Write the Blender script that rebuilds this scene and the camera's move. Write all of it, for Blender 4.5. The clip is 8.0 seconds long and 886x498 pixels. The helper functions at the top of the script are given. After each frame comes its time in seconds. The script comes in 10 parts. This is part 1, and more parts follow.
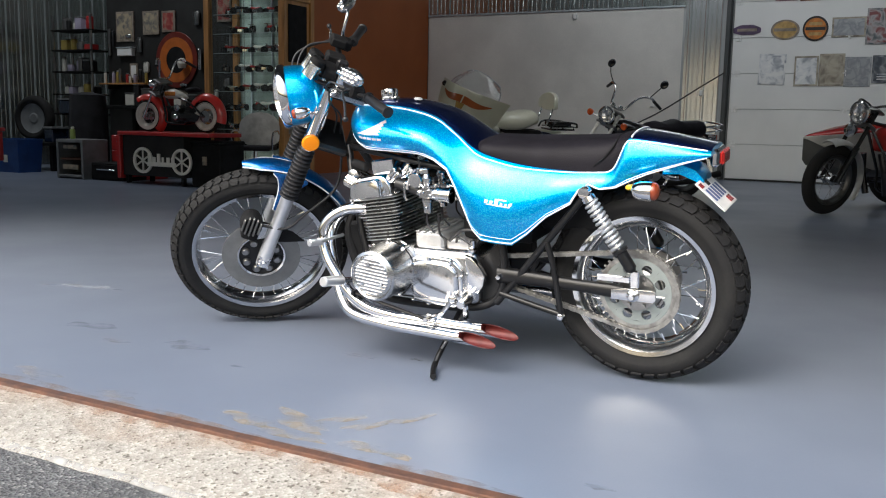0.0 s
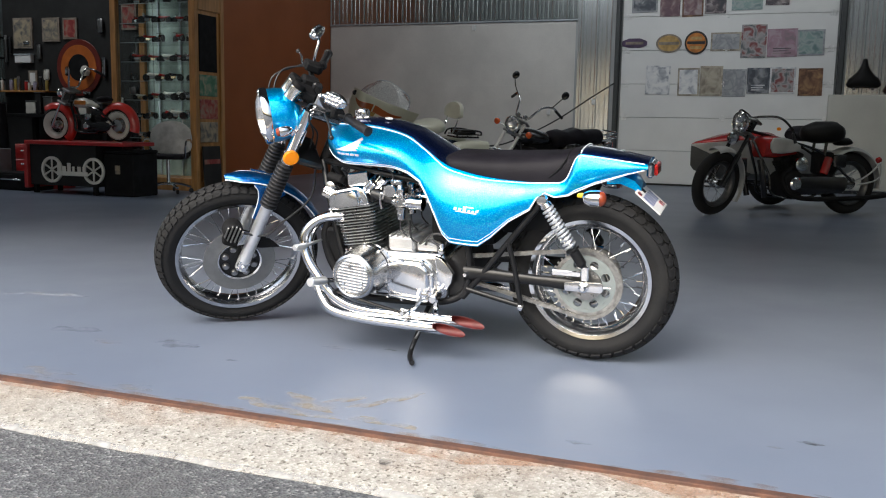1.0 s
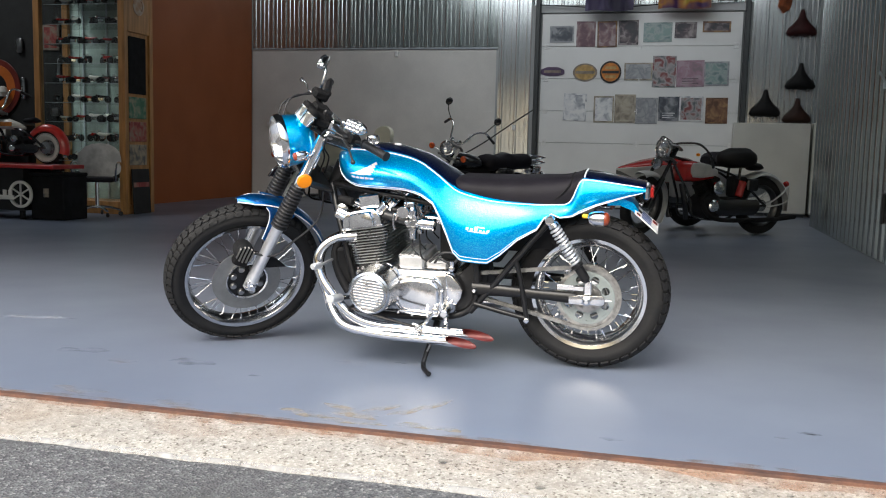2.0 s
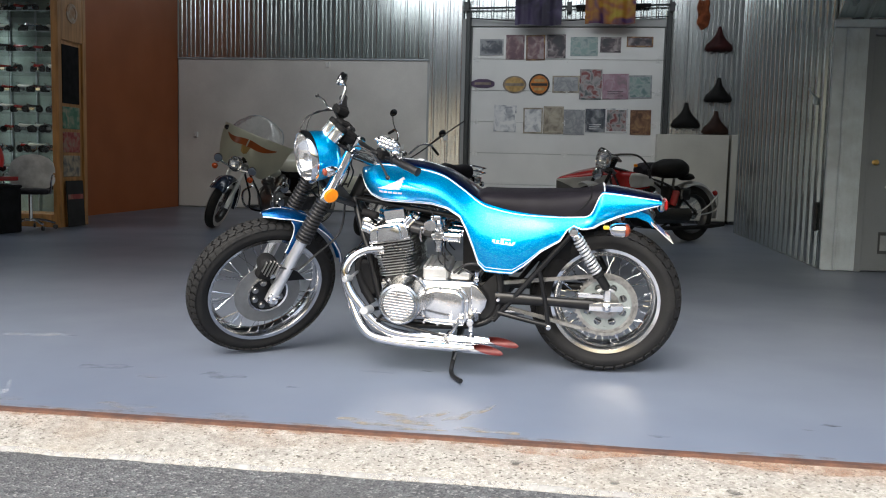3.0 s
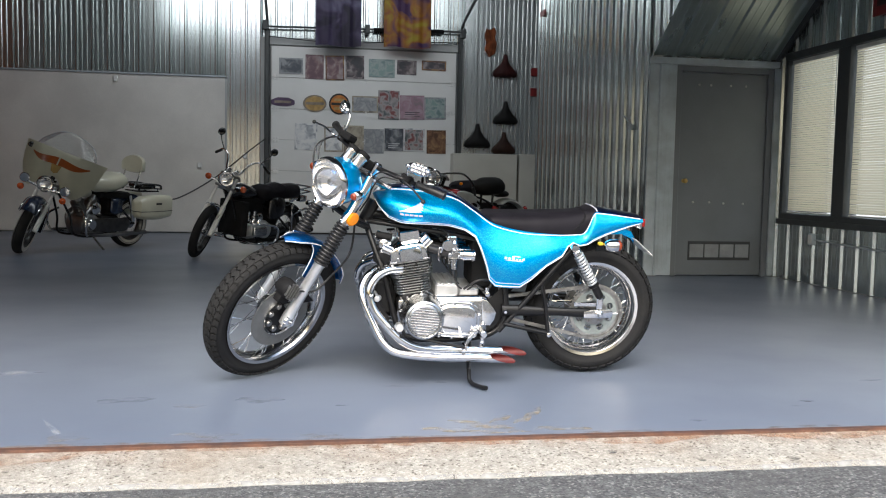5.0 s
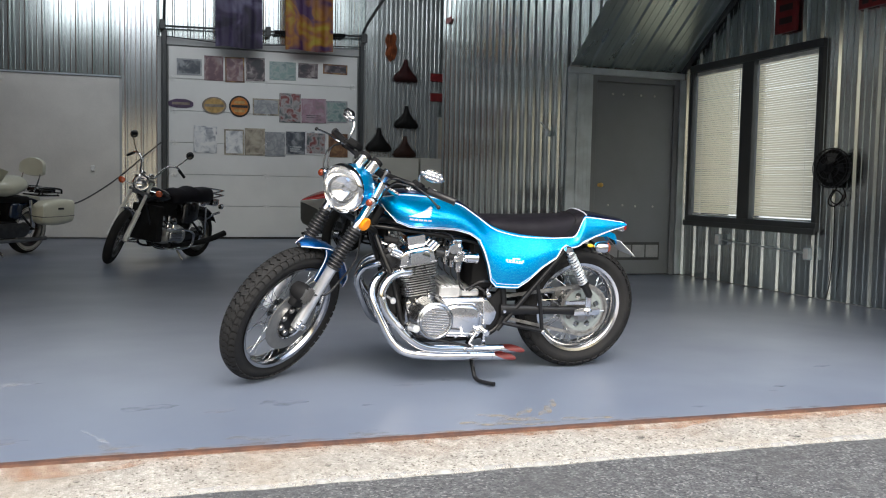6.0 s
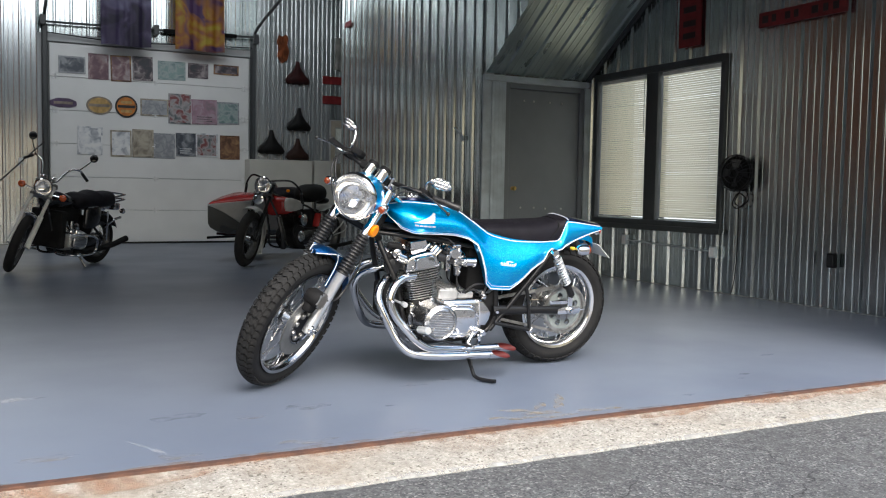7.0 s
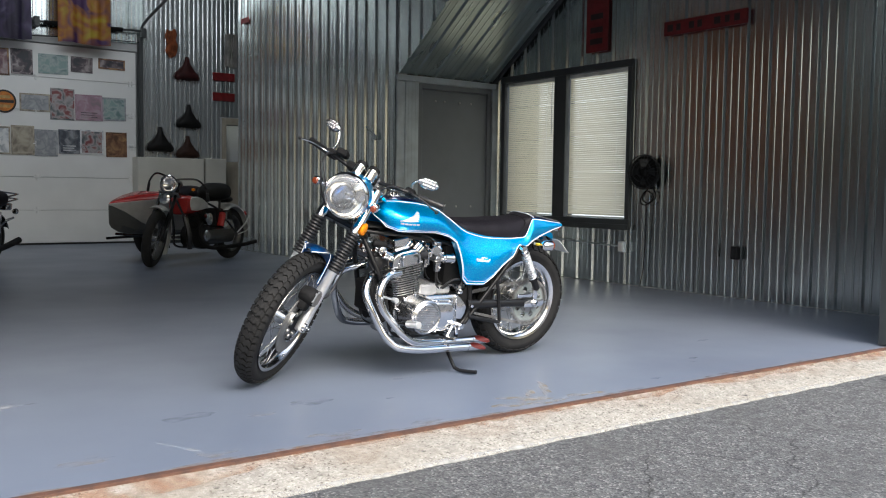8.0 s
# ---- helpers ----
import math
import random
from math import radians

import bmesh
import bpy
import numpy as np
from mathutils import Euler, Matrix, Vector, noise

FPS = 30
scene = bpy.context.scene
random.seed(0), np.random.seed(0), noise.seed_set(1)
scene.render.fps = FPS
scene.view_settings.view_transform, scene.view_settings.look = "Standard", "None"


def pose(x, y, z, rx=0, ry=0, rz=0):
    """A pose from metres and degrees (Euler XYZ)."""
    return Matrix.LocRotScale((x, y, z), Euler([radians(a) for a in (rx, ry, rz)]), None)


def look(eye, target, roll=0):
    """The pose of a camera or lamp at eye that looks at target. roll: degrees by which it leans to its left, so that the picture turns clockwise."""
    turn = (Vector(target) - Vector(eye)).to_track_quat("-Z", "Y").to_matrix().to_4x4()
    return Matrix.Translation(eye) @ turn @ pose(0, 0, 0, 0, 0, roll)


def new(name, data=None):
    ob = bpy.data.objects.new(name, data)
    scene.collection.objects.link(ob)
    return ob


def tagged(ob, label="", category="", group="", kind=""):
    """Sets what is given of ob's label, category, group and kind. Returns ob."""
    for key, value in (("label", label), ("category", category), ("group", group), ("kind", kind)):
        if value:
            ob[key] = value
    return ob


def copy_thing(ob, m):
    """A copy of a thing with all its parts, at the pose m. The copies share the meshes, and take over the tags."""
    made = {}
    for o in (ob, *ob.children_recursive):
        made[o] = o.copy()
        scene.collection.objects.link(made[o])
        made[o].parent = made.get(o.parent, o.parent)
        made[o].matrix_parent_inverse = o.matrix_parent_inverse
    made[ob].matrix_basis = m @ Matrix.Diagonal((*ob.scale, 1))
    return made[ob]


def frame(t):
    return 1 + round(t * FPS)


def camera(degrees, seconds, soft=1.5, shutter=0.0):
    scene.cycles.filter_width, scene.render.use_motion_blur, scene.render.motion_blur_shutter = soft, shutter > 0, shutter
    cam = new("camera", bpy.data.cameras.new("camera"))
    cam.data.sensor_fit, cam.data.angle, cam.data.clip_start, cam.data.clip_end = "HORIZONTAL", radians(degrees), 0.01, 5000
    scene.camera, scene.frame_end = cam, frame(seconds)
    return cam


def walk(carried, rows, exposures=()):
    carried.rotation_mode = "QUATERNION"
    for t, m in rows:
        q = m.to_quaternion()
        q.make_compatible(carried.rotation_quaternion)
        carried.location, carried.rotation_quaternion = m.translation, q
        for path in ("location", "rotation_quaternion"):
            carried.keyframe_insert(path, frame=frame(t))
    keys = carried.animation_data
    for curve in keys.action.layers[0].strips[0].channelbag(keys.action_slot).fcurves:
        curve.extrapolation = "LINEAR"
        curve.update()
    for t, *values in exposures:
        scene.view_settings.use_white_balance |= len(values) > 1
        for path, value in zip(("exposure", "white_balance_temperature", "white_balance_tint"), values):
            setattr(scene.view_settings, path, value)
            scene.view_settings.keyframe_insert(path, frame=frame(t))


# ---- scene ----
cam = camera(52.6, 8.0, 1.1)
METRES, EYE, TILT, TURN = 4.88, 0.851, 0.22, 27.9
ROWS = [
    (0.0, 0.0, 0.0, 0.0, 0.15, -8.46, -1.01),
    (0.5, -0.0348, -0.0463, 0.0029, -3.45, -8.49, -0.97),
    (1.0, -0.0666, -0.0821, 0.0096, -7.06, -8.06, -0.99),
    (1.5, -0.1147, -0.1024, 0.0085, -10.35, -7.05, -1.24),
    (3.0, -0.2739, -0.1096, 0.0132, -19.77, -5.76, -1.33),
    (3.5, -0.338, -0.1005, 0.0125, -23.07, -5.26, -1.33),
    (4.0, -0.3987, -0.0864, 0.0142, -27.83, -4.91, -1.26),
    (4.5, -0.4629, -0.0642, 0.0156, -32.55, -4.61, -1.2),
    (6.0, -0.6498, 0.0234, 0.0168, -45.55, -4.07, -1.18),
    (6.5, -0.7126, 0.0626, 0.0193, -50.08, -3.91, -1.18),
    (7.0, -0.7709, 0.111, 0.0207, -54.82, -3.85, -1.09),
    (7.5, -0.824, 0.1545, 0.0191, -59.23, -3.79, -0.99),
    (8.0, -0.8642, 0.1991, 0.0204, -63.66, -3.85, -0.95),
]
walk(cam, [(t, pose(0, 0, EYE, TILT) @ pose(0, 0, 0, 0, 0, TURN) @ pose(METRES * x, METRES * y, METRES * z, 90 + pitch, roll, yaw)) for t, x, y, z, yaw, pitch, roll in ROWS],
     ((0.0, 0.83, 5600, 8), (3.5, 0.88, 5600, 8), (8.0, 0.79, 5550, 8)))

# ---------------------------------------------------------------- light
world = bpy.data.worlds.new("sky")
scene.world = world
world.use_nodes = True
wn = world.node_tree.nodes
sky = wn.new("ShaderNodeTexSky")
sky.sky_type = "NISHITA"
sky.sun_disc = False
sky.sun_elevation, sky.sun_rotation = radians(42), radians(190)
sky.air_density, sky.dust_density, sky.ozone_density = 1.6, 10.0, 2.0
wn["Background"].inputs["Strength"].default_value = 0.185
world.node_tree.links.new(sky.outputs["Color"], wn["Background"].inputs["Color"])
sun_data = bpy.data.lights.new("sun", "SUN")
sun_data.energy, sun_data.angle, sun_data.color = 0.5, radians(60), (1.0, 0.98, 0.95)
sun = new("sun", sun_data)
sun.matrix_world = look((-1.4, -6, 9.6), (0, 0, 0))
FILL_STRIP = 32.0     # base watts of the added, unseen ceiling lights


# ---------------------------------------------------------------- materials
def material(name, color, rough=0.5, metal=0.0, vary=0.12, scale=6.0, bump=0.0, fine=80.0, coat=0.0,
             rough_vary=0.15, other=None, stretch=(1, 1, 1), random=0.0, glow=0.0, spec=0.5):
    """A surface whose colour and gloss vary at two scales; other: the colour of its stains."""
    m = bpy.data.materials.new(name)
    m.use_nodes = True
    n, l = m.node_tree.nodes, m.node_tree.links
    b = n["Principled BSDF"]
    co = n.new("ShaderNodeTexCoord")
    mp = n.new("ShaderNodeMapping")
    mp.inputs["Scale"].default_value = stretch
    l.new(co.outputs["Object"], mp.inputs["Vector"])
    big, small = n.new("ShaderNodeTexNoise"), n.new("ShaderNodeTexNoise")
    for t, s, d in ((big, scale, 5), (small, fine, 3)):
        t.inputs["Scale"].default_value, t.inputs["Detail"].default_value = s, d
        l.new(mp.outputs["Vector"], t.inputs["Vector"])
    ramp = n.new("ShaderNodeMapRange")
    ramp.inputs["From Min"].default_value, ramp.inputs["From Max"].default_value = 0.38, 0.66
    l.new(big.outputs["Fac"], ramp.inputs["Value"])
    mix = n.new("ShaderNodeMix")
    mix.data_type = "RGBA"
    dark = other or tuple(c * (1 - 2.2 * vary) for c in color)
    mix.inputs["A"].default_value = (*color, 1)
    mix.inputs["B"].default_value = (*dark, 1)
    l.new(ramp.outputs["Result"], mix.inputs["Factor"])
    hsv = n.new("ShaderNodeHueSaturation")
    vr = n.new("ShaderNodeMapRange")
    vr.inputs["To Min"].default_value, vr.inputs["To Max"].default_value = 1 - vary, 1 + vary
    l.new(small.outputs["Fac"], vr.inputs["Value"])
    l.new(mix.outputs["Result"], hsv.inputs["Color"])
    if random:
        info, add = n.new("ShaderNodeObjectInfo"), n.new("ShaderNodeMath")
        rr = n.new("ShaderNodeMapRange")
        rr.inputs["To Min"].default_value, rr.inputs["To Max"].default_value = 1 - random, 1 + random
        l.new(info.outputs["Random"], rr.inputs["Value"])
        add.operation = "MULTIPLY"
        l.new(rr.outputs["Result"], add.inputs[0])
        l.new(vr.outputs["Result"], add.inputs[1])
        l.new(add.outputs["Value"], hsv.inputs["Value"])
    else:
        l.new(vr.outputs["Result"], hsv.inputs["Value"])
    l.new(hsv.outputs["Color"], b.inputs["Base Color"])
    gr = n.new("ShaderNodeMapRange")
    gr.inputs["To Min"].default_value = max(0.0, rough * (1 - rough_vary))
    gr.inputs["To Max"].default_value = min(1.0, rough * (1 + rough_vary))
    l.new(big.outputs["Fac"], gr.inputs["Value"])
    l.new(gr.outputs["Result"], b.inputs["Roughness"])
    b.inputs["Metallic"].default_value = metal
    b.inputs["Coat Weight"].default_value = coat
    b.inputs["Coat Roughness"].default_value = 0.04
    b.inputs["Specular IOR Level"].default_value = spec
    if bump:
        bp = n.new("ShaderNodeBump")
        bp.inputs["Strength"].default_value, bp.inputs["Distance"].default_value = bump, 0.004
        l.new(small.outputs["Fac"], bp.inputs["Height"])
        l.new(bp.outputs["Normal"], b.inputs["Normal"])
    if glow:
        b.inputs["Emission Color"].default_value = (*color, 1)
        b.inputs["Emission Strength"].default_value = glow
    return m


def glass_material(name, color=(1, 1, 1), rough=0.02, clear=0.85):
    m = bpy.data.materials.new(name)
    m.use_nodes = True
    b = m.node_tree.nodes["Principled BSDF"]
    b.inputs["Base Color"].default_value = (*color, 1)
    b.inputs["Roughness"].default_value = rough
    b.inputs["Transmission Weight"].default_value = clear
    b.inputs["IOR"].default_value = 1.45
    return m


def translucent(name, color, share_):
    """A thin pale sheet that lets part of the light through."""
    m = bpy.data.materials.new(name)
    m.use_nodes = True
    n, l = m.node_tree.nodes, m.node_tree.links
    n["Principled BSDF"].inputs["Base Color"].default_value = (*color, 1)
    n["Principled BSDF"].inputs["Roughness"].default_value = 0.45
    tl, mx = n.new("ShaderNodeBsdfTranslucent"), n.new("ShaderNodeMixShader")
    tl.inputs["Color"].default_value = (*color, 1)
    mx.inputs["Fac"].default_value = share_
    l.new(n["Principled BSDF"].outputs["BSDF"], mx.inputs[1])
    l.new(tl.outputs["BSDF"], mx.inputs[2])
    l.new(mx.outputs["Shader"], n["Material Output"].inputs["Surface"])
    return m


def gritty(name, base, dark, light, cell, crack=0.0, stain=None, bump=0.7, mottle=(0.68, 1.22), speck=0.0, pit=0.0):
    """Mineral ground: aggregate of many small stones of three tones, blotches and, if asked, fine cracks."""
    m = bpy.data.materials.new(name)
    m.use_nodes = True
    n, l = m.node_tree.nodes, m.node_tree.links
    b = n["Principled BSDF"]
    b.inputs["Roughness"].default_value = 0.92
    co = n.new("ShaderNodeTexCoord")
    vo, big, mid = n.new("ShaderNodeTexVoronoi"), n.new("ShaderNodeTexNoise"), n.new("ShaderNodeTexNoise")
    vo.inputs["Scale"].default_value = cell
    big.inputs["Scale"].default_value, big.inputs["Detail"].default_value = 2.6, 6
    mid.inputs["Scale"].default_value, mid.inputs["Detail"].default_value = 24, 8
    for t in (vo, big, mid):
        l.new(co.outputs["Object"], t.inputs["Vector"])
    sep, ra = n.new("ShaderNodeSeparateColor"), n.new("ShaderNodeValToRGB")
    l.new(vo.outputs["Color"], sep.inputs["Color"])
    l.new(sep.outputs["Red"], ra.inputs["Fac"])
    e = ra.color_ramp.elements
    e[0].position, e[0].color = 0.1, (*dark, 1)
    e[1].position, e[1].color = 0.95, (*light, 1)
    e.new(0.5).color = (*base, 1)
    if speck:
        # only the palest few stones take the light tone
        e.new(speck - 0.04).color = (*[c * 1.25 for c in base], 1)
    if pit:
        # only a few stones are as dark as the dark tone
        e[0].position = pit * 0.6
        e.new(pit).color = (*[c * 0.90 for c in base], 1)
    mx = n.new("ShaderNodeMix")
    mx.data_type = "RGBA"
    mx.inputs["B"].default_value = (*(stain or tuple(c * 0.7 for c in base)), 1)
    mr = n.new("ShaderNodeMapRange")
    mr.inputs["From Min"].default_value, mr.inputs["From Max"].default_value, mr.inputs["To Max"].default_value = 0.46, 0.72, 0.75
    l.new(big.outputs["Fac"], mr.inputs["Value"])
    l.new(mr.outputs["Result"], mx.inputs["Factor"])
    l.new(ra.outputs["Color"], mx.inputs["A"])
    mul = n.new("ShaderNodeMix")
    mul.data_type, mul.blend_type = "RGBA", "MULTIPLY"
    mul.inputs["Factor"].default_value = 1.0
    mr2 = n.new("ShaderNodeMapRange")
    mr2.inputs["From Min"].default_value, mr2.inputs["From Max"].default_value = 0.3, 0.7
    mr2.inputs["To Min"].default_value, mr2.inputs["To Max"].default_value = mottle
    l.new(mid.outputs["Fac"], mr2.inputs["Value"])
    l.new(mx.outputs["Result"], mul.inputs["A"])
    l.new(mr2.outputs["Result"], mul.inputs["B"])
    last = mul.outputs["Result"]
    if crack:
        vc, nz, ad = n.new("ShaderNodeTexVoronoi"), n.new("ShaderNodeTexNoise"), n.new("ShaderNodeMix")
        vc.feature = "DISTANCE_TO_EDGE"
        vc.inputs["Scale"].default_value = crack
        nz.inputs["Scale"].default_value, nz.inputs["Detail"].default_value = 7, 6
        ad.data_type = "VECTOR"
        ad.inputs["Factor"].default_value = 0.12
        l.new(co.outputs["Object"], nz.inputs["Vector"])
        l.new(co.outputs["Object"], ad.inputs["A"])
        l.new(nz.outputs["Color"], ad.inputs["B"])
        l.new(ad.outputs["Result"], vc.inputs["Vector"])
        cr, cm = n.new("ShaderNodeMapRange"), n.new("ShaderNodeMix")
        cr.inputs["From Max"].default_value, cr.inputs["To Min"].default_value, cr.inputs["To Max"].default_value = 0.010, 0.25, 1.0
        l.new(vc.outputs["Distance"], cr.inputs["Value"])
        cm.data_type, cm.blend_type = "RGBA", "MULTIPLY"
        gate = n.new("ShaderNodeMapRange")
        gate.inputs["From Min"].default_value, gate.inputs["From Max"].default_value = 0.50, 0.56
        soft = n.new("ShaderNodeTexNoise")
        soft.inputs["Scale"].default_value = 0.8
        l.new(co.outputs["Object"], soft.inputs["Vector"])
        l.new(soft.outputs["Fac"], gate.inputs["Value"])
        l.new(gate.outputs["Result"], cm.inputs["Factor"])
        l.new(last, cm.inputs["A"])
        l.new(cr.outputs["Result"], cm.inputs["B"])
        last = cm.outputs["Result"]
    l.new(last, b.inputs["Base Color"])
    bp = n.new("ShaderNodeBump")
    bp.inputs["Strength"].default_value, bp.inputs["Distance"].default_value = bump, 0.004
    l.new(vo.outputs["Distance"], bp.inputs["Height"])
    l.new(bp.outputs["Normal"], b.inputs["Normal"])
    return m


def floor_paint():
    """Worn blue-grey floor paint with scuffs and drips of brown dirt."""
    m = material("floor_paint", (0.174, 0.199, 0.256), 0.34, 0, 0.04, 0.9, 0.04, 160, rough_vary=0.30, spec=0.30,
                 other=(0.148, 0.171, 0.224))
    return m


M = {}
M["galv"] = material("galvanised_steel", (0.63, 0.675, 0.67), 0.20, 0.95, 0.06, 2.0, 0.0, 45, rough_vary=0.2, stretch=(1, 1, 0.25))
# paler copy of galv: brightness mirrored beside the overhead door put into the colour
M["galv_lit"] = material("lit_galvanised_steel", (0.80, 0.83, 0.84), 0.22, 0.85, 0.05, 3.0, 0.0, 45, rough_vary=0.2, stretch=(1, 1, 0.25))
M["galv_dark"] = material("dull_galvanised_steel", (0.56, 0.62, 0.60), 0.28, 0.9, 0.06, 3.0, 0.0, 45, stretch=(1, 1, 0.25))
M["trim"] = material("bright_metal_trim", (0.60, 0.66, 0.70), 0.36, 0.35, 0.10, 5.0)
M["floor"] = floor_paint()
M["concrete"] = gritty("apron_concrete", (0.300, 0.278, 0.242), (0.130, 0.115, 0.095), (0.40, 0.38, 0.34), 140, 0, (0.266, 0.232, 0.188), 0.40, (0.80, 1.18), 0.0, 0.09)
M["asphalt"] = gritty("asphalt", (0.110, 0.110, 0.110), (0.058, 0.058, 0.060), (0.25, 0.246, 0.235), 125, 2.0, (0.084, 0.083, 0.082), 1.0, (0.74, 1.22), 0.92)
M["rust"] = material("rusted_steel", (0.13, 0.062, 0.038), 0.85, 0.2, 0.3, 14, 0.5, 90, other=(0.075, 0.042, 0.032))
M["rust_stain"] = material("rust_stain", (0.40, 0.24, 0.14), 0.75, 0, 0.25, 12, 0.2, 90, other=(0.50, 0.42, 0.33))
M["door_white"] = material("white_door_panel", (0.80, 0.80, 0.785), 0.42, 0, 0.03, 2.0, 0.05, 120)
M["board"] = material("pale_wall_board", (0.76, 0.74, 0.70), 0.42, 0, 0.07, 1.3, 0.04, 60)
M["orange"] = material("orange_paint", (0.295, 0.074, 0.009), 0.5, 0, 0.05, 1.5, 0.05, 60)
M["door_grey"] = material("grey_door_paint", (0.190, 0.204, 0.220), 0.42, 0, 0.05, 2, 0.03, 80)
M["frame_grey"] = material("dark_frame_paint", (0.055, 0.06, 0.062), 0.45, 0, 0.06, 5)
M["slat"] = translucent("cream_blind_slat", (0.66, 0.60, 0.45), 0.38)
M["wood"] = material("honey_wood", (0.48, 0.24, 0.075), 0.42, 0, 0.16, 5, 0.08, 40, stretch=(4, 4, 0.5))
M["ceiling"] = material("ceiling_panel", (0.16, 0.165, 0.165), 0.6, 0, 0.05, 2)
M["siding"] = material("outer_siding", (0.45, 0.46, 0.46), 0.6, 0, 0.06, 2)
M["black"] = material("black_plastic", (0.018, 0.018, 0.02), 0.42, 0, 0.15, 9, 0.05, 90)
M["matte_black"] = material("matte_black", (0.010, 0.010, 0.011), 0.75, 0, 0.2, 9, spec=0.2)
M["glass"] = glass_material("window_glass")
M["brass"] = material("brass", (0.70, 0.48, 0.16), 0.3, 1.0, 0.1, 20)


# ---------------------------------------------------------------- builders
def link_mesh(name, bm, mat, smooth=0.0):
    me = bpy.data.meshes.new(name)
    bm.normal_update()
    bm.to_mesh(me)
    bm.free()
    for m in (mat if isinstance(mat, (list, tuple)) else [mat]):
        me.materials.append(m)
    if smooth:
        me.polygons.foreach_set("use_smooth", [True] * len(me.polygons))
        if smooth < 180:
            me.set_sharp_from_angle(angle=radians(smooth))
    return me


def part(name, bm, mat, parent=None, label="", smooth=35.0, m=None):
    """One mesh object of a bmesh, under a thing or a part; m: its pose in the parent."""
    ob = new(name, link_mesh(name, bm, mat, smooth))
    ob.parent = parent
    if m is not None:
        ob.matrix_basis = m
    if label:
        ob["label"] = label
    return ob


def share(name, me, parent, m):
    """Another object on a mesh that is already there."""
    ob = new(name, me)
    ob.parent = parent
    ob.matrix_basis = m
    return ob


def thing(name, m=None, label="", category="", group="", kind=""):
    ob = new(name)
    ob.empty_display_size = 0.05
    if m is not None:
        ob.matrix_basis = m
    return tagged(ob, label, category, group, kind)


def box(bm, lo, hi, bevel=0.0, m=None, seg=1):
    """A block between two corners, its edges rounded by bevel."""
    lo, hi = Vector(lo), Vector(hi)
    r = bmesh.ops.create_cube(bm, size=1)
    vs = r["verts"]
    for v in vs:
        v.co = Vector(((lo[i] + hi[i]) / 2 + v.co[i] * (hi[i] - lo[i]) for i in range(3)))
    if bevel:
        es = {e for v in vs for e in v.link_edges}
        out = bmesh.ops.bevel(bm, geom=list(es), offset=bevel, segments=seg, affect="EDGES", profile=0.5)
        vs = list({v for f in out["faces"] for v in f.verts} | {v for v in vs if v.is_valid})
    if m is not None:
        bmesh.ops.transform(bm, matrix=m, verts=vs)
    return bm


def block(lo, hi, bevel=0.0, m=None, seg=1):
    return box(bmesh.new(), lo, hi, bevel, m, seg)


def basis(axis):
    """A turn that carries z onto axis."""
    return Vector(axis).to_track_quat("Z", "Y").to_matrix().to_4x4()


def lathe(bm, profile, seg=32, m=None, cap=True):
    """Turns (radius, height) pairs round z."""
    rings = []
    for r, z in profile:
        if r < 1e-5:
            rings.append([bm.verts.new((0, 0, z))])
        else:
            rings.append([bm.verts.new((r * math.cos(2 * math.pi * i / seg), r * math.sin(2 * math.pi * i / seg), z)) for i in range(seg)])
    for a, b in zip(rings, rings[1:]):
        for i in range(seg):
            j = (i + 1) % seg
            if len(a) == 1 and len(b) == 1:
                continue
            if len(a) == 1:
                bm.faces.new((a[0], b[j], b[i]))
            elif len(b) == 1:
                bm.faces.new((a[i], a[j], b[0]))
            else:
                bm.faces.new((a[i], a[j], b[j], b[i]))
    if cap:
        for ring, flip in ((rings[0], True), (rings[-1], False)):
            if len(ring) > 2:
                bm.faces.new(ring[::-1] if flip else ring)
    if m is not None:
        bmesh.ops.transform(bm, matrix=m, verts=[v for ring in rings for v in ring])
    return bm


def rod(bm, a, b, r, r2=None, seg=12, bevel=0.0):
    """A round bar from a to b."""
    a, b = Vector(a), Vector(b)
    h = (b - a).length
    r2 = r if r2 is None else r2
    prof = [(r, 0), (r2, h)] if not bevel else [(r - bevel, 0), (r, bevel), (r2, h - bevel), (r2 - bevel, h)]
    return lathe(bm, prof, seg, Matrix.Translation(a) @ basis(b - a))


def smooth_path(pts, n=8):
    """A rounded way through the points."""
    p = [Vector(q) for q in pts]
    p = [p[0] * 2 - p[1]] + p + [p[-1] * 2 - p[-2]]
    out = []
    for i in range(1, len(p) - 2):
        for k in range(n):
            t = k / n
            out.append(0.5 * ((2 * p[i]) + (p[i + 1] - p[i - 1]) * t + (2 * p[i - 1] - 5 * p[i] + 4 * p[i + 1] - p[i + 2]) * t * t
                              + (3 * p[i] - p[i - 1] - 3 * p[i + 1] + p[i + 2]) * t ** 3))
    out.append(p[-2])
    return out


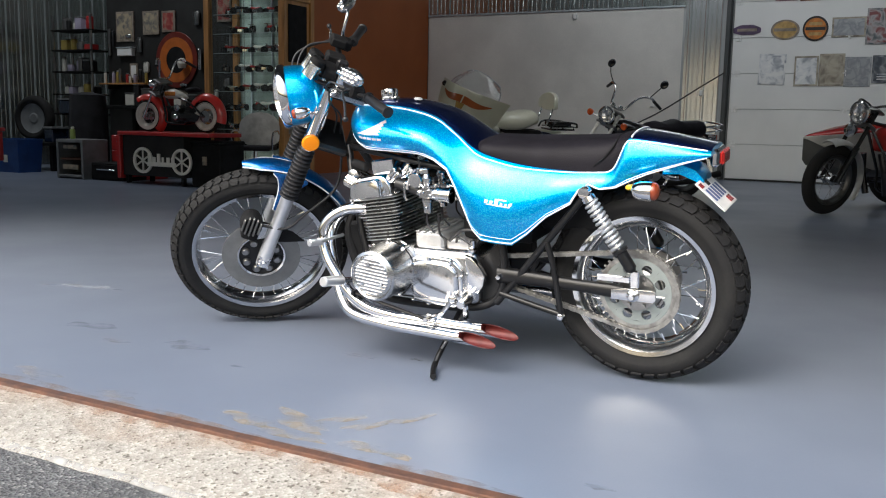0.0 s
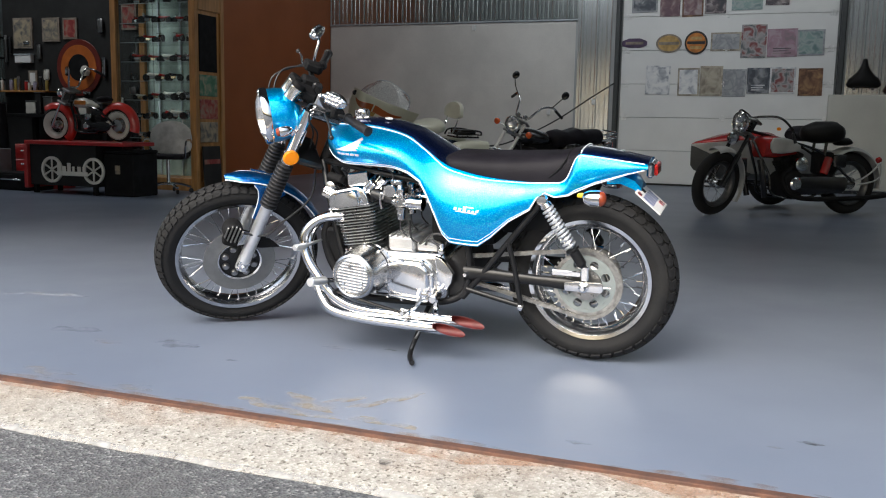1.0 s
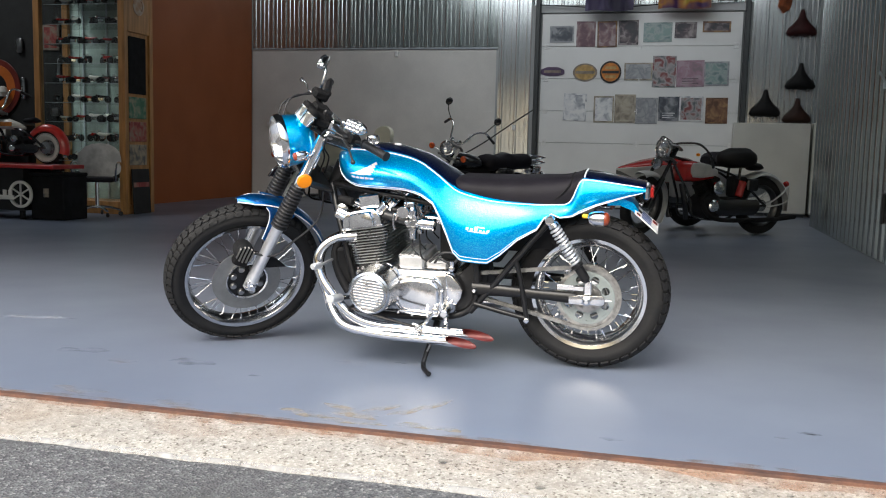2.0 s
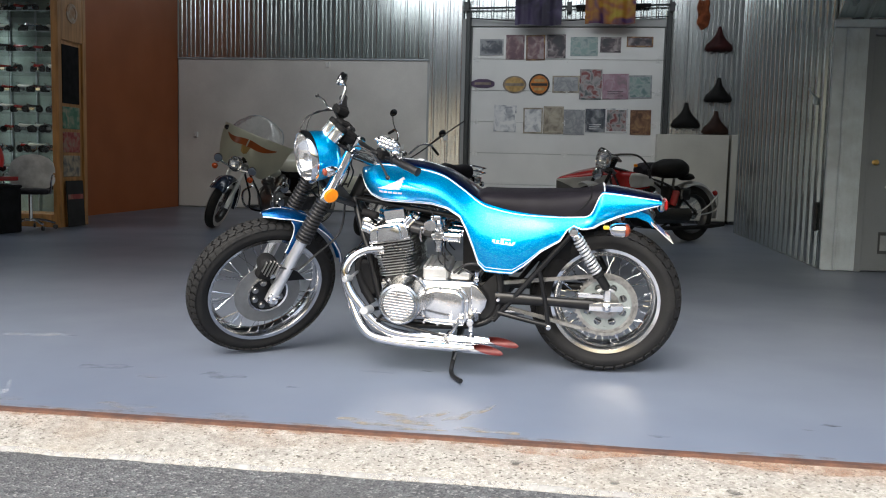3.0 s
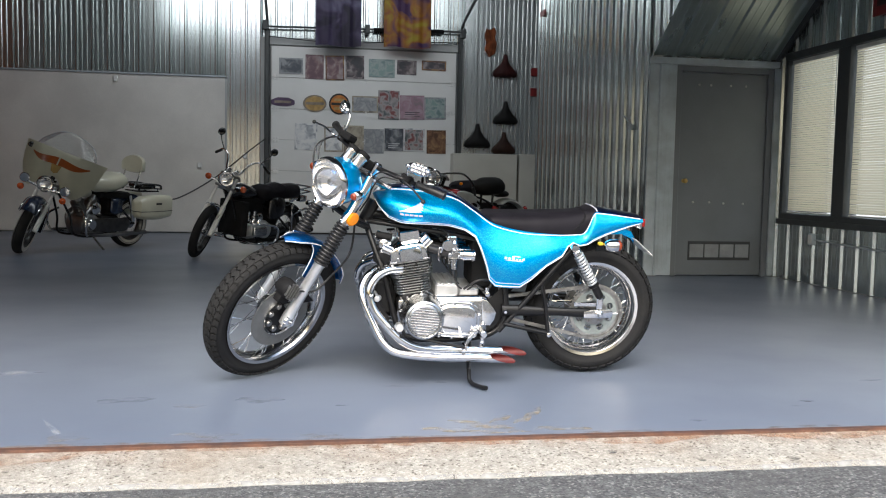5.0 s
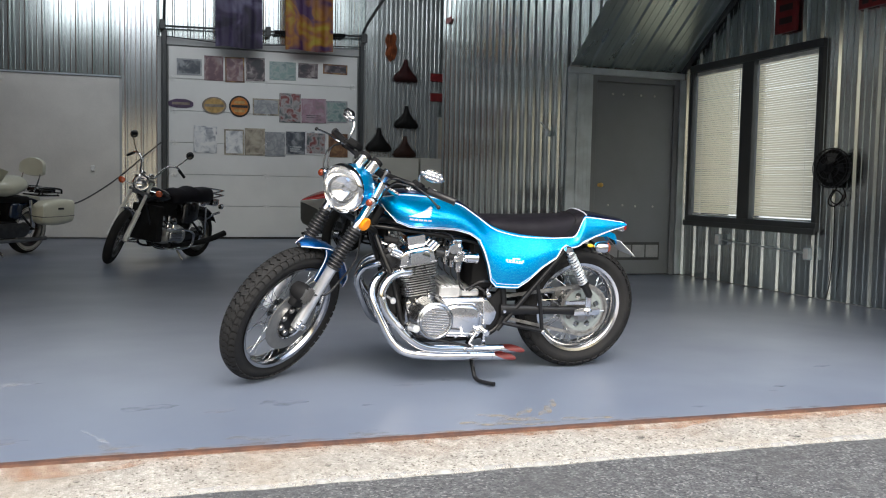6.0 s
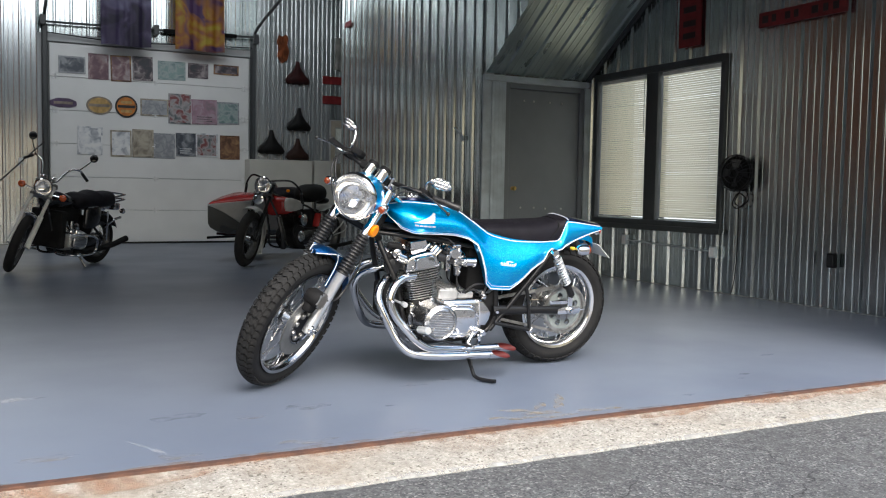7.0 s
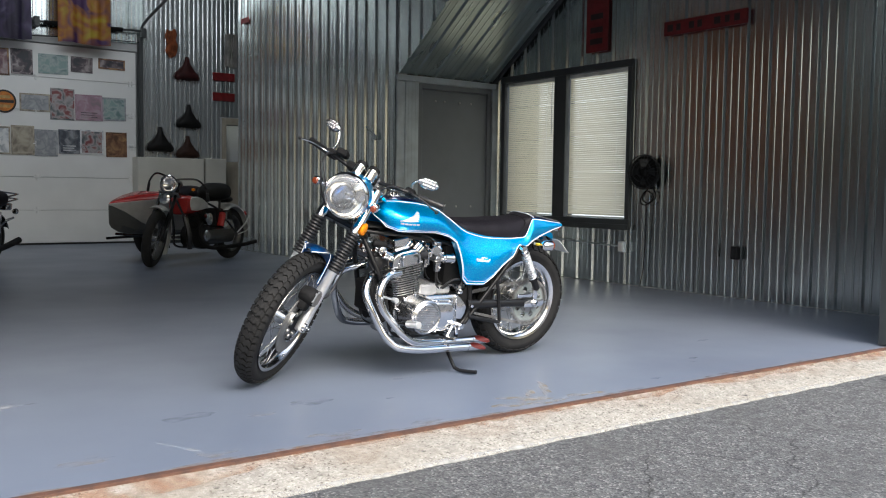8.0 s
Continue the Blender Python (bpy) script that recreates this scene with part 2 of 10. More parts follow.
def tube(bm, pts, r, seg=12, n=8, cap=True, closed=False, r2=None, flat=None):
    """A round tube along a rounded way; r2: its radius at the end; flat: squeezes it along its side."""
    path = smooth_path(pts, n) if n > 1 else [Vector(p) for p in pts]
    rings = []
    up = None
    for i, p in enumerate(path):
        d = (path[min(i + 1, len(path) - 1)] - path[max(i - 1, 0)]).normalized()
        if up is None:
            up = d.orthogonal().normalized()
        up = (up - d * up.dot(d)).normalized()
        side = d.cross(up)
        k = i / max(1, len(path) - 1)
        rr = r if r2 is None else r + (r2 - r) * k
        rings.append([bm.verts.new(p + rr * (math.cos(2 * math.pi * j / seg) * up + math.sin(2 * math.pi * j / seg) * side)) for j in range(seg)])
    for a, b in zip(rings, rings[1:] + ([rings[0]] if closed else [])):
        for j in range(seg):
            k = (j + 1) % seg
            bm.faces.new((a[j], a[k], b[k], b[j]))
    if cap and not closed:
        bm.faces.new(rings[0][::-1])
        bm.faces.new(rings[-1])
    return bm


def loft(bm, rings, closed=True, cap=True):
    """Joins rings of equal length of points with a skin."""
    vr = [[bm.verts.new(p) for p in ring] for ring in rings]
    for a, b in zip(vr, vr[1:]):
        n = len(a)
        for j in range(n if closed else n - 1):
            k = (j + 1) % n
            bm.faces.new((a[j], a[k], b[k], b[j]))
    if cap and closed:
        bm.faces.new(vr[0][::-1])
        bm.faces.new(vr[-1])
    return vr


def plate(bm, outline, y0, y1, bevel=0.0):
    """A plate cut to an outline of (x, z) points, between two depths along y."""
    a = [bm.verts.new((x, y0, z)) for x, z in outline]
    f = bm.faces.new(a)
    r = bmesh.ops.extrude_face_region(bm, geom=[f])
    vs = [v for v in r["geom"] if isinstance(v, bmesh.types.BMVert)]
    for v in vs:
        v.co.y = y1
    bmesh.ops.recalc_face_normals(bm, faces=list({f for v in a + vs for f in v.link_faces}))
    if bevel:
        es = [e for v in a + vs for e in v.link_edges if abs(e.verts[0].co.y - e.verts[1].co.y) < 1e-6]
        bmesh.ops.bevel(bm, geom=list(set(es)), offset=bevel, segments=2, affect="EDGES", profile=0.5)
    return bm


# ---------------------------------------------------------------- the garage
RIB = 0.2345


def sheet_mesh(u0, u1, height, phase, pitch=RIB, low=None, name="sheet"):
    """A ribbed steel sheet from u0 to u1, its face towards -y: a tall rib at each pitch and two low ones between; low: its lower edge over u."""
    bm = bmesh.new()
    prof = []
    k = math.floor((u0 - phase) / pitch) - 1
    while phase + k * pitch < u1 + pitch:
        c = phase + k * pitch
        for du, h in ((-0.027, 0.0), (-0.0125, 0.022), (-0.0105, 0.0235), (0.0105, 0.0235), (0.0125, 0.022), (0.027, 0.0),
                      (0.066, 0.0), (0.072, 0.0042), (0.082, 0.0042), (0.088, 0.0), (0.146, 0.0), (0.152, 0.0042), (0.162, 0.0042), (0.168, 0.0)):
            prof.append((c + du, h))
        k += 1
    cut = [(u0, 0.0)] + [p for p in prof if u0 + 1e-4 < p[0] < u1 - 1e-4] + [(u1, 0.0)]
    lo = [bm.verts.new((u, -h, low(u) if low else 0)) for u, h in cut]
    hi = [bm.verts.new((u, -h, height)) for u, h in cut]
    for i in range(len(cut) - 1):
        bm.faces.new((lo[i], lo[i + 1], hi[i + 1], hi[i]))
    return link_mesh(name, bm, M["galv"])


def clad(wall, m, u0, u1, z0, z1, phase, mat=None, pitch=RIB):
    """Covers part of a wall with sheets four ribs wide that lap between two ribs; m carries (u, -out, z) into the wall."""
    step, u, made = 4 * pitch, u0, {}
    first = phase + 0.117 + math.floor((u0 - phase - 0.117) / step) * step
    while u < u1 - 0.002:
        e = min(u1, first + step)
        if e - u > 0.002:
            key = (round(e - u, 4), round((u - phase) % pitch, 4))
            if key not in made:
                made[key] = sheet_mesh(0, e - u, z1 - z0, (phase - u) % pitch, pitch)
                if mat:
                    made[key].materials[0] = mat
            share("sheet", made[key], wall, m @ pose(u, 0, z0))
        u, first = e, first + step


def structure(name, bm, mat, label, smooth=0.0):
    return tagged(part(name, bm, mat, None, "", smooth), label, "", "", "structure")


XR, YD, YB, XP = 2.82, 7.52, 14.32, 1.39
H_ROOM = 5.6
Y_FRONT0, Y_FRONT1 = 1.802, 1.862
OPEN_L, OPEN_R, OPEN_H = -6.5, 1.455, 2.8
X_LEFT = -12.5

ground = structure("ground", block((-400, -400, -0.6), (400, 1.62, -0.055)), M["asphalt"], "grey asphalt yard in front of the garage")
floor = structure("floor", block((X_LEFT, 1.80, -0.5), (XR + 0.15, YB + 0.2, 0.0)), M["floor"], "glossy blue-grey painted concrete garage floor")
def unseen_belt():
    """Far, uneven dark belt, added unseen behind the camera; closes the yard, darkens reflections."""
    bm = bmesh.new()
    rows = []
    for k in range(181):
        a = radians(180 + 180 * k / 180)
        r = 46 + 3 * noise.noise((k * 0.23, 1, 0))
        h = 1.7 + 0.8 * noise.noise((k * 0.31, 5, 0)) + 0.8 * noise.noise((k * 1.3, 9, 0))
        p = Vector((r * math.cos(a), r * math.sin(a), 0))
        rows.append([p + Vector((0, 0, -0.3)), p * 0.985 + Vector((0, 0, h * 0.5)), p + Vector((0, 0, h)), p * 1.05 + Vector((0, 0, h * 0.6)), p * 1.06 + Vector((0, 0, -0.3))])
    loft(bm, rows)
    bmesh.ops.recalc_face_normals(bm, faces=bm.faces)
    return bm


# the added belt is never in view; its dark colour only shows in reflections
M["belt_dark"] = material("backdrop_dark", (0.035, 0.05, 0.025), 0.9, 0, 0.3, 0.5, 0.0, 4.0)
structure("backdrop", unseen_belt(), M["belt_dark"], "far unseen dark belt added across the yard to darken reflections", 60)
# the apron: a sloped strip of old concrete between the yard and the rusted threshold
def apron():
    bm = bmesh.new()
    n = 130
    x0, x1 = -7.0, 4.0
    rows = []
    for i in range(n + 1):
        x = x0 + (x1 - x0) * i / n
        w = 0.012 * noise.noise((x * 5, 0.3, 0)) + 0.006 * noise.noise((x * 23, 1.3, 0))
        rows.append([(x, 1.50 + w, -0.12), (x, 1.50 + w, -0.053), (x, 1.515 + w, -0.046), (x, 1.64, -0.026 + 0.003 * noise.noise((x * 9, 3, 0))),
                     (x, 1.765, -0.006), (x, 1.765, -0.3)])
    loft(bm, rows, closed=False)
    return bm


structure("apron", apron(), M["concrete"], "pale worn concrete apron with a ragged outer edge", 60)
structure("threshold", block((OPEN_L - 0.2, 1.765, -0.3), (OPEN_R + 0.2, 1.80, 0.004), 0.003), M["rust"], "rusted steel angle along the door threshold")

# outer ground behind and beside the building is the one asphalt sheet; the building stands on a plinth
structure("foundation", block((X_LEFT - 0.2, 1.80, -0.6), (OPEN_L, 1.862, -0.001)), M["concrete"], "concrete foundation strip")

# right wall with its window opening
WIN_Y0, WIN_Y1, WIN_Z0, WIN_Z1 = 5.27, 7.36, 0.60, 2.33
bm = bmesh.new()
box(bm, (XR, Y_FRONT0, 0), (XR + 0.16, WIN_Y0, H_ROOM))
box(bm, (XR, WIN_Y0, 0), (XR + 0.16, WIN_Y1, WIN_Z0))
box(bm, (XR, WIN_Y0, WIN_Z1), (XR + 0.16, WIN_Y1, H_ROOM))
box(bm, (XR, WIN_Y1, 0), (XR + 0.16, YB + 0.16, H_ROOM))
wall_right = structure("wall_right", bm, M["siding"], "side wall clad in vertical ribbed galvanised steel sheets")
mr = Matrix(((0, 1, 0, XR - 0.004), (-1, 0, 0, 0), (0, 0, 1, 0), (0, 0, 0, 1)))   # u runs towards -y, out towards -x
clad(wall_right, mr, -WIN_Y0, -1.872, 0.01, H_ROOM, -5.345)
clad(wall_right, mr, -WIN_Y1, -WIN_Y0, 0.01, WIN_Z0, -5.345)
clad(wall_right, mr, -WIN_Y1, -WIN_Y0, WIN_Z1, H_ROOM, -5.345)
clad(wall_right, mr, -7.50, -WIN_Y1, 0.01, H_ROOM, -5.345)

# the partition of the inner room, its door wall and the sloping underside of its stair
wall_partition = structure("wall_partition", block((XP, YD, 0), (XP + 0.12, 12.02, H_ROOM)), M["siding"], "partition wall clad in ribbed galvanised steel")
mp_ = Matrix(((0, 1, 0, XP - 0.004), (-1, 0, 0, 0), (0, 0, 1, 0), (0, 0, 0, 1)))
clad(wall_partition, mp_, -12.02, -YD - 0.02, 0.01, H_ROOM, -7.765)
structure("wall_partition_end", block((XP + 0.12, 11.9, 0), (XR, 12.02, H_ROOM)), M["siding"], "end wall of the inner room")

DL, DR, DH = 1.66, 2.742, 2.19
bm = bmesh.new()
box(bm, (XP + 0.12, YD, 0), (DL, YD + 0.12, 4.3))
box(bm, (DR, YD, 0), (XR, YD + 0.12, 4.3))
box(bm, (DL, YD, DH), (DR, YD + 0.12, 4.3))
wall_door = structure("wall_door", bm, M["galv"], "short wall round the grey door, covered in bright flat metal")

# corner post of folded bright metal with small flutes, and the door casing
bm = bmesh.new()
box(bm, (XP - 0.03, YD - 0.030, 0.01), (XP + 0.075, YD - 0.002, 2.193), 0.004)
box(bm, (XP + 0.0755, YD - 0.042, 0.01), (XP + 0.100, YD - 0.002, 2.193), 0.006)
box(bm, (XP + 0.1005, YD - 0.026, 0.01), (XP + 0.268, YD - 0.002, 2.193), 0.003)
for i in range(3):
    box(bm, (XP + 0.125 + 0.048 * i, YD - 0.030, 0.01), (XP + 0.132 + 0.048 * i, YD - 0.0265, 2.193), 0.001)
structure("trim_corner", bm, M["trim"], "bright folded metal corner trim beside the door")
bm = bmesh.new()
box(bm, (XP - 0.03, YD - 0.05, 2.196), (XR - 0.035, YD - 0.002, 2.262), 0.004)
structure("trim_head", bm, M["trim"], "bright metal head trim over the door")
bm = bmesh.new()
box(bm, (DR + 0.006, YD - 0.03, 0.01), (DR + 0.074, YD - 0.002, 2.193), 0.004)
structure("trim_side", bm, M["trim"], "narrow bright metal strip beside the door")

door = thing("door_1", None, "closed grey steel door with a small brass knob and a floor vent", "door", "", "structure")
bm = bmesh.new()
box(bm, (DL, YD - 0.012, 0.0), (DL + 0.06, YD + 0.10, DH), 0.004)
box(bm, (DR - 0.06, YD - 0.012, 0.0), (DR, YD + 0.10, DH), 0.004)
box(bm, (DL + 0.06, YD - 0.012, DH - 0.06), (DR - 0.06, YD + 0.10, DH), 0.004)
part("door_frame", bm, M["door_grey"], door)
leaf = part("leaf", block((DL + 0.064, YD + 0.012, 0.012), (DR - 0.064, YD + 0.056, DH - 0.064), 0.003), M["door_grey"], door)
bm = bmesh.new()
lathe(bm, [(0.022, 0), (0.022, 0.006), (0.009, 0.01), (0.009, 0.03), (0.020, 0.036), (0.026, 0.05), (0.02, 0.062), (0, 0.066)], 16,
      Matrix.Translation((DL + 0.125, YD + 0.012, 1.0)) @ basis((0, -1, 0)))
part("knob", bm, M["brass"], leaf, "small brass door knob")
M["rivet"] = material("pale_rivet", (0.5, 0.5, 0.48), 0.4, 0.6)
for u, z in ((1.92, 2.0), (2.05, 2.0), (2.27, 2.0), (2.44, 2.0), (1.90, 0.78), (2.08, 0.78), (2.24, 0.77), (2.46, 0.77)):
    bm = bmesh.new()
    lathe(bm, [(0.013, 0), (0.013, 0.003), (0.007, 0.007), (0, 0.008)], 10, Matrix.Translation((u, YD + 0.012, z)) @ basis((0, -1, 0)))
    part("bolt_head", bm, M["rivet"], leaf)
vent = part("vent_frame", block((1.86, YD + 0.002, 0.17), (2.56, YD + 0.0115, 0.37), 0.003), M["frame_grey"], leaf, "low louvred floor vent")
M["vent"] = material("vent_grey", (0.20, 0.205, 0.21), 0.5, 0.1)
M["grille"] = material("pale_grille_paint", (0.34, 0.35, 0.36), 0.5, 0.1)
for i in range(4):
    u0 = 1.875 + 0.17 * i
    part("grille", block((u0, YD - 0.006, 0.20), (u0 + 0.155, YD + 0.0015, 0.34), 0.003), M["grille"], leaf)
structure("inner_room_back", block((DL - 0.1, YD + 0.3, 0), (DR + 0.1, YD + 0.34, 2.4)), M["matte_black"], "dark plain wall behind the door")

# sloping soffit: a slab from the door head, rising towards the front
SY0, SZ0, SY1, SZ1 = YD - 0.02, 2.265, 4.9, 4.10
slope = math.atan2(SZ1 - SZ0, SY0 - SY1)
soffit = thing("stair_soffit", None, "sloping underside of a stair, clad in ribbed steel", "soffit", "", "structure")
ln = math.hypot(SZ1 - SZ0, SY0 - SY1)
bm = bmesh.new()
box(bm, (XP, 0.03, 0), (XR - 0.03, 0.12, ln), 0, None)
ms = Matrix.Translation((0, SY0, SZ0)) @ Matrix.Rotation(math.pi / 2 - slope, 4, "X")
bmesh.ops.transform(bm, matrix=ms, verts=bm.verts)
part("slab", bm, M["siding"], soffit)
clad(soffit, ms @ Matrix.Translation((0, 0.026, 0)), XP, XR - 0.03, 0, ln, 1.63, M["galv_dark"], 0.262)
bm = bmesh.new()
box(bm, (XR - 0.07, -0.02, 0), (XR - 0.03, 0.05, ln), 0.004, ms)
part("edge_trim", bm, M["frame_grey"], soffit)
# the stair's side wall stands on the soffit's edge
bm = bmesh.new()
plate(bm, [(-SY0, SZ0 + 0.08), (-SY1, SZ1 + 0.08), (-SY1, H_ROOM), (-SY0, H_ROOM)], 0, 0.10)
part("side_wall", bm, M["siding"], soffit, "", 0, Matrix(((0, 1, 0, XP), (-1, 0, 0, 0), (0, 0, 1, 0), (0, 0, 0, 1))))
SIDE_LOW = lambda u: max(0.0, (u + SY0) / (SY0 - SY1)) * (SZ1 - SZ0)
u = -SY0
while u < -SY1 - 0.02:
    e = min(-SY1, u + 4 * RIB)
    me_s = sheet_mesh(u, e, H_ROOM - SZ0, -7.765, RIB, SIDE_LOW)
    share("sheet", me_s, soffit, mp_ @ pose(0, 0, SZ0))
    u = e

# back wall: ribbed sheets, a wide overhead door with pictures, a boarded bay
OD_L, OD_R, OD_H = -2.72, 0.56, 3.22
bm = bmesh.new()
box(bm, (X_LEFT, YB, 0), (-8.0, YB + 0.16, H_ROOM))
box(bm, (-8.0, YB, 2.63), (-3.44, YB + 0.16, H_ROOM))
box(bm, (-8.0, YB + 0.06, 0), (-3.44, YB + 0.16, 2.63))
box(bm, (OD_L, YB + 0.06, 0), (OD_R, YB + 0.16, OD_H))
box(bm, (-3.44, YB, 0), (OD_L, YB + 0.16, H_ROOM))
box(bm, (OD_L, YB, OD_H), (OD_R, YB + 0.16, H_ROOM))
box(bm, (OD_R, YB, 0), (2.12, YB + 0.16, H_ROOM))
box(bm, (2.12, YB, 0), (2.80, YB + 0.16, 1.42))
box(bm, (2.12, YB, 2.08), (2.80, YB + 0.16, H_ROOM))
box(bm, (2.80, YB, 0), (XR, YB + 0.16, H_ROOM))
wall_back = structure("wall_back", bm, M["siding"], "back wall clad in ribbed galvanised steel")
mb = pose(0, YB - 0.004, 0)
clad(wall_back, mb, -7.93, -3.40, 2.66, H_ROOM, -4.571, None, 0.2475)
clad(wall_back, mb, -3.40, OD_L - 0.12, 0.01, H_ROOM, -4.571, M["galv_lit"], 0.2475)
clad(wall_back, mb, OD_L - 0.12, OD_R + 0.1, OD_H + 0.12, H_ROOM, -4.571, None, 0.2475)
clad(wall_back, mb, OD_R + 0.1, 2.0, 0.01, H_ROOM, -4.571, M["galv_lit"], 0.2475)
clad(wall_back, mb, 2.0, XR, 2.22, H_ROOM, -4.571, None, 0.2475)

bay = thing("door_2", None, "closed pale overhead door of flat boards under a bright metal strip", "door", "", "structure")
for i in range(5):
    z0 = 0.02 + i * 0.522
    part("panel", block((-7.94, YB - 0.01, z0), (-3.44, YB + 0.04, z0 + 0.5216), 0.0004), M["board"], bay)
part("head_strip", block((-7.94, YB - 0.045, 2.632), (-3.42, YB - 0.006, 2.658), 0.003), M["trim"], bay)
for x, z in ((-5.2, 2.55), (-7.6, 1.3), (-3.85, 1.15), (-3.1, 1.32)):
    tagged(part("switch_box", block((x - 0.03, YB - 0.055, z - 0.045), (x + 0.03, YB - 0.03 if x > -3.4 else YB - 0.012, z + 0.045), 0.006), M["door_white"]),
           "small metal electrical box on the back wall", "electrical box", "boxes on the back wall")

M["hinge"] = material("bright_zinc_hinge", (0.86, 0.86, 0.85), 0.3, 0.3, 0.05, 20)
od = thing("door_3", None, "closed white sectional overhead door covered with pictures", "door", "", "structure")
nz = 6
for i in range(nz):
    z0 = 0.03 + i * (OD_H - 0.05) / nz
    bm = bmesh.new()
    box(bm, (OD_L + 0.05, YB - 0.02, z0), (OD_R - 0.05, YB + 0.03, z0 + (OD_H - 0.05) / nz - 0.006), 0.004)
    part("panel", bm, M["door_white"], od)
part("bottom_seal", block((OD_L + 0.05, YB - 0.02, 0.002), (OD_R - 0.05, YB + 0.03, 0.029)), M["black"], od)
for x in (OD_L + 0.13, -1.06, OD_R - 0.13):
    for i in range(1, nz):
        z = 0.03 + i * (OD_H - 0.05) / nz
        bm = bmesh.new()
        for dx in ((-0.024, 0.024) if abs(x + 1.06) > 0.5 else (0.0,)):
            box(bm, (x + dx - 0.019, YB - 0.034, z - 0.050), (x + dx + 0.019, YB - 0.0205, z - 0.008), 0.004)
            box(bm, (x + dx - 0.019, YB - 0.034, z + 0.008), (x + dx + 0.019, YB - 0.0205, z + 0.046), 0.004)
        rod(bm, (x - 0.05, YB - 0.030, z), (x + 0.05, YB - 0.030, z), 0.006, seg=8)
        part("hinge", bm, M["hinge"], od)
for x in (OD_L - 0.02, OD_R + 0.02):
    s = 1 if x < -1 else -1
    bm = bmesh.new()
    box(bm, (x - 0.03, YB - 0.10, 0.01), (x + 0.03, YB - 0.012, OD_H + 0.25), 0.003)
    box(bm, (x - 0.045, YB - 0.03, 0.01), (x + 0.045, YB - 0.006, OD_H + 0.25), 0.003)
    part("track", bm, M["frame_grey"], od)
    bm = bmesh.new()
    tube(bm, [(x, YB - 0.06, OD_H + 0.2), (x, YB - 0.1, OD_H + 0.33), (x, YB - 0.3, OD_H + 0.45), (x, YB - 1.2, OD_H + 0.62), (x, YB - 3.2, OD_H + 0.95)], 0.025, 8)
    part("upper_track", bm, M["frame_grey"], od)
bm = bmesh.new()
rod(bm, (OD_L - 0.1, YB - 0.14, OD_H + 0.27), (OD_R + 0.1, YB - 0.14, OD_H + 0.33), 0.018, seg=10)
part("torsion_shaft", bm, M["frame_grey"], od)
bm = bmesh.new()
rod(bm, (-0.95, YB - 0.14, OD_H + 0.295), (OD_R - 0.3, YB - 0.14, OD_H + 0.318), 0.035, seg=12)
part("spring", bm, M["matte_black"], od)
for x in (OD_L - 0.05, -1.06, OD_R + 0.04):
    part("bracket", block((x - 0.04, YB - 0.2, OD_H + 0.22), (x + 0.04, YB - 0.03, OD_H + 0.37), 0.004), M["frame_grey"], od)
bm = bmesh.new()
tube(bm, [(OD_L, YB - 0.08, OD_H + 0.12), (-1.6, YB - 0.09, OD_H + 0.06), (-0.4, YB - 0.08, OD_H + 0.12), (OD_R, YB - 0.08, OD_H + 0.15)], 0.008, 6)
part("cable", bm, M["matte_black"], od)

# orange partition
structure("wall_orange", block((-8.10, 9.80, 0), (-7.95, YB - 0.02, H_ROOM)), M["orange"], "orange painted partition wall")

# closing walls, front wall and ceiling
wall_left = structure("wall_left", block((X_LEFT - 0.15, Y_FRONT0, 0), (X_LEFT, YB + 0.16, H_ROOM)), M["siding"], "far side wall clad in ribbed steel")
ml = Matrix(((0, -1, 0, X_LEFT + 0.004), (1, 0, 0, 0), (0, 0, 1, 0), (0, 0, 0, 1)))
clad(wall_left, ml, 2.1, YB, 0.01, H_ROOM, 2.2)
wall_shop = structure("wall_shop", block((X_LEFT, 11.6, 0), (-8.1, 11.75, H_ROOM)), M["siding"], "rear wall of the workshop corner")
clad(wall_shop, pose(0, 11.596, 0), X_LEFT, -8.1, 0.01, H_ROOM, -12.4, M["galv_dark"])
bm = bmesh.new()
box(bm, (X_LEFT - 0.15, Y_FRONT0, 0), (OPEN_L, Y_FRONT1, H_ROOM))
box(bm, (OPEN_R, Y_FRONT0, 0), (XR, Y_FRONT1, H_ROOM))
box(bm, (OPEN_L, Y_FRONT0, OPEN_H), (OPEN_R, Y_FRONT1, H_ROOM))
structure("wall_front", bm, M["siding"], "front wall with the wide open garage doorway")
bm = bmesh.new()
box(bm, (OPEN_R - 0.035, Y_FRONT0 + 0.004, 0.004), (OPEN_R - 0.003, Y_FRONT1 + 0.008, OPEN_H), 0.004)
structure("trim_jamb", bm, M["frame_grey"], "dark door jamb")
structure("ceiling", block((X_LEFT - 0.15, Y_FRONT0, H_ROOM), (XR + 0.16, YB + 0.16, H_ROOM + 0.15)), M["ceiling"], "plain dull grey metal ceiling panels")

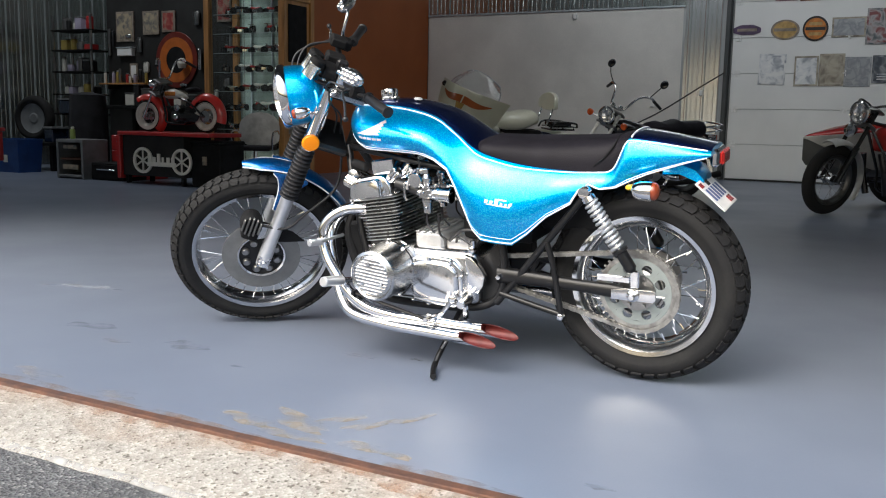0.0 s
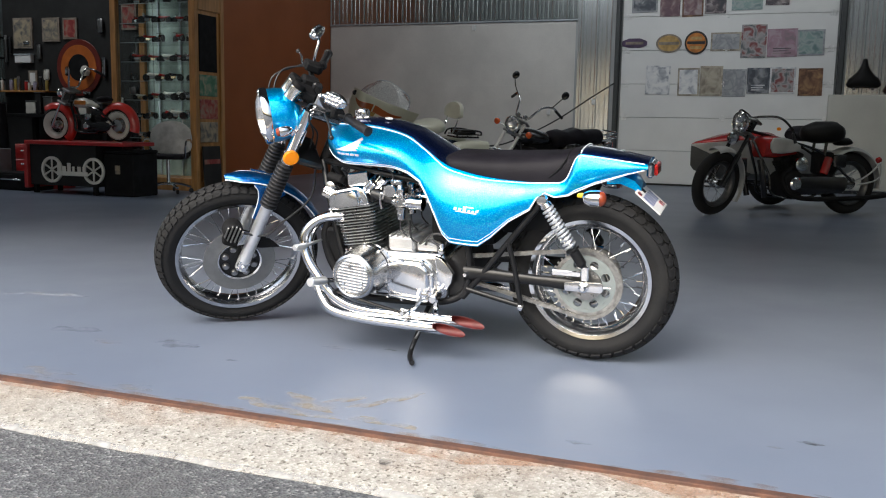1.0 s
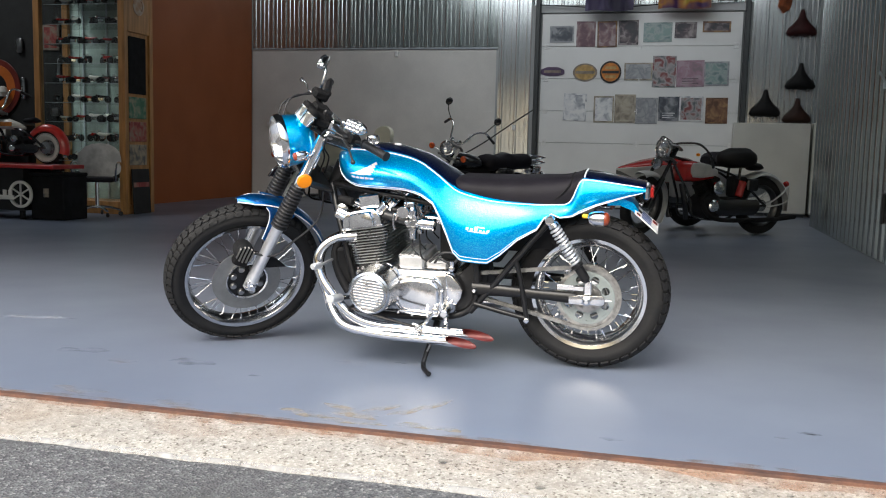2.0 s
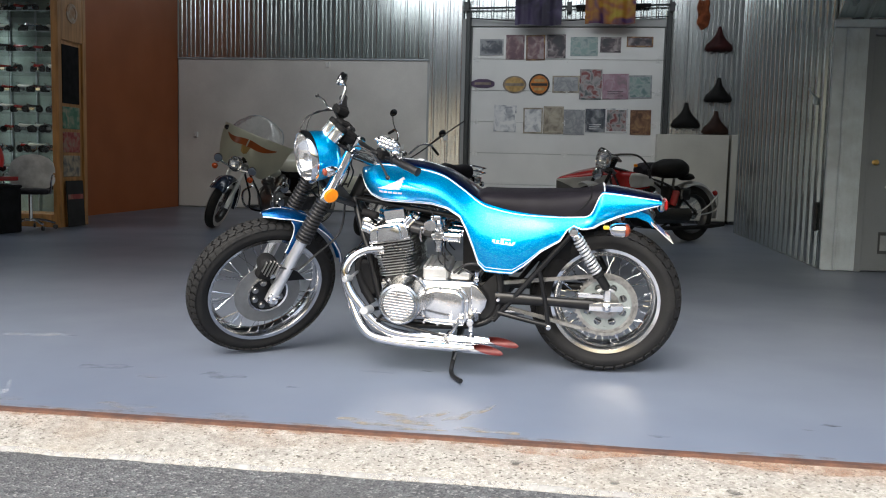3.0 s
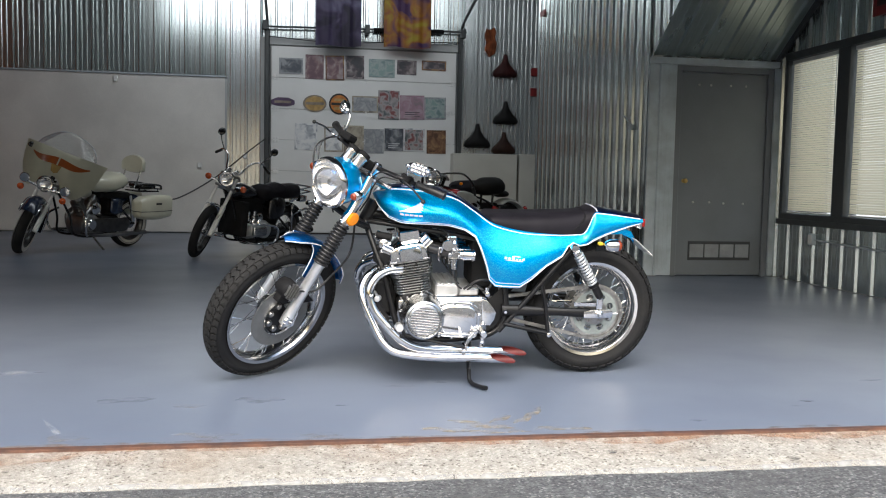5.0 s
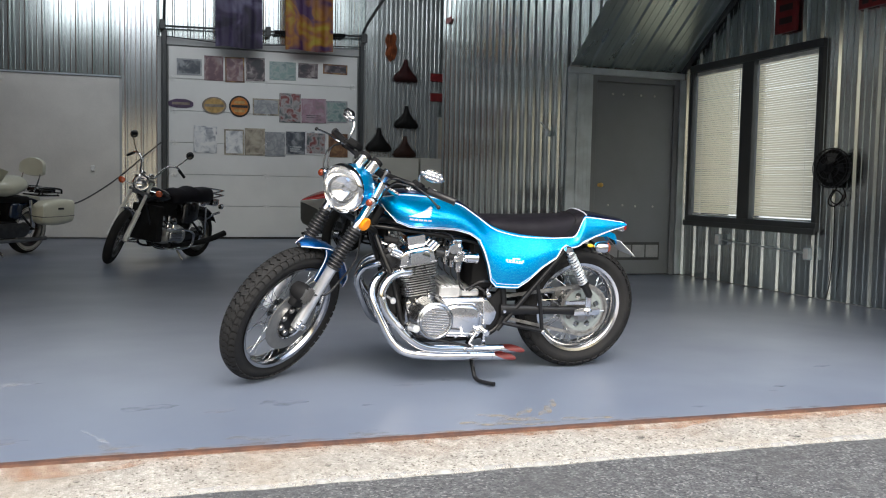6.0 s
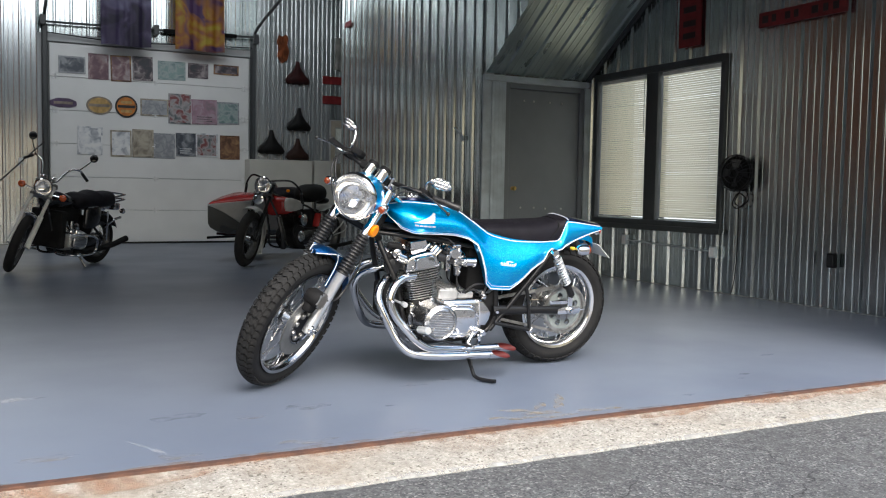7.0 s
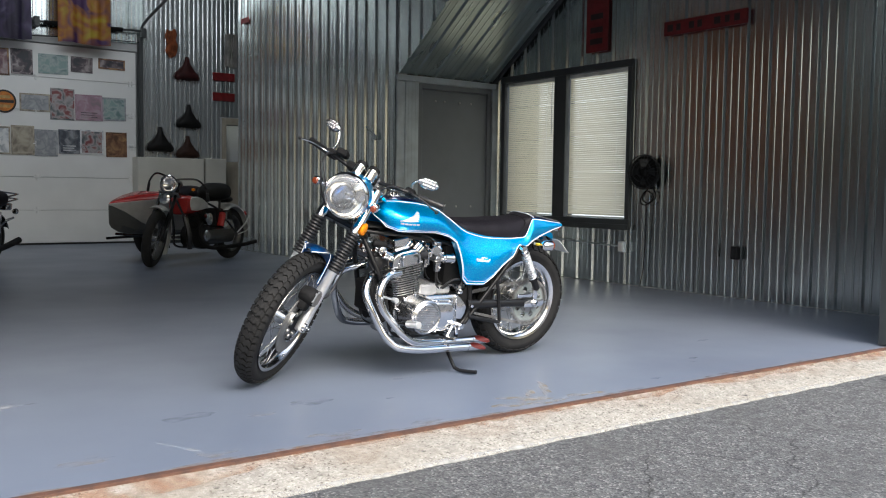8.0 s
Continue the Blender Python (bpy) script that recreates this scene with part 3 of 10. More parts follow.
# ---------------------------------------------------------------- the blue motorcycle
def flake_paint(name, base, deep, flake):
    """Metal-flake lacquer: fine bright specks in a candy colour under a clear coat."""
    m = bpy.data.materials.new(name)
    m.use_nodes = True
    n, l = m.node_tree.nodes, m.node_tree.links
    b = n["Principled BSDF"]
    co = n.new("ShaderNodeTexCoord")
    vo = n.new("ShaderNodeTexVoronoi")
    vo.inputs["Scale"].default_value = 380
    no = n.new("ShaderNodeTexNoise")
    no.inputs["Scale"].default_value, no.inputs["Detail"].default_value = 9, 4
    l.new(co.outputs["Object"], vo.inputs["Vector"])
    l.new(co.outputs["Object"], no.inputs["Vector"])
    sep = n.new("ShaderNodeSeparateColor")
    l.new(vo.outputs["Color"], sep.inputs["Color"])
    mr = n.new("ShaderNodeMapRange")
    mr.inputs["From Min"].default_value, mr.inputs["From Max"].default_value = 0.55, 1.0
    l.new(sep.outputs["Red"], mr.inputs["Value"])
    mix = n.new("ShaderNodeMix")
    mix.data_type = "RGBA"
    mix.inputs["A"].default_value, mix.inputs["B"].default_value = (*base, 1), (*deep, 1)
    l.new(no.outputs["Fac"], mix.inputs["Factor"])
    mix2 = n.new("ShaderNodeMix")
    mix2.data_type = "RGBA"
    l.new(mr.outputs["Result"], mix2.inputs["Factor"])
    l.new(mix.outputs["Result"], mix2.inputs["A"])
    mix2.inputs["B"].default_value = (*flake, 1)
    l.new(mix2.outputs["Result"], b.inputs["Base Color"])
    bp = n.new("ShaderNodeBump")
    bp.inputs["Strength"].default_value, bp.inputs["Distance"].default_value = 0.45, 0.002
    l.new(sep.outputs["Green"], bp.inputs["Height"])
    l.new(bp.outputs["Normal"], b.inputs["Normal"])
    b.inputs["Metallic"].default_value, b.inputs["Roughness"].default_value = 0.92, 0.34
    b.inputs["Coat Weight"].default_value, b.inputs["Coat Roughness"].default_value = 1.0, 0.03
    return m


M["blue"] = flake_paint("blue_metal_flake", (0.006, 0.42, 0.94), (0.003, 0.27, 0.80), (0.05, 0.68, 0.99))
# darker copy of blue: the fender's dim reflections put into its colour
M["shaded_blue"] = flake_paint("shaded_blue_metal_flake", (0.004, 0.11, 0.42), (0.003, 0.08, 0.32), (0.02, 0.2, 0.55))
M["navy"] = flake_paint("navy_lacquer", (0.004, 0.012, 0.10), (0.003, 0.010, 0.07), (0.01, 0.03, 0.16))
M["pinstripe"] = material("white_pinstripe", (0.80, 0.83, 0.90), 0.3, 0, 0.03, 20)
M["chrome"] = material("chrome", (0.74, 0.74, 0.75), 0.07, 1.0, 0.03, 12, rough_vary=0.4)
M["alu"] = material("cast_aluminium", (0.58, 0.58, 0.58), 0.24, 1.0, 0.10, 18, 0.10, 160)
M["alu_bright"] = material("polished_aluminium", (0.80, 0.80, 0.81), 0.13, 1.0, 0.06, 14, 0.03, 120)
M["fork"] = material("silver_fork", (0.74, 0.75, 0.77), 0.30, 0.75, 0.06, 12)
M["steel"] = material("brushed_steel", (0.33, 0.325, 0.32), 0.36, 1.0, 0.10, 15, 0.05, 140)
M["rubber"] = material("tyre_rubber", (0.013, 0.013, 0.014), 0.72, 0, 0.22, 10, 0.15, 120, other=(0.019, 0.0187, 0.0185), spec=0.2)
M["frame_black"] = material("black_frame_lacquer", (0.009, 0.009, 0.010), 0.36, 0, 0.15, 10, spec=0.35)
M["leather"] = material("black_seat_vinyl", (0.012, 0.011, 0.015), 0.55, 0, 0.15, 8, 0.25, 220, spec=0.13)
M["amber"] = material("amber_lens", (0.95, 0.30, 0.0), 0.3, 0, 0.05, 20, spec=0.25)
M["amber_deep"] = material("orange_lens", (0.55, 0.085, 0.01), 0.22, 0, 0.05, 20, coat=0.4)
M["amber_dark"] = material("smoked_amber_lens", (0.24, 0.045, 0.015), 0.18, 0, 0.05, 20, coat=0.5)
M["red_lens"] = material("red_lens", (0.32, 0.015, 0.012), 0.2, 0, 0.05, 20, coat=0.5)
M["red_tip"] = material("red_pipe_lining", (0.11, 0.014, 0.012), 0.5, 0.2, 0.15, 30)
M["white_plate"] = material("white_plate", (0.72, 0.72, 0.70), 0.4, 0, 0.05, 20)
M["plate_ink"] = material("plate_ink", (0.06, 0.09, 0.22), 0.5)
M["lens"] = glass_material("headlamp_glass", (0.97, 0.98, 1.0), 0.03, 0.9)
M["sprocket"] = material("sprocket_paint", (0.27, 0.30, 0.295), 0.42, 0.2, 0.07, 14)
M["chain"] = material("oiled_chain", (0.46, 0.45, 0.43), 0.38, 0.9, 0.2, 30)
M["badge"] = material("silver_badge", (0.80, 0.83, 0.86), 0.25, 0.3, 0.05, 20)

M["rim"] = material("polished_rim", (0.77, 0.77, 0.78), 0.15, 1.0, 0.05, 12)
M["rim_front"] = material("dulled_chrome_rim", (0.50, 0.50, 0.51), 0.16, 1.0, 0.05, 12)
M["dull_rim"] = material("dull_steel_rim", (0.12, 0.12, 0.12), 0.4, 0.9, 0.15, 15)

LAT = Matrix.Rotation(-math.pi / 2, 4, "X")      # carries z onto +y, for things turned round the axle


def disc(bm, profile, seg=40, m=None, cap=True):
    """Turns (radius, across) pairs round the y axis."""
    return lathe(bm, profile, seg, (m or Matrix()) @ LAT, cap)


def tyre_shape(R, rim, w):
    """The cross-section of a tyre: (radius, across) from bead to bead."""
    h = R - rim
    pts = []
    for k in range(15):
        a = math.pi * (k / 14) * 1.12 - math.pi * 0.06
        pts.append((rim + 0.42 * h + 0.58 * h * math.sin(a) if 0.0 < math.sin(a) else rim + 0.42 * h + 0.4 * h * math.sin(a), -w / 2 * math.cos(a)))
    return [(rim - 0.006, -w * 0.30)] + pts + [(rim - 0.006, w * 0.30)]


def tread(R, rim, w, n=44, tall=0.008):
    """Meshes of the slanted rubber blocks of the crown, one for each row; each is repeated n times round the wheel."""
    h = R - rim

    def at(ang, s, off):
        a = math.pi / 2 + s * 1.15
        r = rim + 0.42 * h + (0.58 * h + off) * math.sin(a)
        y = -(w / 2 + off) * math.cos(a)
        return Vector((r * math.sin(ang), y, r * math.cos(ang)))

    out = []
    for s0, s1, zig, ph in ((-0.90, -0.47, 0.30, 0.0), (-0.43, 0.43, 0.62, 0.35), (0.47, 0.90, -0.30, 0.5)):
        bm = bmesh.new()
        st = 2 * math.pi / n
        steps = 5 if zig > 0.5 else 3
        grid = []
        for u in (0.0, 0.73):
            grid.append([((ph + u + zig * ((0.0, 0.5, 0.1, 0.6, 0.2)[k] - 0.3)) * st, s0 + (s1 - s0) * k / (steps - 1)) for k in range(steps)])
        top = [[bm.verts.new(at(a, s, tall)) for a, s in row] for row in grid]
        low = [[bm.verts.new(at(a, s, -0.002)) for a, s in row] for row in grid]
        for k in range(steps - 1):
            bm.faces.new((top[0][k], top[0][k + 1], top[1][k + 1], top[1][k]))
        ring_t, ring_l = top[0] + top[1][::-1], low[0] + low[1][::-1]
        for k in range(len(ring_t)):
            e = (k + 1) % len(ring_t)
            bm.faces.new((ring_t[k], ring_l[k], ring_l[e], ring_t[e]))
        bmesh.ops.recalc_face_normals(bm, faces=bm.faces)
        out.append(link_mesh("tread_block", bm, M["rubber"]))
    return out


def make_wheel(parent, m, R, rim, w, spokes=36, hub=0.055, hub_w=0.07, rim_mat=None, tread_n=44, name="wheel", hub_mat=None, detail=True, well=1.0):
    """A spoked wheel round the y axis: tyre, rim, hub and spokes under one part."""
    bm = bmesh.new()
    disc(bm, [(hub * 0.55, -hub_w - 0.004), (hub, -hub_w), (hub, -hub_w + 0.008), (hub * 0.62, -hub_w + 0.014), (hub * 0.62, hub_w - 0.014),
              (hub, hub_w - 0.008), (hub, hub_w), (hub * 0.55, hub_w + 0.004)], 28)
    wheel = part(name, bm, hub_mat or M["alu"], parent, "", 35, m)
    bm = bmesh.new()
    disc(bm, tyre_shape(R - (0.008 if detail else 0.001), rim, w), 72, None, False)
    bmesh.ops.recalc_face_normals(bm, faces=bm.faces)
    tyre = part("tyre", bm, M["rubber"], wheel, "", 40)
    if detail:
        for me in tread(R - 0.008, rim, w, tread_n):
            for k in range(tread_n):
                share("tread_block", me, tyre, Matrix.Rotation(2 * math.pi * k / tread_n, 4, "Y"))
    bm = bmesh.new()
    rw = w * 0.36
    dp = well
    disc(bm, [(rim - 0.010, -rw - 0.006), (rim + 0.004, -rw - 0.010), (rim + 0.006, -rw - 0.002), (rim - 0.008 - 0.004 * dp, -rw + 0.004), (rim - 0.009 - 0.021 * dp, -rw * 0.45), (rim - 0.009 - 0.025 * dp, 0),
              (rim - 0.009 - 0.021 * dp, rw * 0.45), (rim - 0.008 - 0.004 * dp, rw - 0.004), (rim + 0.006, rw + 0.002), (rim + 0.004, rw + 0.010), (rim - 0.010, rw + 0.006),
              (rim - 0.012 - 0.010 * dp, rw - 0.004), (rim - 0.014 - 0.022 * dp, rw * 0.45), (rim - 0.014 - 0.026 * dp, 0), (rim - 0.014 - 0.022 * dp, -rw * 0.45), (rim - 0.012 - 0.010 * dp, -rw + 0.004), (rim - 0.010, -rw - 0.006)],
         72, None, False)
    bmesh.ops.recalc_face_normals(bm, faces=bm.faces)
    part("rim", bm, rim_mat or (M["chrome"] if detail else M["dull_rim"]), wheel, "", 50)
    meshes = []
    for side in (-1, 1):
        for bend in (-1, 1):
            bm = bmesh.new()
            a = bend * 0.55
            rod(bm, (0, side * (hub_w - 0.004), hub * 0.92), (math.sin(a) * (rim - 0.012 - 0.024 * well), side * 0.012, math.cos(a) * (rim - 0.012 - 0.024 * well)), 0.0014, seg=6)
            rod(bm, (math.sin(a) * (rim - 0.036 - 0.024 * well), side * 0.0165, math.cos(a) * (rim - 0.036 - 0.024 * well)), (math.sin(a) * (rim - 0.010 - 0.024 * well), side * 0.012, math.cos(a) * (rim - 0.010 - 0.024 * well)), 0.0021, seg=6)
            meshes.append(link_mesh("spoke", bm, M["chrome"] if detail else M["steel"], 40))
    for k in range(spokes):
        share("spoke", meshes[k % 4], wheel, Matrix.Rotation(2 * math.pi * k / spokes - (-0.55, 0.55)[k % 2], 4, "Y"))
    return wheel


def lerp_table(rows, x):
    """Smoothly interpolated columns of a table whose first column is x."""
    if x <= rows[0][0]:
        return rows[0][1:]
    for a, b in zip(rows, rows[1:]):
        if x <= b[0]:
            k = (x - a[0]) / (b[0] - a[0])
            return tuple(p + (q - p) * k for p, q in zip(a[1:], b[1:]))
    return rows[-1][1:]


def smooth_table(rows, x):
    """The same with rounded passages from row to row."""
    x = min(max(x, rows[0][0]), rows[-1][0])
    i = max(0, min(len(rows) - 2, sum(1 for r in rows if r[0] < x) - 1))
    a, b = rows[i], rows[i + 1]
    p, q = rows[max(0, i - 1)], rows[min(len(rows) - 1, i + 2)]
    h = b[0] - a[0]
    t = (x - a[0]) / h
    out = []
    for c in range(1, len(a)):
        ma = (b[c] - p[c]) / max(1e-6, b[0] - p[0]) * h
        mb_ = (q[c] - a[c]) / max(1e-6, q[0] - a[0]) * h
        out.append((2 * t ** 3 - 3 * t * t + 1) * a[c] + (t ** 3 - 2 * t * t + t) * ma + (3 * t * t - 2 * t ** 3) * b[c] + (t ** 3 - t * t) * mb_)
    return tuple(out)


LEAN, YC = 7.5, 2.92
BIKE = Matrix.Translation((0, YC, 0)) @ Matrix.Rotation(radians(LEAN), 4, "X")
bike = thing("motorcycle", BIKE, "custom blue metal-flake motorcycle with chrome pipes on its side stand", "motorcycle")

# the one-piece body: lower edge, upper edge, crown, and half widths at both and between
LOWER = [(-1.845, 0.875), (-1.825, 0.836), (-1.781, 0.785), (-1.727, 0.766), (-1.608, 0.762), (-1.51, 0.758), (-1.437, 0.742), (-1.387, 0.711), (-1.357, 0.65),
         (-1.33, 0.576), (-1.309, 0.505), (-1.28, 0.476), (-1.165, 0.470), (-1.113, 0.507), (-1.043, 0.572), (-0.967, 0.617), (-0.94, 0.663), (-0.912, 0.681),
         (-0.878, 0.667), (-0.831, 0.671), (-0.738, 0.713), (-0.622, 0.752), (-0.552, 0.772)]
UPPER = [(-1.845, 0.885), (-1.831, 0.899), (-1.762, 0.918), (-1.663, 0.915), (-1.562, 0.903), (-1.466, 0.876), (-1.392, 0.830), (-1.317, 0.781), (-1.268, 0.760),
         (-1.157, 0.735), (-1.023, 0.722), (-0.89, 0.718), (-0.842, 0.732), (-0.806, 0.812), (-0.79, 0.822), (-0.552, 0.788)]
CROWN = [(-1.845, 0.885), (-1.80, 0.915), (-1.72, 0.930), (-1.62, 0.928), (-1.54, 0.914), (-1.45, 0.882), (-1.37, 0.832), (-1.31, 0.79), (-1.26, 0.77),
         (-1.02, 0.73), (-0.842, 0.74), (-0.806, 0.818), (-0.786, 0.838), (-0.552, 0.800)]
WIDTH = [(-1.845, 0.015, 0.018, 0.012), (-1.83, 0.055, 0.065, 0.040), (-1.80, 0.10, 0.118, 0.062), (-1.75, 0.130, 0.162, 0.075), (-1.68, 0.148, 0.185, 0.084),
         (-1.55, 0.148, 0.188, 0.088), (-1.45, 0.146, 0.183, 0.096), (-1.38, 0.155, 0.185, 0.112), (-1.31, 0.166, 0.192, 0.13), (-1.22, 0.172, 0.194, 0.135),
         (-1.10, 0.170, 0.185, 0.138), (-1.0, 0.160, 0.170, 0.135), (-0.9, 0.150, 0.142, 0.122), (-0.8, 0.110, 0.122, 0.104), (-0.7, 0.095, 0.105, 0.092), (-0.552, 0.076, 0.086, 0.078)]


SWELL = [(-1.845, 0.865), (-1.80, 0.80), (-1.72, 0.762), (-1.60, 0.755), (-1.48, 0.735), (-1.40, 0.66), (-1.31, 0.50), (-1.22, 0.455), (-1.12, 0.485), (-1.02, 0.565), (-0.92, 0.63),
         (-0.80, 0.67), (-0.68, 0.725), (-0.552, 0.765)]


def section(x):
    (zl,), (zu,), (zc,) = lerp_table(LOWER, x), smooth_table(UPPER, x), smooth_table(CROWN, x)
    wl, wm, wu = smooth_table(WIDTH, x)
    return zl, zu, zc, wl, wm, wu


def side_point(x, s):
    """A point of the left flank; s runs from the lower edge, 0, to the upper, 1."""
    zl, zu, zc, wl, wm, wu = section(x)
    z = zl + (zu - zl) * (s + 0.10 * math.sin(2 * math.pi * s) * 0.4)
    # the swell follows an even reference line, not the cut-out of the lower edge
    ref = min(smooth_table(SWELL, x)[0], zu - 0.02)
    s = min(1.0, max(0.0, (z - ref) / (zu - ref)))
    w = wl * (1 - s) * (1 - 2 * s) + wm * 4 * s * (1 - s) + wu * s * (2 * s - 1)
    w += 0.006 * math.sin(math.pi * s)
    return Vector((x, -w, z))


def body_stations():
    xs = set()
    for a, b in zip(LOWER, LOWER[1:]):
        n = max(2, int(math.hypot(b[0] - a[0], b[1] - a[1]) / 0.012))
        xs |= {round(a[0] + (b[0] - a[0]) * k / n, 4) for k in range(n + 1)}
    for a, b in zip(UPPER, UPPER[1:]):
        n = max(2, int(math.hypot(b[0] - a[0], b[1] - a[1]) / 0.012))
        xs |= {round(a[0] + (b[0] - a[0]) * k / n, 4) for k in range(n + 1)}
    return sorted(xs)


def build_body():
    rows, mats = [], []
    for x in body_stations():
        zl, zu, zc, wl, wm, wu = section(x)
        half = [Vector((x, -max(0.004, wl - 0.03), min(zl + 0.10, (zl + zu) / 2))), Vector((x, -max(0.006, wl - 0.012), zl + 0.002))]
        half += [side_point(x, k / 12) for k in range(13)]
        half += [Vector((x, -wu * c, zu + (zc - zu) * (1 - c * c) ** 0.5)) for c in (0.92, 0.75, 0.5, 0.25)]
        ring = half + [Vector((x, 0, zc))] + [Vector((p.x, -p.y, p.z)) for p in half[::-1]]
        rows.append(ring)
    bm = bmesh.new()
    loft(bm, rows)
    for f in bm.faces:
        c = f.calc_center_median()
        zl, zu, zc, wl, wm, wu = section(min(-0.552, max(-1.845, c.x)))
        if abs(c.y) < wu - 0.001 and c.z > zu - 0.004 and len(f.verts) == 4:
            f.material_index = 1
    bmesh.ops.recalc_face_normals(bm, faces=bm.faces)
    return bm


body = part("body", build_body(), [M["blue"], M["navy"]], bike, "sculpted one-piece tank and tail in blue metal flake with white pinstripes", 50)


def edge_line(s, off, x0, x1, side):
    """A way along the flank's edge."""
    xs = [x for x in body_stations() if x0 <= x <= x1]
    out = []
    for x in xs:
        p = side_point(x, s)
        zl, zu, zc, wl, wm, wu = section(x)
        out.append(Vector((x, side * (-p.y + off), p.z)))
    return out


for side in (-1, 1):
    for s, off, r, x0, x1 in ((0.02, 0.000, 0.0027, -1.84, -0.554), (0.97, 0.0005, 0.0025, -1.84, -0.554)):
        bm = bmesh.new()
        tube(bm, edge_line(s, off, x0, x1, side), r, 6, 1)
        part("pinstripe", bm, M["pinstripe"], body)
    # inner hairline
    bm = bmesh.new()
    tube(bm, [p + Vector((0, 0, 0.0)) for p in edge_line(0.065, 0.0004, -1.80, -0.60, side)], 0.0011, 5, 1)
    part("pinstripe", bm, M["pinstripe"], body)
for x, wf in ((-0.80, 0.90),):
    bm = bmesh.new()
    zl, zu, zc, wl, wm, wu = section(-0.789)
    tube(bm, [(-0.789, -wu * c, zu + (zc - zu) * (1 - c * c) ** 0.5 + 0.002) for c in (0.98, 0.75, 0.4, 0, -0.4, -0.75, -0.98)], 0.003, 6, 4)
    part("pinstripe", bm, M["pinstripe"], body)

# badges: a pale wing with a bar below on the tank, a script-like strip on the side panel
def flank_patch(pts, lift=0.0018):
    """A thin patch lying on the flank, from (x, s) corners."""
    bm = bmesh.new()
    vs = [bm.verts.new(side_point(x, s) + Vector((0, -lift, 0))) for x, s in pts]
    bm.faces.new(vs)
    r = bmesh.ops.extrude_face_region(bm, geom=list(bm.faces))
    for v in [v for v in r["geom"] if isinstance(v, bmesh.types.BMVert)]:
        v.co.y += lift * 0.9
    bmesh.ops.recalc_face_normals(bm, faces=bm.faces)
    return bm


for k in range(5):
    # feathers of the wing, fanned from its root
    c, d = k / 4, 0.5 + 0.5 * k / 4
    x0, s0 = -1.742 + 0.010 * k, 0.33 + 0.030 * k
    x1, s1 = -1.640 + 0.004 * k, 0.38 + 0.085 * k
    part("wing_feather", flank_patch([(x0, s0), ((x0 + x1) / 2, (s0 + s1) / 2 - 0.01), (x1, s1), (x1 - 0.008, s1 + 0.055), ((x0 + x1) / 2, (s0 + s1) / 2 + 0.048), (x0 + 0.004, s0 + 0.036)], 0.0022),
         M["badge"], body, "pale wing-shaped tank badge" if k == 0 else "", 0)
for k in range(5):
    x0 = -1.735 + 0.021 * k
    part("badge_bar", flank_patch([(x0, 0.235), (x0, 0.285), (x0 + 0.016, 0.285), (x0 + 0.016, 0.235)]), M["badge"], body, "", 0)
for x0, x1, s0, s1 in ((-1.262, -1.246, 0.49, 0.56), (-1.240, -1.224, 0.49, 0.56), (-1.218, -1.200, 0.46, 0.62), (-1.205, -1.165, 0.60, 0.63),
                       (-1.194, -1.180, 0.49, 0.55), (-1.175, -1.163, 0.49, 0.55), (-1.158, -1.140, 0.49, 0.56), (-1.255, -1.15, 0.455, 0.475)):
    part("badge_bar", flank_patch([(-1.2 + (x - -1.2) * 0.8, 0.53 + (s - 0.53) * 0.7) for x, s in ((x0, s0), (x0 + 0.003, s1), (x1 + 0.001, s1), (x1 - 0.002, s0))], 0.002), M["badge"], body, "", 0)

# filler cap and small top emblem
bm = bmesh.new()
lathe(bm, [(0.030, 0), (0.034, 0.004), (0.034, 0.010), (0.027, 0.014), (0.027, 0.034), (0.024, 0.040), (0.010, 0.043), (0, 0.043)], 20, Matrix.Translation((-1.69, -0.03, 0.926)))
cap_part = part("filler_cap", bm, M["chrome"], body, "tall knurled chrome filler cap")
for k in range(10):
    a = 2 * math.pi * k / 10
    bm = bmesh.new()
    rod(bm, (-1.69 + 0.027 * math.cos(a), -0.03 + 0.027 * math.sin(a), 0.942), (-1.69 + 0.027 * math.cos(a), -0.03 + 0.027 * math.sin(a), 0.962), 0.0035, seg=6)
    part("knurl", bm, M["chrome"], cap_part)
bm = bmesh.new()
lathe(bm, [(0.016, 0), (0.016, 0.003), (0.012, 0.005), (0, 0.005)], 16, Matrix.Translation((-1.58, -0.02, 0.928)) @ Matrix.Rotation(radians(8), 4, "Y"))
part("emblem", bm, M["badge"], body)

# seat
def build_seat():
    rows = []
    n = 44
    for i in range(n + 1):
        x = -1.335 + (1.335 - 0.796) * i / n
        zl, zu, zc, wl, wm, wu = section(x)
        k = i / n
        top = 0.806 + 0.016 * k + 0.016 * max(0, (k - 0.80) / 0.2) ** 2 - 0.006 * math.sin(math.pi * k)
        front = min(1, (k / 0.07)) ** 0.5
        w = wu - 0.004
        zb = zu - 0.012
        top = max(zb + 0.012, zb + (top - zb) * (0.35 + 0.65 * front))
        ring = []
        for j in range(21):
            a = math.pi * j / 20
            c, s = math.cos(a), math.sin(a)
            ring.append(Vector((x, -(w * (0.30 + 0.70 * front)) * (abs(c) ** 0.55) * (1 if c >= 0 else -1), zb + (top - zb) * (s ** 0.62))))
        rows.append(ring)
    bm = bmesh.new()
    loft(bm, rows)
    bmesh.ops.recalc_face_normals(bm, faces=bm.faces)
    return bm


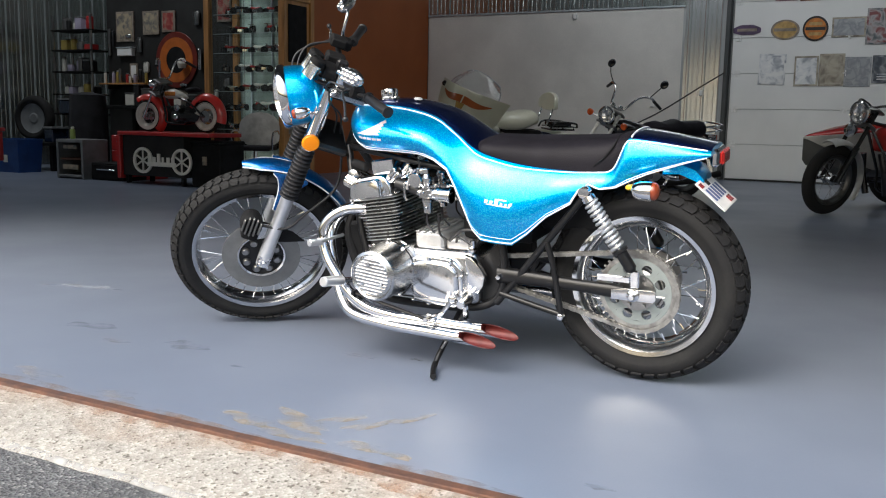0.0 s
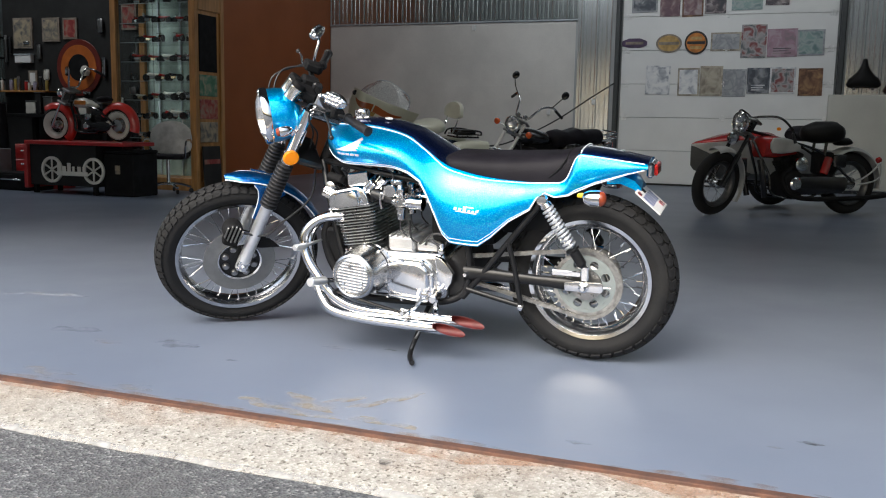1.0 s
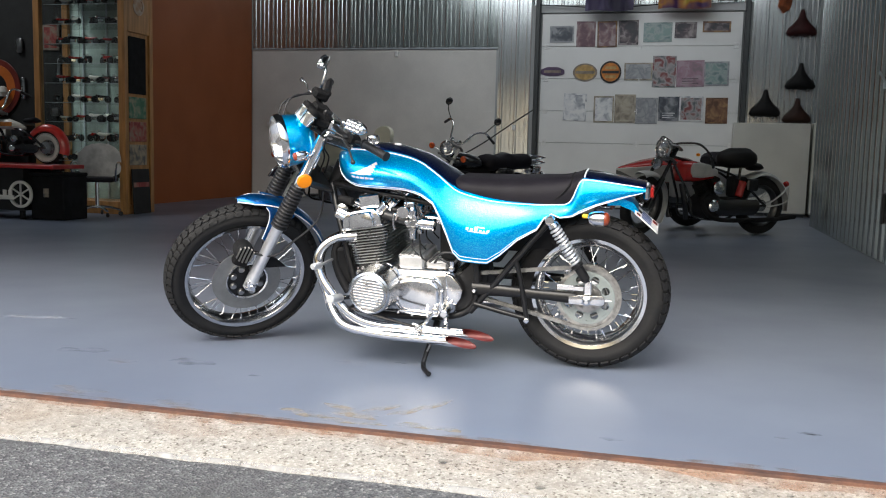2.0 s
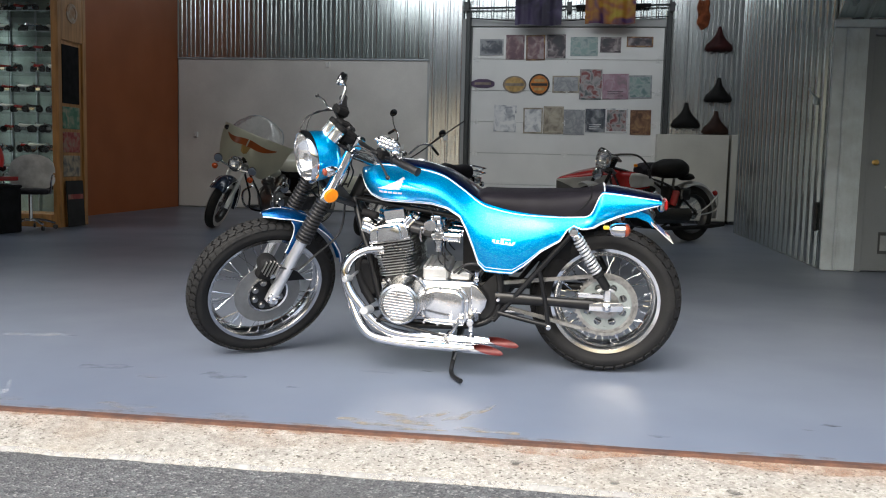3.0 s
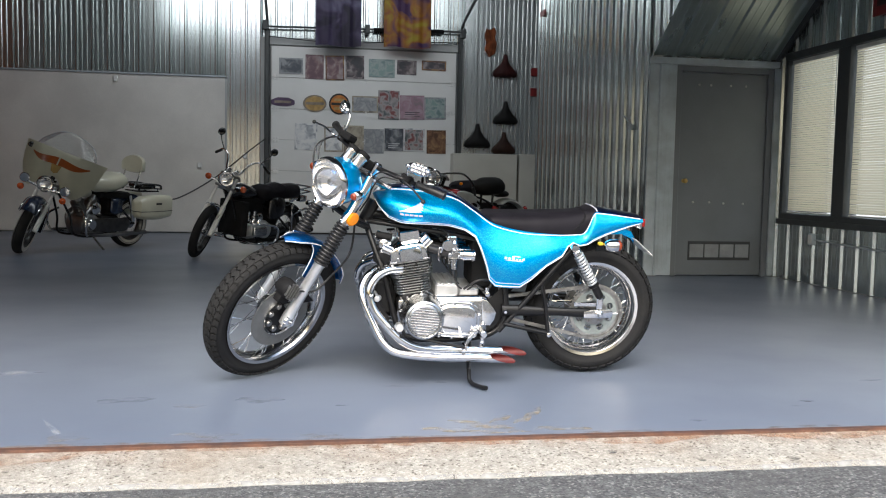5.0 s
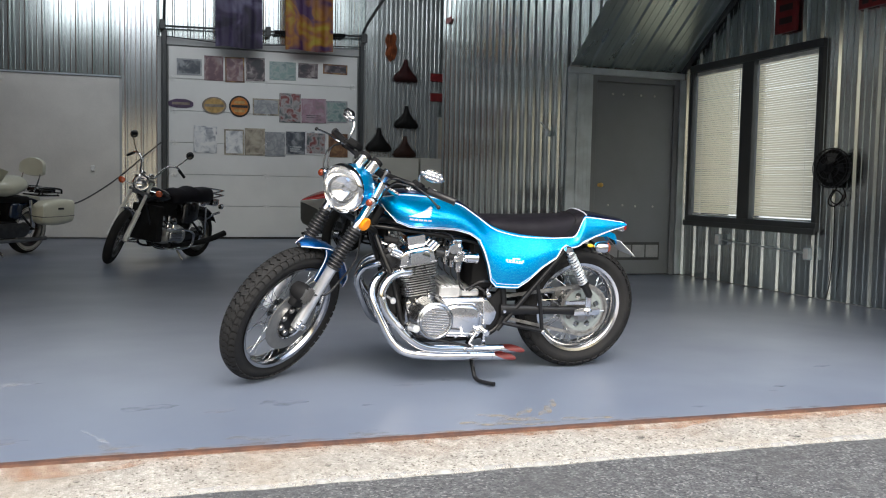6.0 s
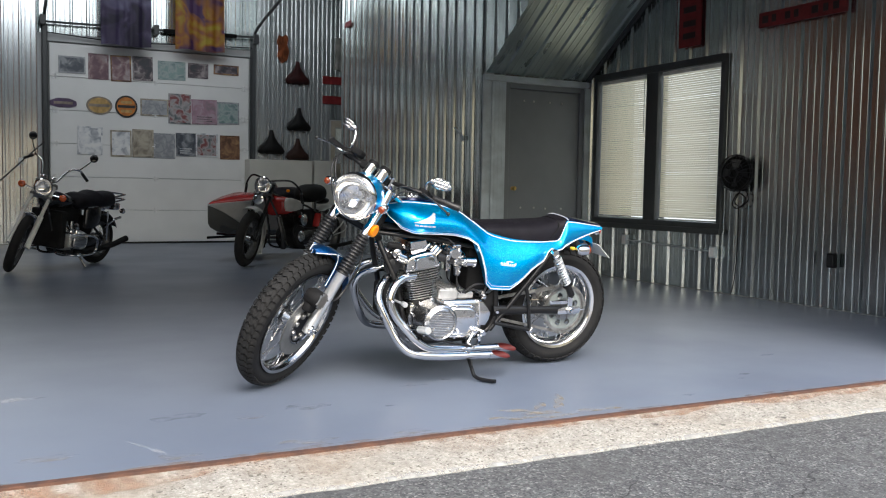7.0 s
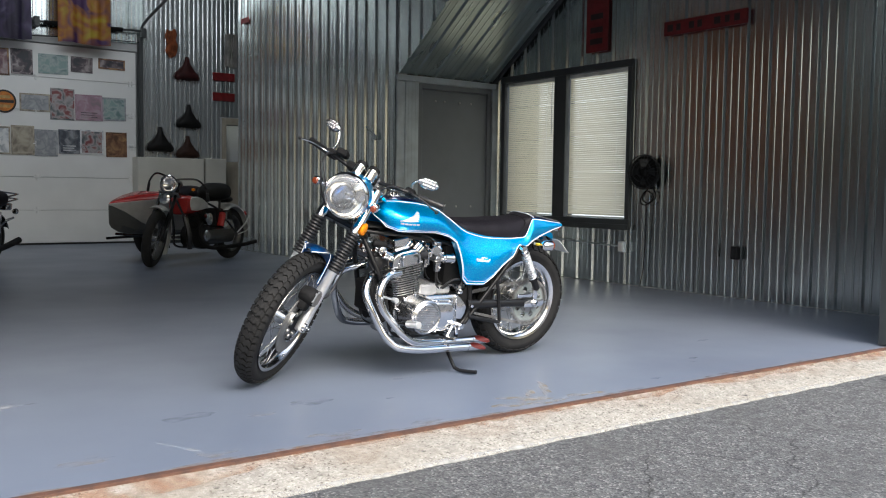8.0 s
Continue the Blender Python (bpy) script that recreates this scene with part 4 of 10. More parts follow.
seat = part("seat", build_seat(), M["leather"], bike, "low black padded vinyl saddle", 60)
bm = bmesh.new()
tube(bm, [(-0.905, -0.118, 0.735), (-0.87, -0.112, 0.765), (-0.845, -0.098, 0.80), (-0.842, -0.05, 0.822), (-0.842, 0.05, 0.822), (-0.845, 0.098, 0.80)], 0.003, 6)
part("seam", bm, M["matte_black"], seat)

# tail lamp, number plate, under-tail fender, rear signals
bm = bmesh.new()
box(bm, (-0.562, -0.055, 0.735), (-0.535, 0.055, 0.790), 0.008)
tail = part("tail_lamp", bm, M["chrome"], bike, "chrome tail lamp housing with a red lens")
part("lens", block((-0.5348, -0.048, 0.741), (-0.522, 0.048, 0.784), 0.006), M["red_lens"], tail)
bm = bmesh.new()
rows = []
for x, z, w in ((-0.70, 0.722, 0.07), (-0.65, 0.725, 0.07), (-0.60, 0.705, 0.068), (-0.578, 0.675, 0.055)):
    rows.append([Vector((x, -w, z - 0.012)), Vector((x, -w, z + 0.02)), Vector((x, 0, z + 0.035)), Vector((x, w, z + 0.02)), Vector((x, w, z - 0.012)), Vector((x, 0, z + 0.018))])
loft(bm, rows)
part("under_tail", bm, M["blue"], bike)
pm = Matrix.Translation((-0.545, -0.03, 0.655)) @ Matrix.Rotation(radians(-41), 4, "Y").inverted() @ Matrix.Rotation(radians(0), 4, "Z")
pl = part("number_plate", block((-0.060, -0.09, -0.002), (0.060, 0.09, 0.002), 0.0015, pm), M["white_plate"], bike, "white number plate with dark bars")
for k in range(5):
    y = -0.07 + 0.03 * k
    part("plate_bar", block((-0.026, y, 0.0022), (0.022, y + 0.016, 0.0035), 0, pm), M["plate_ink"], pl)
part("plate_sticker", block((0.028, 0.03, 0.0022), (0.052, 0.07, 0.0034), 0, pm), M["red_lens"], pl)
part("plate_sticker", block((-0.052, -0.08, 0.0022), (-0.034, -0.05, 0.0034), 0, pm), M["red_lens"], pl)
bm = bmesh.new()
rod(bm, (-0.60, -0.03, 0.70), (-0.57, -0.03, 0.672), 0.012, seg=8)
part("plate_bracket", bm, M["frame_black"], bike)


def bullet_signal(parent, p, axis, lens, scale=1.0):
    m = Matrix.Translation(p) @ basis(axis) @ Matrix.Scale(scale, 4)
    bm = bmesh.new()
    lathe(bm, [(0.0, -0.034), (0.010, -0.033), (0.019, -0.026), (0.0235, -0.012), (0.0245, 0.012), (0.0235, 0.018)], 20, m)
    s = part("turn_signal", bm, M["chrome"], parent, "chrome bullet turn signal")
    bm = bmesh.new()
    lathe(bm, [(0.0225, 0.0185), (0.0225, 0.024), (0.018, 0.031), (0.009, 0.035), (0, 0.036)], 20, m)
    part("lens", bm, lens, s)
    return s


for side in (-1, 1):
    p = Vector((-0.725, side * 0.172, 0.676))
    s = bullet_signal(bike, p, (1, 0, 0), M["amber_dark"], 1.25)
    bm = bmesh.new()
    rod(bm, (-0.745, side * 0.085, 0.690), p + Vector((-0.01, 0, 0)), 0.008, seg=8)
    part("stalk", bm, M["frame_black"], s)
    bm = bmesh.new()
    box(bm, (-0.79, side * 0.150 - 0.012, 0.673), (-0.766, side * 0.150 + 0.012, 0.688), 0.004)
    part("marker", bm, material("yellow_marker", (0.75, 0.5, 0.02), 0.4), s)

# rear wheel, sprocket, chain, swing arm, shocks
RX, RZ = -0.765, 0.333
rear = make_wheel(bike, Matrix.Translation((RX, 0, RZ)), 0.330, 0.232, 0.130, 36, 0.075, 0.055, M["rim"], 42, "rear_wheel")
bm = bmesh.new()
disc(bm, [(0.0975, -0.104), (0.111, -0.104), (0.111, -0.098), (0.0975, -0.098), (0.0975, -0.104)], 60, None, False)
teeth = bmesh.new()
disc(teeth, [(0.1115, -0.1035), (0.126, -0.1035), (0.126, -0.0985), (0.1115, -0.0985), (0.1115, -0.1035)], 60, None, False)
for k in range(40):
    a = 2 * math.pi * k / 40
    box(teeth, (-0.0035, -0.1035, 0.122), (0.0035, -0.0985, 0.134), 0, Matrix.Rotation(a, 4, "Y"))
def windowed_sector(bm, r0, r1, rc, rh, a0, a1, y0, y1, n=24):
    """A ring's sector with one round window, between two depths."""
    ac = (a0 + a1) / 2
    hole, edge = [], []
    for k in range(n):
        f = 2 * math.pi * k / n
        d = (math.cos(f), math.sin(f))
        t = 0.0
        while t < 0.2:
            x, z = rc + (t + 0.0008) * d[0], (t + 0.0008) * d[1]
            rr, aa = math.hypot(x, z), math.atan2(z, x)
            if not (r0 <= rr <= r1 and abs(aa) <= (a1 - a0) / 2):
                break
            t += 0.0008
        hole.append((rc + rh * d[0], rh * d[1]))
        edge.append((rc + max(t, rh + 0.0005) * d[0], max(t, rh + 0.0005) * d[1]))
    ca, sa = math.cos(ac), math.sin(ac)
    rings = [[bm.verts.new((sa * x + ca * z, y, ca * x - sa * z)) for x, z in pts] for pts, y in ((edge, y0), (hole, y0), (hole, y1), (edge, y1))]
    for p, q in zip(rings, rings[1:]):
        for k in range(n):
            e = (k + 1) % n
            bm.faces.new((p[k], p[e], q[e], q[k]))


for k in range(8):
    windowed_sector(bm, 0.060, 0.0982, 0.0795, 0.0165, 2 * math.pi * k / 8, 2 * math.pi * (k + 1) / 8, -0.1035, -0.0985)
bmesh.ops.recalc_face_normals(bm, faces=bm.faces)
part("tooth_ring", teeth, M["chain"], part("sprocket", bm, M["sprocket"], rear, "pale painted drive sprocket with round windows", 30))
bm = bmesh.new()
disc(bm, [(0.025, -0.112), (0.060, -0.110), (0.062, -0.096), (0.072, -0.090), (0.072, -0.05), (0.03, -0.05)], 32)
disc(bm, [(0.085, -0.092), (0.088, -0.06), (0.083, -0.06), (0.080, -0.092), (0.085, -0.092)], 32, None, False)
part("sprocket_carrier", bm, M["steel"], rear)
for k in range(6):
    a = 2 * math.pi * (k + 0.5) / 6
    bm = bmesh.new()
    disc(bm, [(0.008, -0.118), (0.0085, -0.111), (0.0085, -0.103)], 6, Matrix.Translation((0.048 * math.sin(a), 0, 0.048 * math.cos(a))))
    part("nut", bm, M["steel"], rear)
bm = bmesh.new()
disc(bm, [(0.04, 0.06), (0.100, 0.062), (0.102, 0.072), (0.04, 0.08)], 40)
part("brake_drum", bm, M["steel"], rear)

FSX, FSZ, FSR, RSR = -1.285, 0.365, 0.038, 0.131


def chain_links():
    """Links along the closed way round both sprockets."""
    pts = []
    for k in range(9):
        a = math.pi / 2 + 0.14 + (math.pi - 0.28) * k / 8
        pts.append(Vector((FSX + FSR * math.cos(a), 0, FSZ + FSR * math.sin(a))))
    for k in range(25):
        a = -math.pi / 2 - 0.16 + (math.pi + 0.32) * k / 24
        pts.append(Vector((RX + RSR * math.cos(a), 0, RZ + RSR * math.sin(a))))
    pts.append(pts[0])
    bm = bmesh.new()
    step, d, k = 0.0159, 0.0, 0
    for a, b in zip(pts, pts[1:]):
        ln_ = (b - a).length
        while d < ln_:
            p = a + (b - a) * (d / ln_)
            ang = math.atan2(b.z - a.z, b.x - a.x)
            m = Matrix.Translation((p.x, -0.101, p.z)) @ Matrix.Rotation(-ang, 4, "Y")
            y = 0.009 if k % 2 else 0.006
            box(bm, (-0.009, -y - 0.002, -0.0065), (0.009, -y, 0.0065), 0, m)
            box(bm, (-0.009, y, -0.0065), (0.009, y + 0.002, 0.0065), 0, m)
            lathe(bm, [(0.0045, -0.011), (0.0045, 0.011)], 6, m @ LAT)
            d += step
            k += 1
        d -= ln_
    return bm


part("chain", chain_links(), M["chain"], bike, "oiled drive chain")

for side in (-1, 1):
    y = side * 0.135
    bm = bmesh.new()
    rows = []
    for x, z, h, w in ((-1.235, 0.352, 0.030, 0.018), (-1.15, 0.352, 0.026, 0.017), (-0.95, 0.345, 0.020, 0.016), (-0.84, 0.340, 0.024, 0.015), (-0.80, 0.339, 0.018, 0.012)):
        rows.append([Vector((x, y + w * math.cos(a), z + h * math.sin(a))) for a in [2 * math.pi * k / 14 for k in range(14)]])
    loft(bm, rows)
    bmesh.ops.recalc_face_normals(bm, faces=bm.faces)
    arm = part("swing_arm", bm, M["frame_black"], bike, "black swing arm", 60)
    bm = bmesh.new()
    plate(bm, [(-0.835, 0.318), (-0.70, 0.318), (-0.692, 0.326), (-0.692, 0.350), (-0.70, 0.357), (-0.79, 0.357), (-0.835, 0.348)], y + side * 0.010, y + side * 0.020, 0.002)
    part("axle_plate", bm, M["alu_bright"], arm)
    bm = bmesh.new()
    box(bm, (-0.885, y + side * 0.008 - 0.007, 0.372), (-0.775, y + side * 0.008 + 0.007, 0.394), 0.003)
    box(bm, (-0.775, y + side * 0.012 - 0.010, 0.360), (-0.745, y + side * 0.012 + 0.010, 0.418), 0.004)
    part("shock_mount", bm, M["alu_bright"], arm)
    bm = bmesh.new()
    disc(bm, [(0.010, 0), (0.019, 0.002), (0.019, 0.014), (0.012, 0.018), (0.008, 0.030), (0, 0.030)] if side > 0 else [(0, -0.030), (0.008, -0.030), (0.012, -0.018), (0.019, -0.014), (0.019, -0.002), (0.010, 0)],
         16, Matrix.Translation((RX + 0.003, y + side * 0.020, RZ + 0.005)))
    part("axle_nut", bm, M["chrome"], arm)
    bm = bmesh.new()
    rod(bm, (-0.69, y + side * 0.012, 0.338), (-0.665, y + side * 0.012, 0.338), 0.004, seg=8)
    part("adjuster_screw", bm, M["chrome"], arm)
    # shock absorber
    a, b = Vector((-0.912, side * 0.182, 0.664)), Vector((-0.757, side * 0.165, 0.410))
    d = (b - a).normalized()
    L_ = (b - a).length
    bm = bmesh.new()
    rod(bm, a + d * 0.02, b - d * 0.07, 0.009, seg=12)
    lathe(bm, [(0.010, 0.012), (0.022, 0.016), (0.024, 0.030), (0.016, 0.036)], 18, Matrix.Translation(a) @ basis(d))
    shock = part("shock_absorber", bm, M["chrome"], bike, "chrome coil-over rear shock absorber")
    bm = bmesh.new()
    disc(bm, [(0.008, -0.016), (0.018, -0.014), (0.020, -0.006), (0.020, 0.010), (0.010, 0.014)], 18, Matrix.Translation(a))
    part("eye", bm, M["chrome"], shock)
    bm = bmesh.new()
    mm = Matrix.Translation(a) @ basis(d)
    turns, L0, L1 = 11, 0.034, L_ - 0.095
    tube(bm, [mm @ Vector((0.0205 * math.cos(2 * math.pi * turns * k / 180), 0.0205 * math.sin(2 * math.pi * turns * k / 180), L0 + (L1 - L0) * k / 180)) for k in range(181)], 0.0052, 7, 1)
    part("spring", bm, M["fork"], shock)
    bm = bmesh.new()
    lathe(bm, [(0.014, L_ - 0.092), (0.026, L_ - 0.090), (0.026, L_ - 0.082), (0.019, L_ - 0.078), (0.019, L_ - 0.02), (0.010, L_ - 0.008)], 18, mm)
    part("damper", bm, M["frame_black"], shock)

# frame
frame_part = part("frame", (lambda bm: rod(bm, (-1.885, 0, 0.745), (-1.835, 0, 0.845), 0.030, seg=16))(bmesh.new()), M["frame_black"], bike, "black tubular cradle frame")


def frame_tube(pts, r=0.015, n=6):
    bm = bmesh.new()
    tube(bm, pts, r, 12, n)
    part("frame_tube", bm, M["frame_black"], frame_part)


frame_tube([(-1.875, 0, 0.79), (-1.70, 0, 0.765), (-1.42, 0, 0.715), (-1.25, 0, 0.68)], 0.019)
for side in (-1, 1):
    s = side
    frame_tube([(-1.88, s * 0.03, 0.755), (-1.835, s * 0.085, 0.63), (-1.79, s * 0.125, 0.51), (-1.745, s * 0.14, 0.33), (-1.70, s * 0.14, 0.235), (-1.60, s * 0.14, 0.215),
                (-1.36, s * 0.135, 0.22), (-1.25, s * 0.13, 0.26), (-1.215, s * 0.13, 0.36), (-1.235, s * 0.12, 0.52), (-1.30, s * 0.10, 0.66)], 0.014)
    frame_tube([(-1.875, s * 0.03, 0.755), (-1.65, s * 0.10, 0.735), (-1.42, s * 0.11, 0.700), (-1.20, s * 0.12, 0.66), (-0.93, s * 0.13, 0.672)], 0.011)
    frame_tube([(-1.245, s * 0.135, 0.250), (-1.15, s * 0.14, 0.365), (-1.05, s * 0.145, 0.49), (-0.915, s * 0.15, 0.655)], 0.012, 4)
    frame_tube([(-1.052, s * 0.15, 0.485), (-1.03, s * 0.15, 0.40), (-1.004, s * 0.15, 0.235)], 0.010, 4)
    frame_tube([(-1.225, s * 0.145, 0.290), (-1.11, s * 0.15, 0.265), (-1.004, s * 0.15, 0.242)], 0.010, 4)
    bm = bmesh.new()
    disc(bm, [(0.008, -0.012), (0.011, -0.010), (0.011, 0.010), (0.008, 0.012)], 12, Matrix.Translation((-1.004, s * 0.158, 0.238)))
    part("bolt", bm, M["chrome"], frame_part)
    bm = bmesh.new()
    plate(bm, [(-1.30, 0.40), (-1.225, 0.47), (-1.20, 0.40), (-1.19, 0.33), (-1.235, 0.25), (-1.31, 0.225), (-1.30, 0.30)], s * 0.118, s * 0.126, 0.002)
    part("pivot_plate", bm, M["frame_black"], frame_part)
    bm = bmesh.new()
    disc(bm, [(0, -0.012), (0.008, -0.012), (0.013, -0.004), (0.013, 0.006)] if s < 0 else [(0.013, -0.006), (0.013, 0.004), (0.008, 0.012), (0, 0.012)], 6, Matrix.Translation((-1.222, s * 0.158, 0.352)))
    part("pivot_nut", bm, M["chrome"], frame_part)

# dark inner things behind the panels: battery box, air hoses, oil tank
bm = bmesh.new()
box(bm, (-1.385, -0.10, 0.455), (-1.12, 0.10, 0.70), 0.02, None, 2)
part("battery_box", bm, M["matte_black"], bike)
bm = bmesh.new()
box(bm, (-1.12, -0.065, 0.50), (-0.90, 0.065, 0.66), 0.02)
part("inner_fender", bm, M["matte_black"], bike)

# engine: a transverse four
def rounded(corners, r, n=5):
    """An outline with its corners rounded by r."""
    out = []
    c = [Vector((x, z)) for x, z in corners]
    for i, p in enumerate(c):
        a, b = c[i - 1], c[(i + 1) % len(c)]
        da, db = (a - p), (b - p)
        ra = min(r, da.length * 0.45, db.length * 0.45)
        p0, p1 = p + da.normalized() * ra, p + db.normalized() * ra
        for k in range(n + 1):
            t = k / n
            q = p0 * (1 - t) ** 2 + p * 2 * t * (1 - t) + p1 * t * t
            out.append((q.x, q.y))
    return out


M["fin"] = material("weathered_fin", (0.78, 0.78, 0.77), 0.28, 1.0, 0.12, 20)
M["satin"] = material("satin_aluminium", (0.66, 0.66, 0.66), 0.5, 0.8, 0.08, 15, 0.05, 140)
# near black: the shade in the gaps between the fins is put into the colour
M["barrel"] = material("dark_barrel", (0.015, 0.015, 0.015), 0.7, 0.0, 0.15, 20)
TILT_E = Matrix.Translation((-1.655, 0, 0.398)) @ Matrix.Rotation(radians(-9), 4, "Y")
engine = part("engine", block((-1.735, -0.165, 0.235), (-1.30, 0.165, 0.430), 0.03, None, 3), M["alu"], bike, "air-cooled four-cylinder engine in bare aluminium")
# crankcase shoulders
bm = bmesh.new()
disc(bm, [(0.085, -0.19), (0.105, -0.17), (0.105, 0.17), (0.085, 0.19)], 40, Matrix.Translation((-1.628, 0, 0.352)))
disc(bm, [(0.070, -0.15), (0.085, -0.14), (0.085, 0.14), (0.070, 0.15)], 32, Matrix.Translation((-1.40, 0, 0.33)))
part("crankcase", bm, M["alu"], engine)
bm = bmesh.new()
box(bm, (-1.70, -0.10, 0.195), (-1.42, 0.10, 0.24), 0.012)
part("sump", bm, M["alu"], engine)

# cylinder fins: thin plates round the barrels, wider round the head
for k in range(13):
    z = 0.054 + 0.0122 * k
    bm = bmesh.new()
    hx, hy, cx_ = (0.084, 0.190, 0.004) if k < 7 else (0.097, 0.200, 0.008)
    ring = rounded([(cx_ - hx, -hy), (cx_ + hx, -hy), (cx_ + hx, hy), (cx_ - hx, hy)], 0.050, 6)
    loft(bm, [[TILT_E @ Vector((x, y, z + d)) for x, y in ring] for d in (0.0, 0.0032)])
    bmesh.ops.recalc_face_normals(bm, faces=bm.faces)
    part("cooling_fin", bm, M["fin"], engine)
bm = bmesh.new()
box(bm, (-0.056, -0.185, 0.0), (0.056, 0.185, 0.150), 0.02, TILT_E, 3)
box(bm, (-0.074, -0.188, 0.135), (0.088, 0.188, 0.205), 0.012, TILT_E, 2)
part("cylinder_block", bm, M["barrel"], engine)
bm = bmesh.new()
box(bm, (-0.078, -0.180, -0.045), (0.080, 0.180, 0.030), 0.014, TILT_E, 2)
part("cylinder_base", bm, M["alu"], engine)
for x in (-0.06, -0.02, 0.02, 0.06):
    bm = bmesh.new()
    lathe(bm, [(0.008, 0), (0.008, 0.008), (0.005, 0.010), (0, 0.010)], 6, TILT_E @ Matrix.Translation((x, -0.172, 0.030)))
    part("stud_nut", bm, M["chrome"], engine)

# cam cover: a rounded polished casting with end plates, a low breather box and ribbed tappet caps
bm = bmesh.new()
rows = []
for y, g in ((-0.202, 0.86), (-0.199, 0.95), (-0.190, 1.0), (0.190, 1.0), (0.199, 0.95), (0.202, 0.86)):
    ring = [(-0.088, 0.208), (-0.086, 0.232), (-0.081, 0.252), (-0.070, 0.267), (-0.056, 0.276), (-0.030, 0.281), (0.0, 0.283), (0.030, 0.285), (0.058, 0.282), (0.073, 0.272), (0.082, 0.255), (0.086, 0.232), (0.087, 0.208)]
    rows.append([TILT_E @ Vector((x * (0.6 + 0.4 * g), y, 0.208 + (z - 0.208) * g)) for x, z in ring])
loft(bm, rows)
bmesh.ops.recalc_face_normals(bm, faces=bm.faces)
cover = part("cam_cover", bm, M["alu_bright"], engine, "polished cam cover", 40)
bm = bmesh.new()
box(bm, (-0.092, -0.204, 0.204), (0.092, 0.204, 0.213), 0.003, TILT_E)
part("cover_flange", bm, M["alu"], cover)
for s in (-1, 1):
    bm = bmesh.new()
    rows = []
    for y, g in ((0.196, 1.10), (0.216, 1.06), (0.224, 1.01), (0.228, 0.93)):
        rows.append([TILT_E @ Vector((0.004 + x * g, s * y, 0.236 + (z - 0.236) * g)) for x, z in ((-0.050, 0.212), (-0.048, 0.248), (-0.045, 0.262), (-0.038, 0.268), (-0.020, 0.270), (0.020, 0.271), (0.041, 0.270), (0.049, 0.262), (0.052, 0.240), (0.052, 0.212))])
    loft(bm, rows)
    bmesh.ops.recalc_face_normals(bm, faces=bm.faces)
    part("cam_end_cover", bm, M["alu_bright"], cover, "", 45)
    for x in (-0.050, 0.056):
        bm = bmesh.new()
        disc(bm, [(0, -0.004), (0.0055, -0.004), (0.0070, 0), (0.0055, 0.004), (0, 0.004)], 10, TILT_E @ Matrix.Translation((x, s * 0.205, 0.222)))
        part("screw", bm, M["chrome"], cover)
bm = bmesh.new()
rows = []
for z, g in ((0.280, 1.0), (0.324, 0.97), (0.330, 0.92)):
    rows.append([TILT_E @ Vector((0.022 + 0.048 * g * a, 0.125 * g * b, z)) for a, b in ((-1, -0.92), (-0.92, -1), (0.92, -1), (1, -0.92), (1, 0.92), (0.92, 1), (-0.92, 1), (-1, 0.92))])
loft(bm, rows)
bmesh.ops.recalc_face_normals(bm, faces=bm.faces)
part("breather_cover", bm, M["alu_bright"], cover, "", 24)
for y in (-0.165, -0.065, 0.065, 0.165):
    for x, z, tilt in ((-0.080, 0.258, -58), (0.078, 0.262, 52)):
        bm = bmesh.new()
        m = TILT_E @ Matrix.Translation((x, y, z)) @ Matrix.Rotation(radians(tilt), 4, "Y")
        loft(bm, [[m @ Vector((g * (0.0205 if j % 4 < 2 else 0.0155) * math.cos(2 * math.pi * j / 28), g * (0.0205 if j % 4 < 2 else 0.0155) * math.sin(2 * math.pi * j / 28), h)) for j in range(28)]
                  for h, g in ((-0.03, 0.95), (0.004, 1.0), (0.038, 1.0), (0.041, 0.85))])
        part("tappet_cap", bm, M["alu_bright"], cover, "", 20)
# dark fittings between the frame tubes and the barrels
bm = bmesh.new()
box(bm, (-1.795, -0.115, 0.385), (-1.735, 0.115, 0.475), 0.012, None, 2)
lathe(bm, [(0.030, 0), (0.036, 0.004), (0.036, 0.07), (0.030, 0.076)], 20, Matrix.Translation((-1.735, -0.02, 0.33)) @ basis((-1, 0, 0)))
part("oil_filter", bm, M["matte_black"], engine)
bm = bmesh.new()
tube(bm, [(-1.83, -0.105, 0.52), (-1.845, -0.12, 0.46), (-1.82, -0.14, 0.38), (-1.775, -0.155, 0.31)], 0.017, 10)
part("breather_hose", bm, M["matte_black"], engine)

# left covers: round ribbed alternator cover, oval gear cover, faceted end cap
AX, AY, AZ = -1.626, -0.060, 0.356
bm = bmesh.new()
disc(bm, [(0.0, -0.262), (0.066, -0.262), (0.070, -0.258), (0.074, -0.256), (0.080, -0.262), (0.088, -0.256), (0.091, -0.24), (0.093, -0.165), (0.100, -0.120)], 56, Matrix.Translation((AX, AY, AZ)))
alt = part("alternator_cover", bm, M["alu"], engine, "round ribbed alternator cover", 40)
bm = bmesh.new()
disc(bm, [(0.092, -0.200), (0.098, -0.199), (0.098, -0.188), (0.092, -0.187), (0.092, -0.200)], 56, Matrix.Translation((AX, 0, AZ)), False)
bmesh.ops.recalc_face_normals(bm, faces=bm.faces)
part("gasket", bm, M["matte_black"], alt)
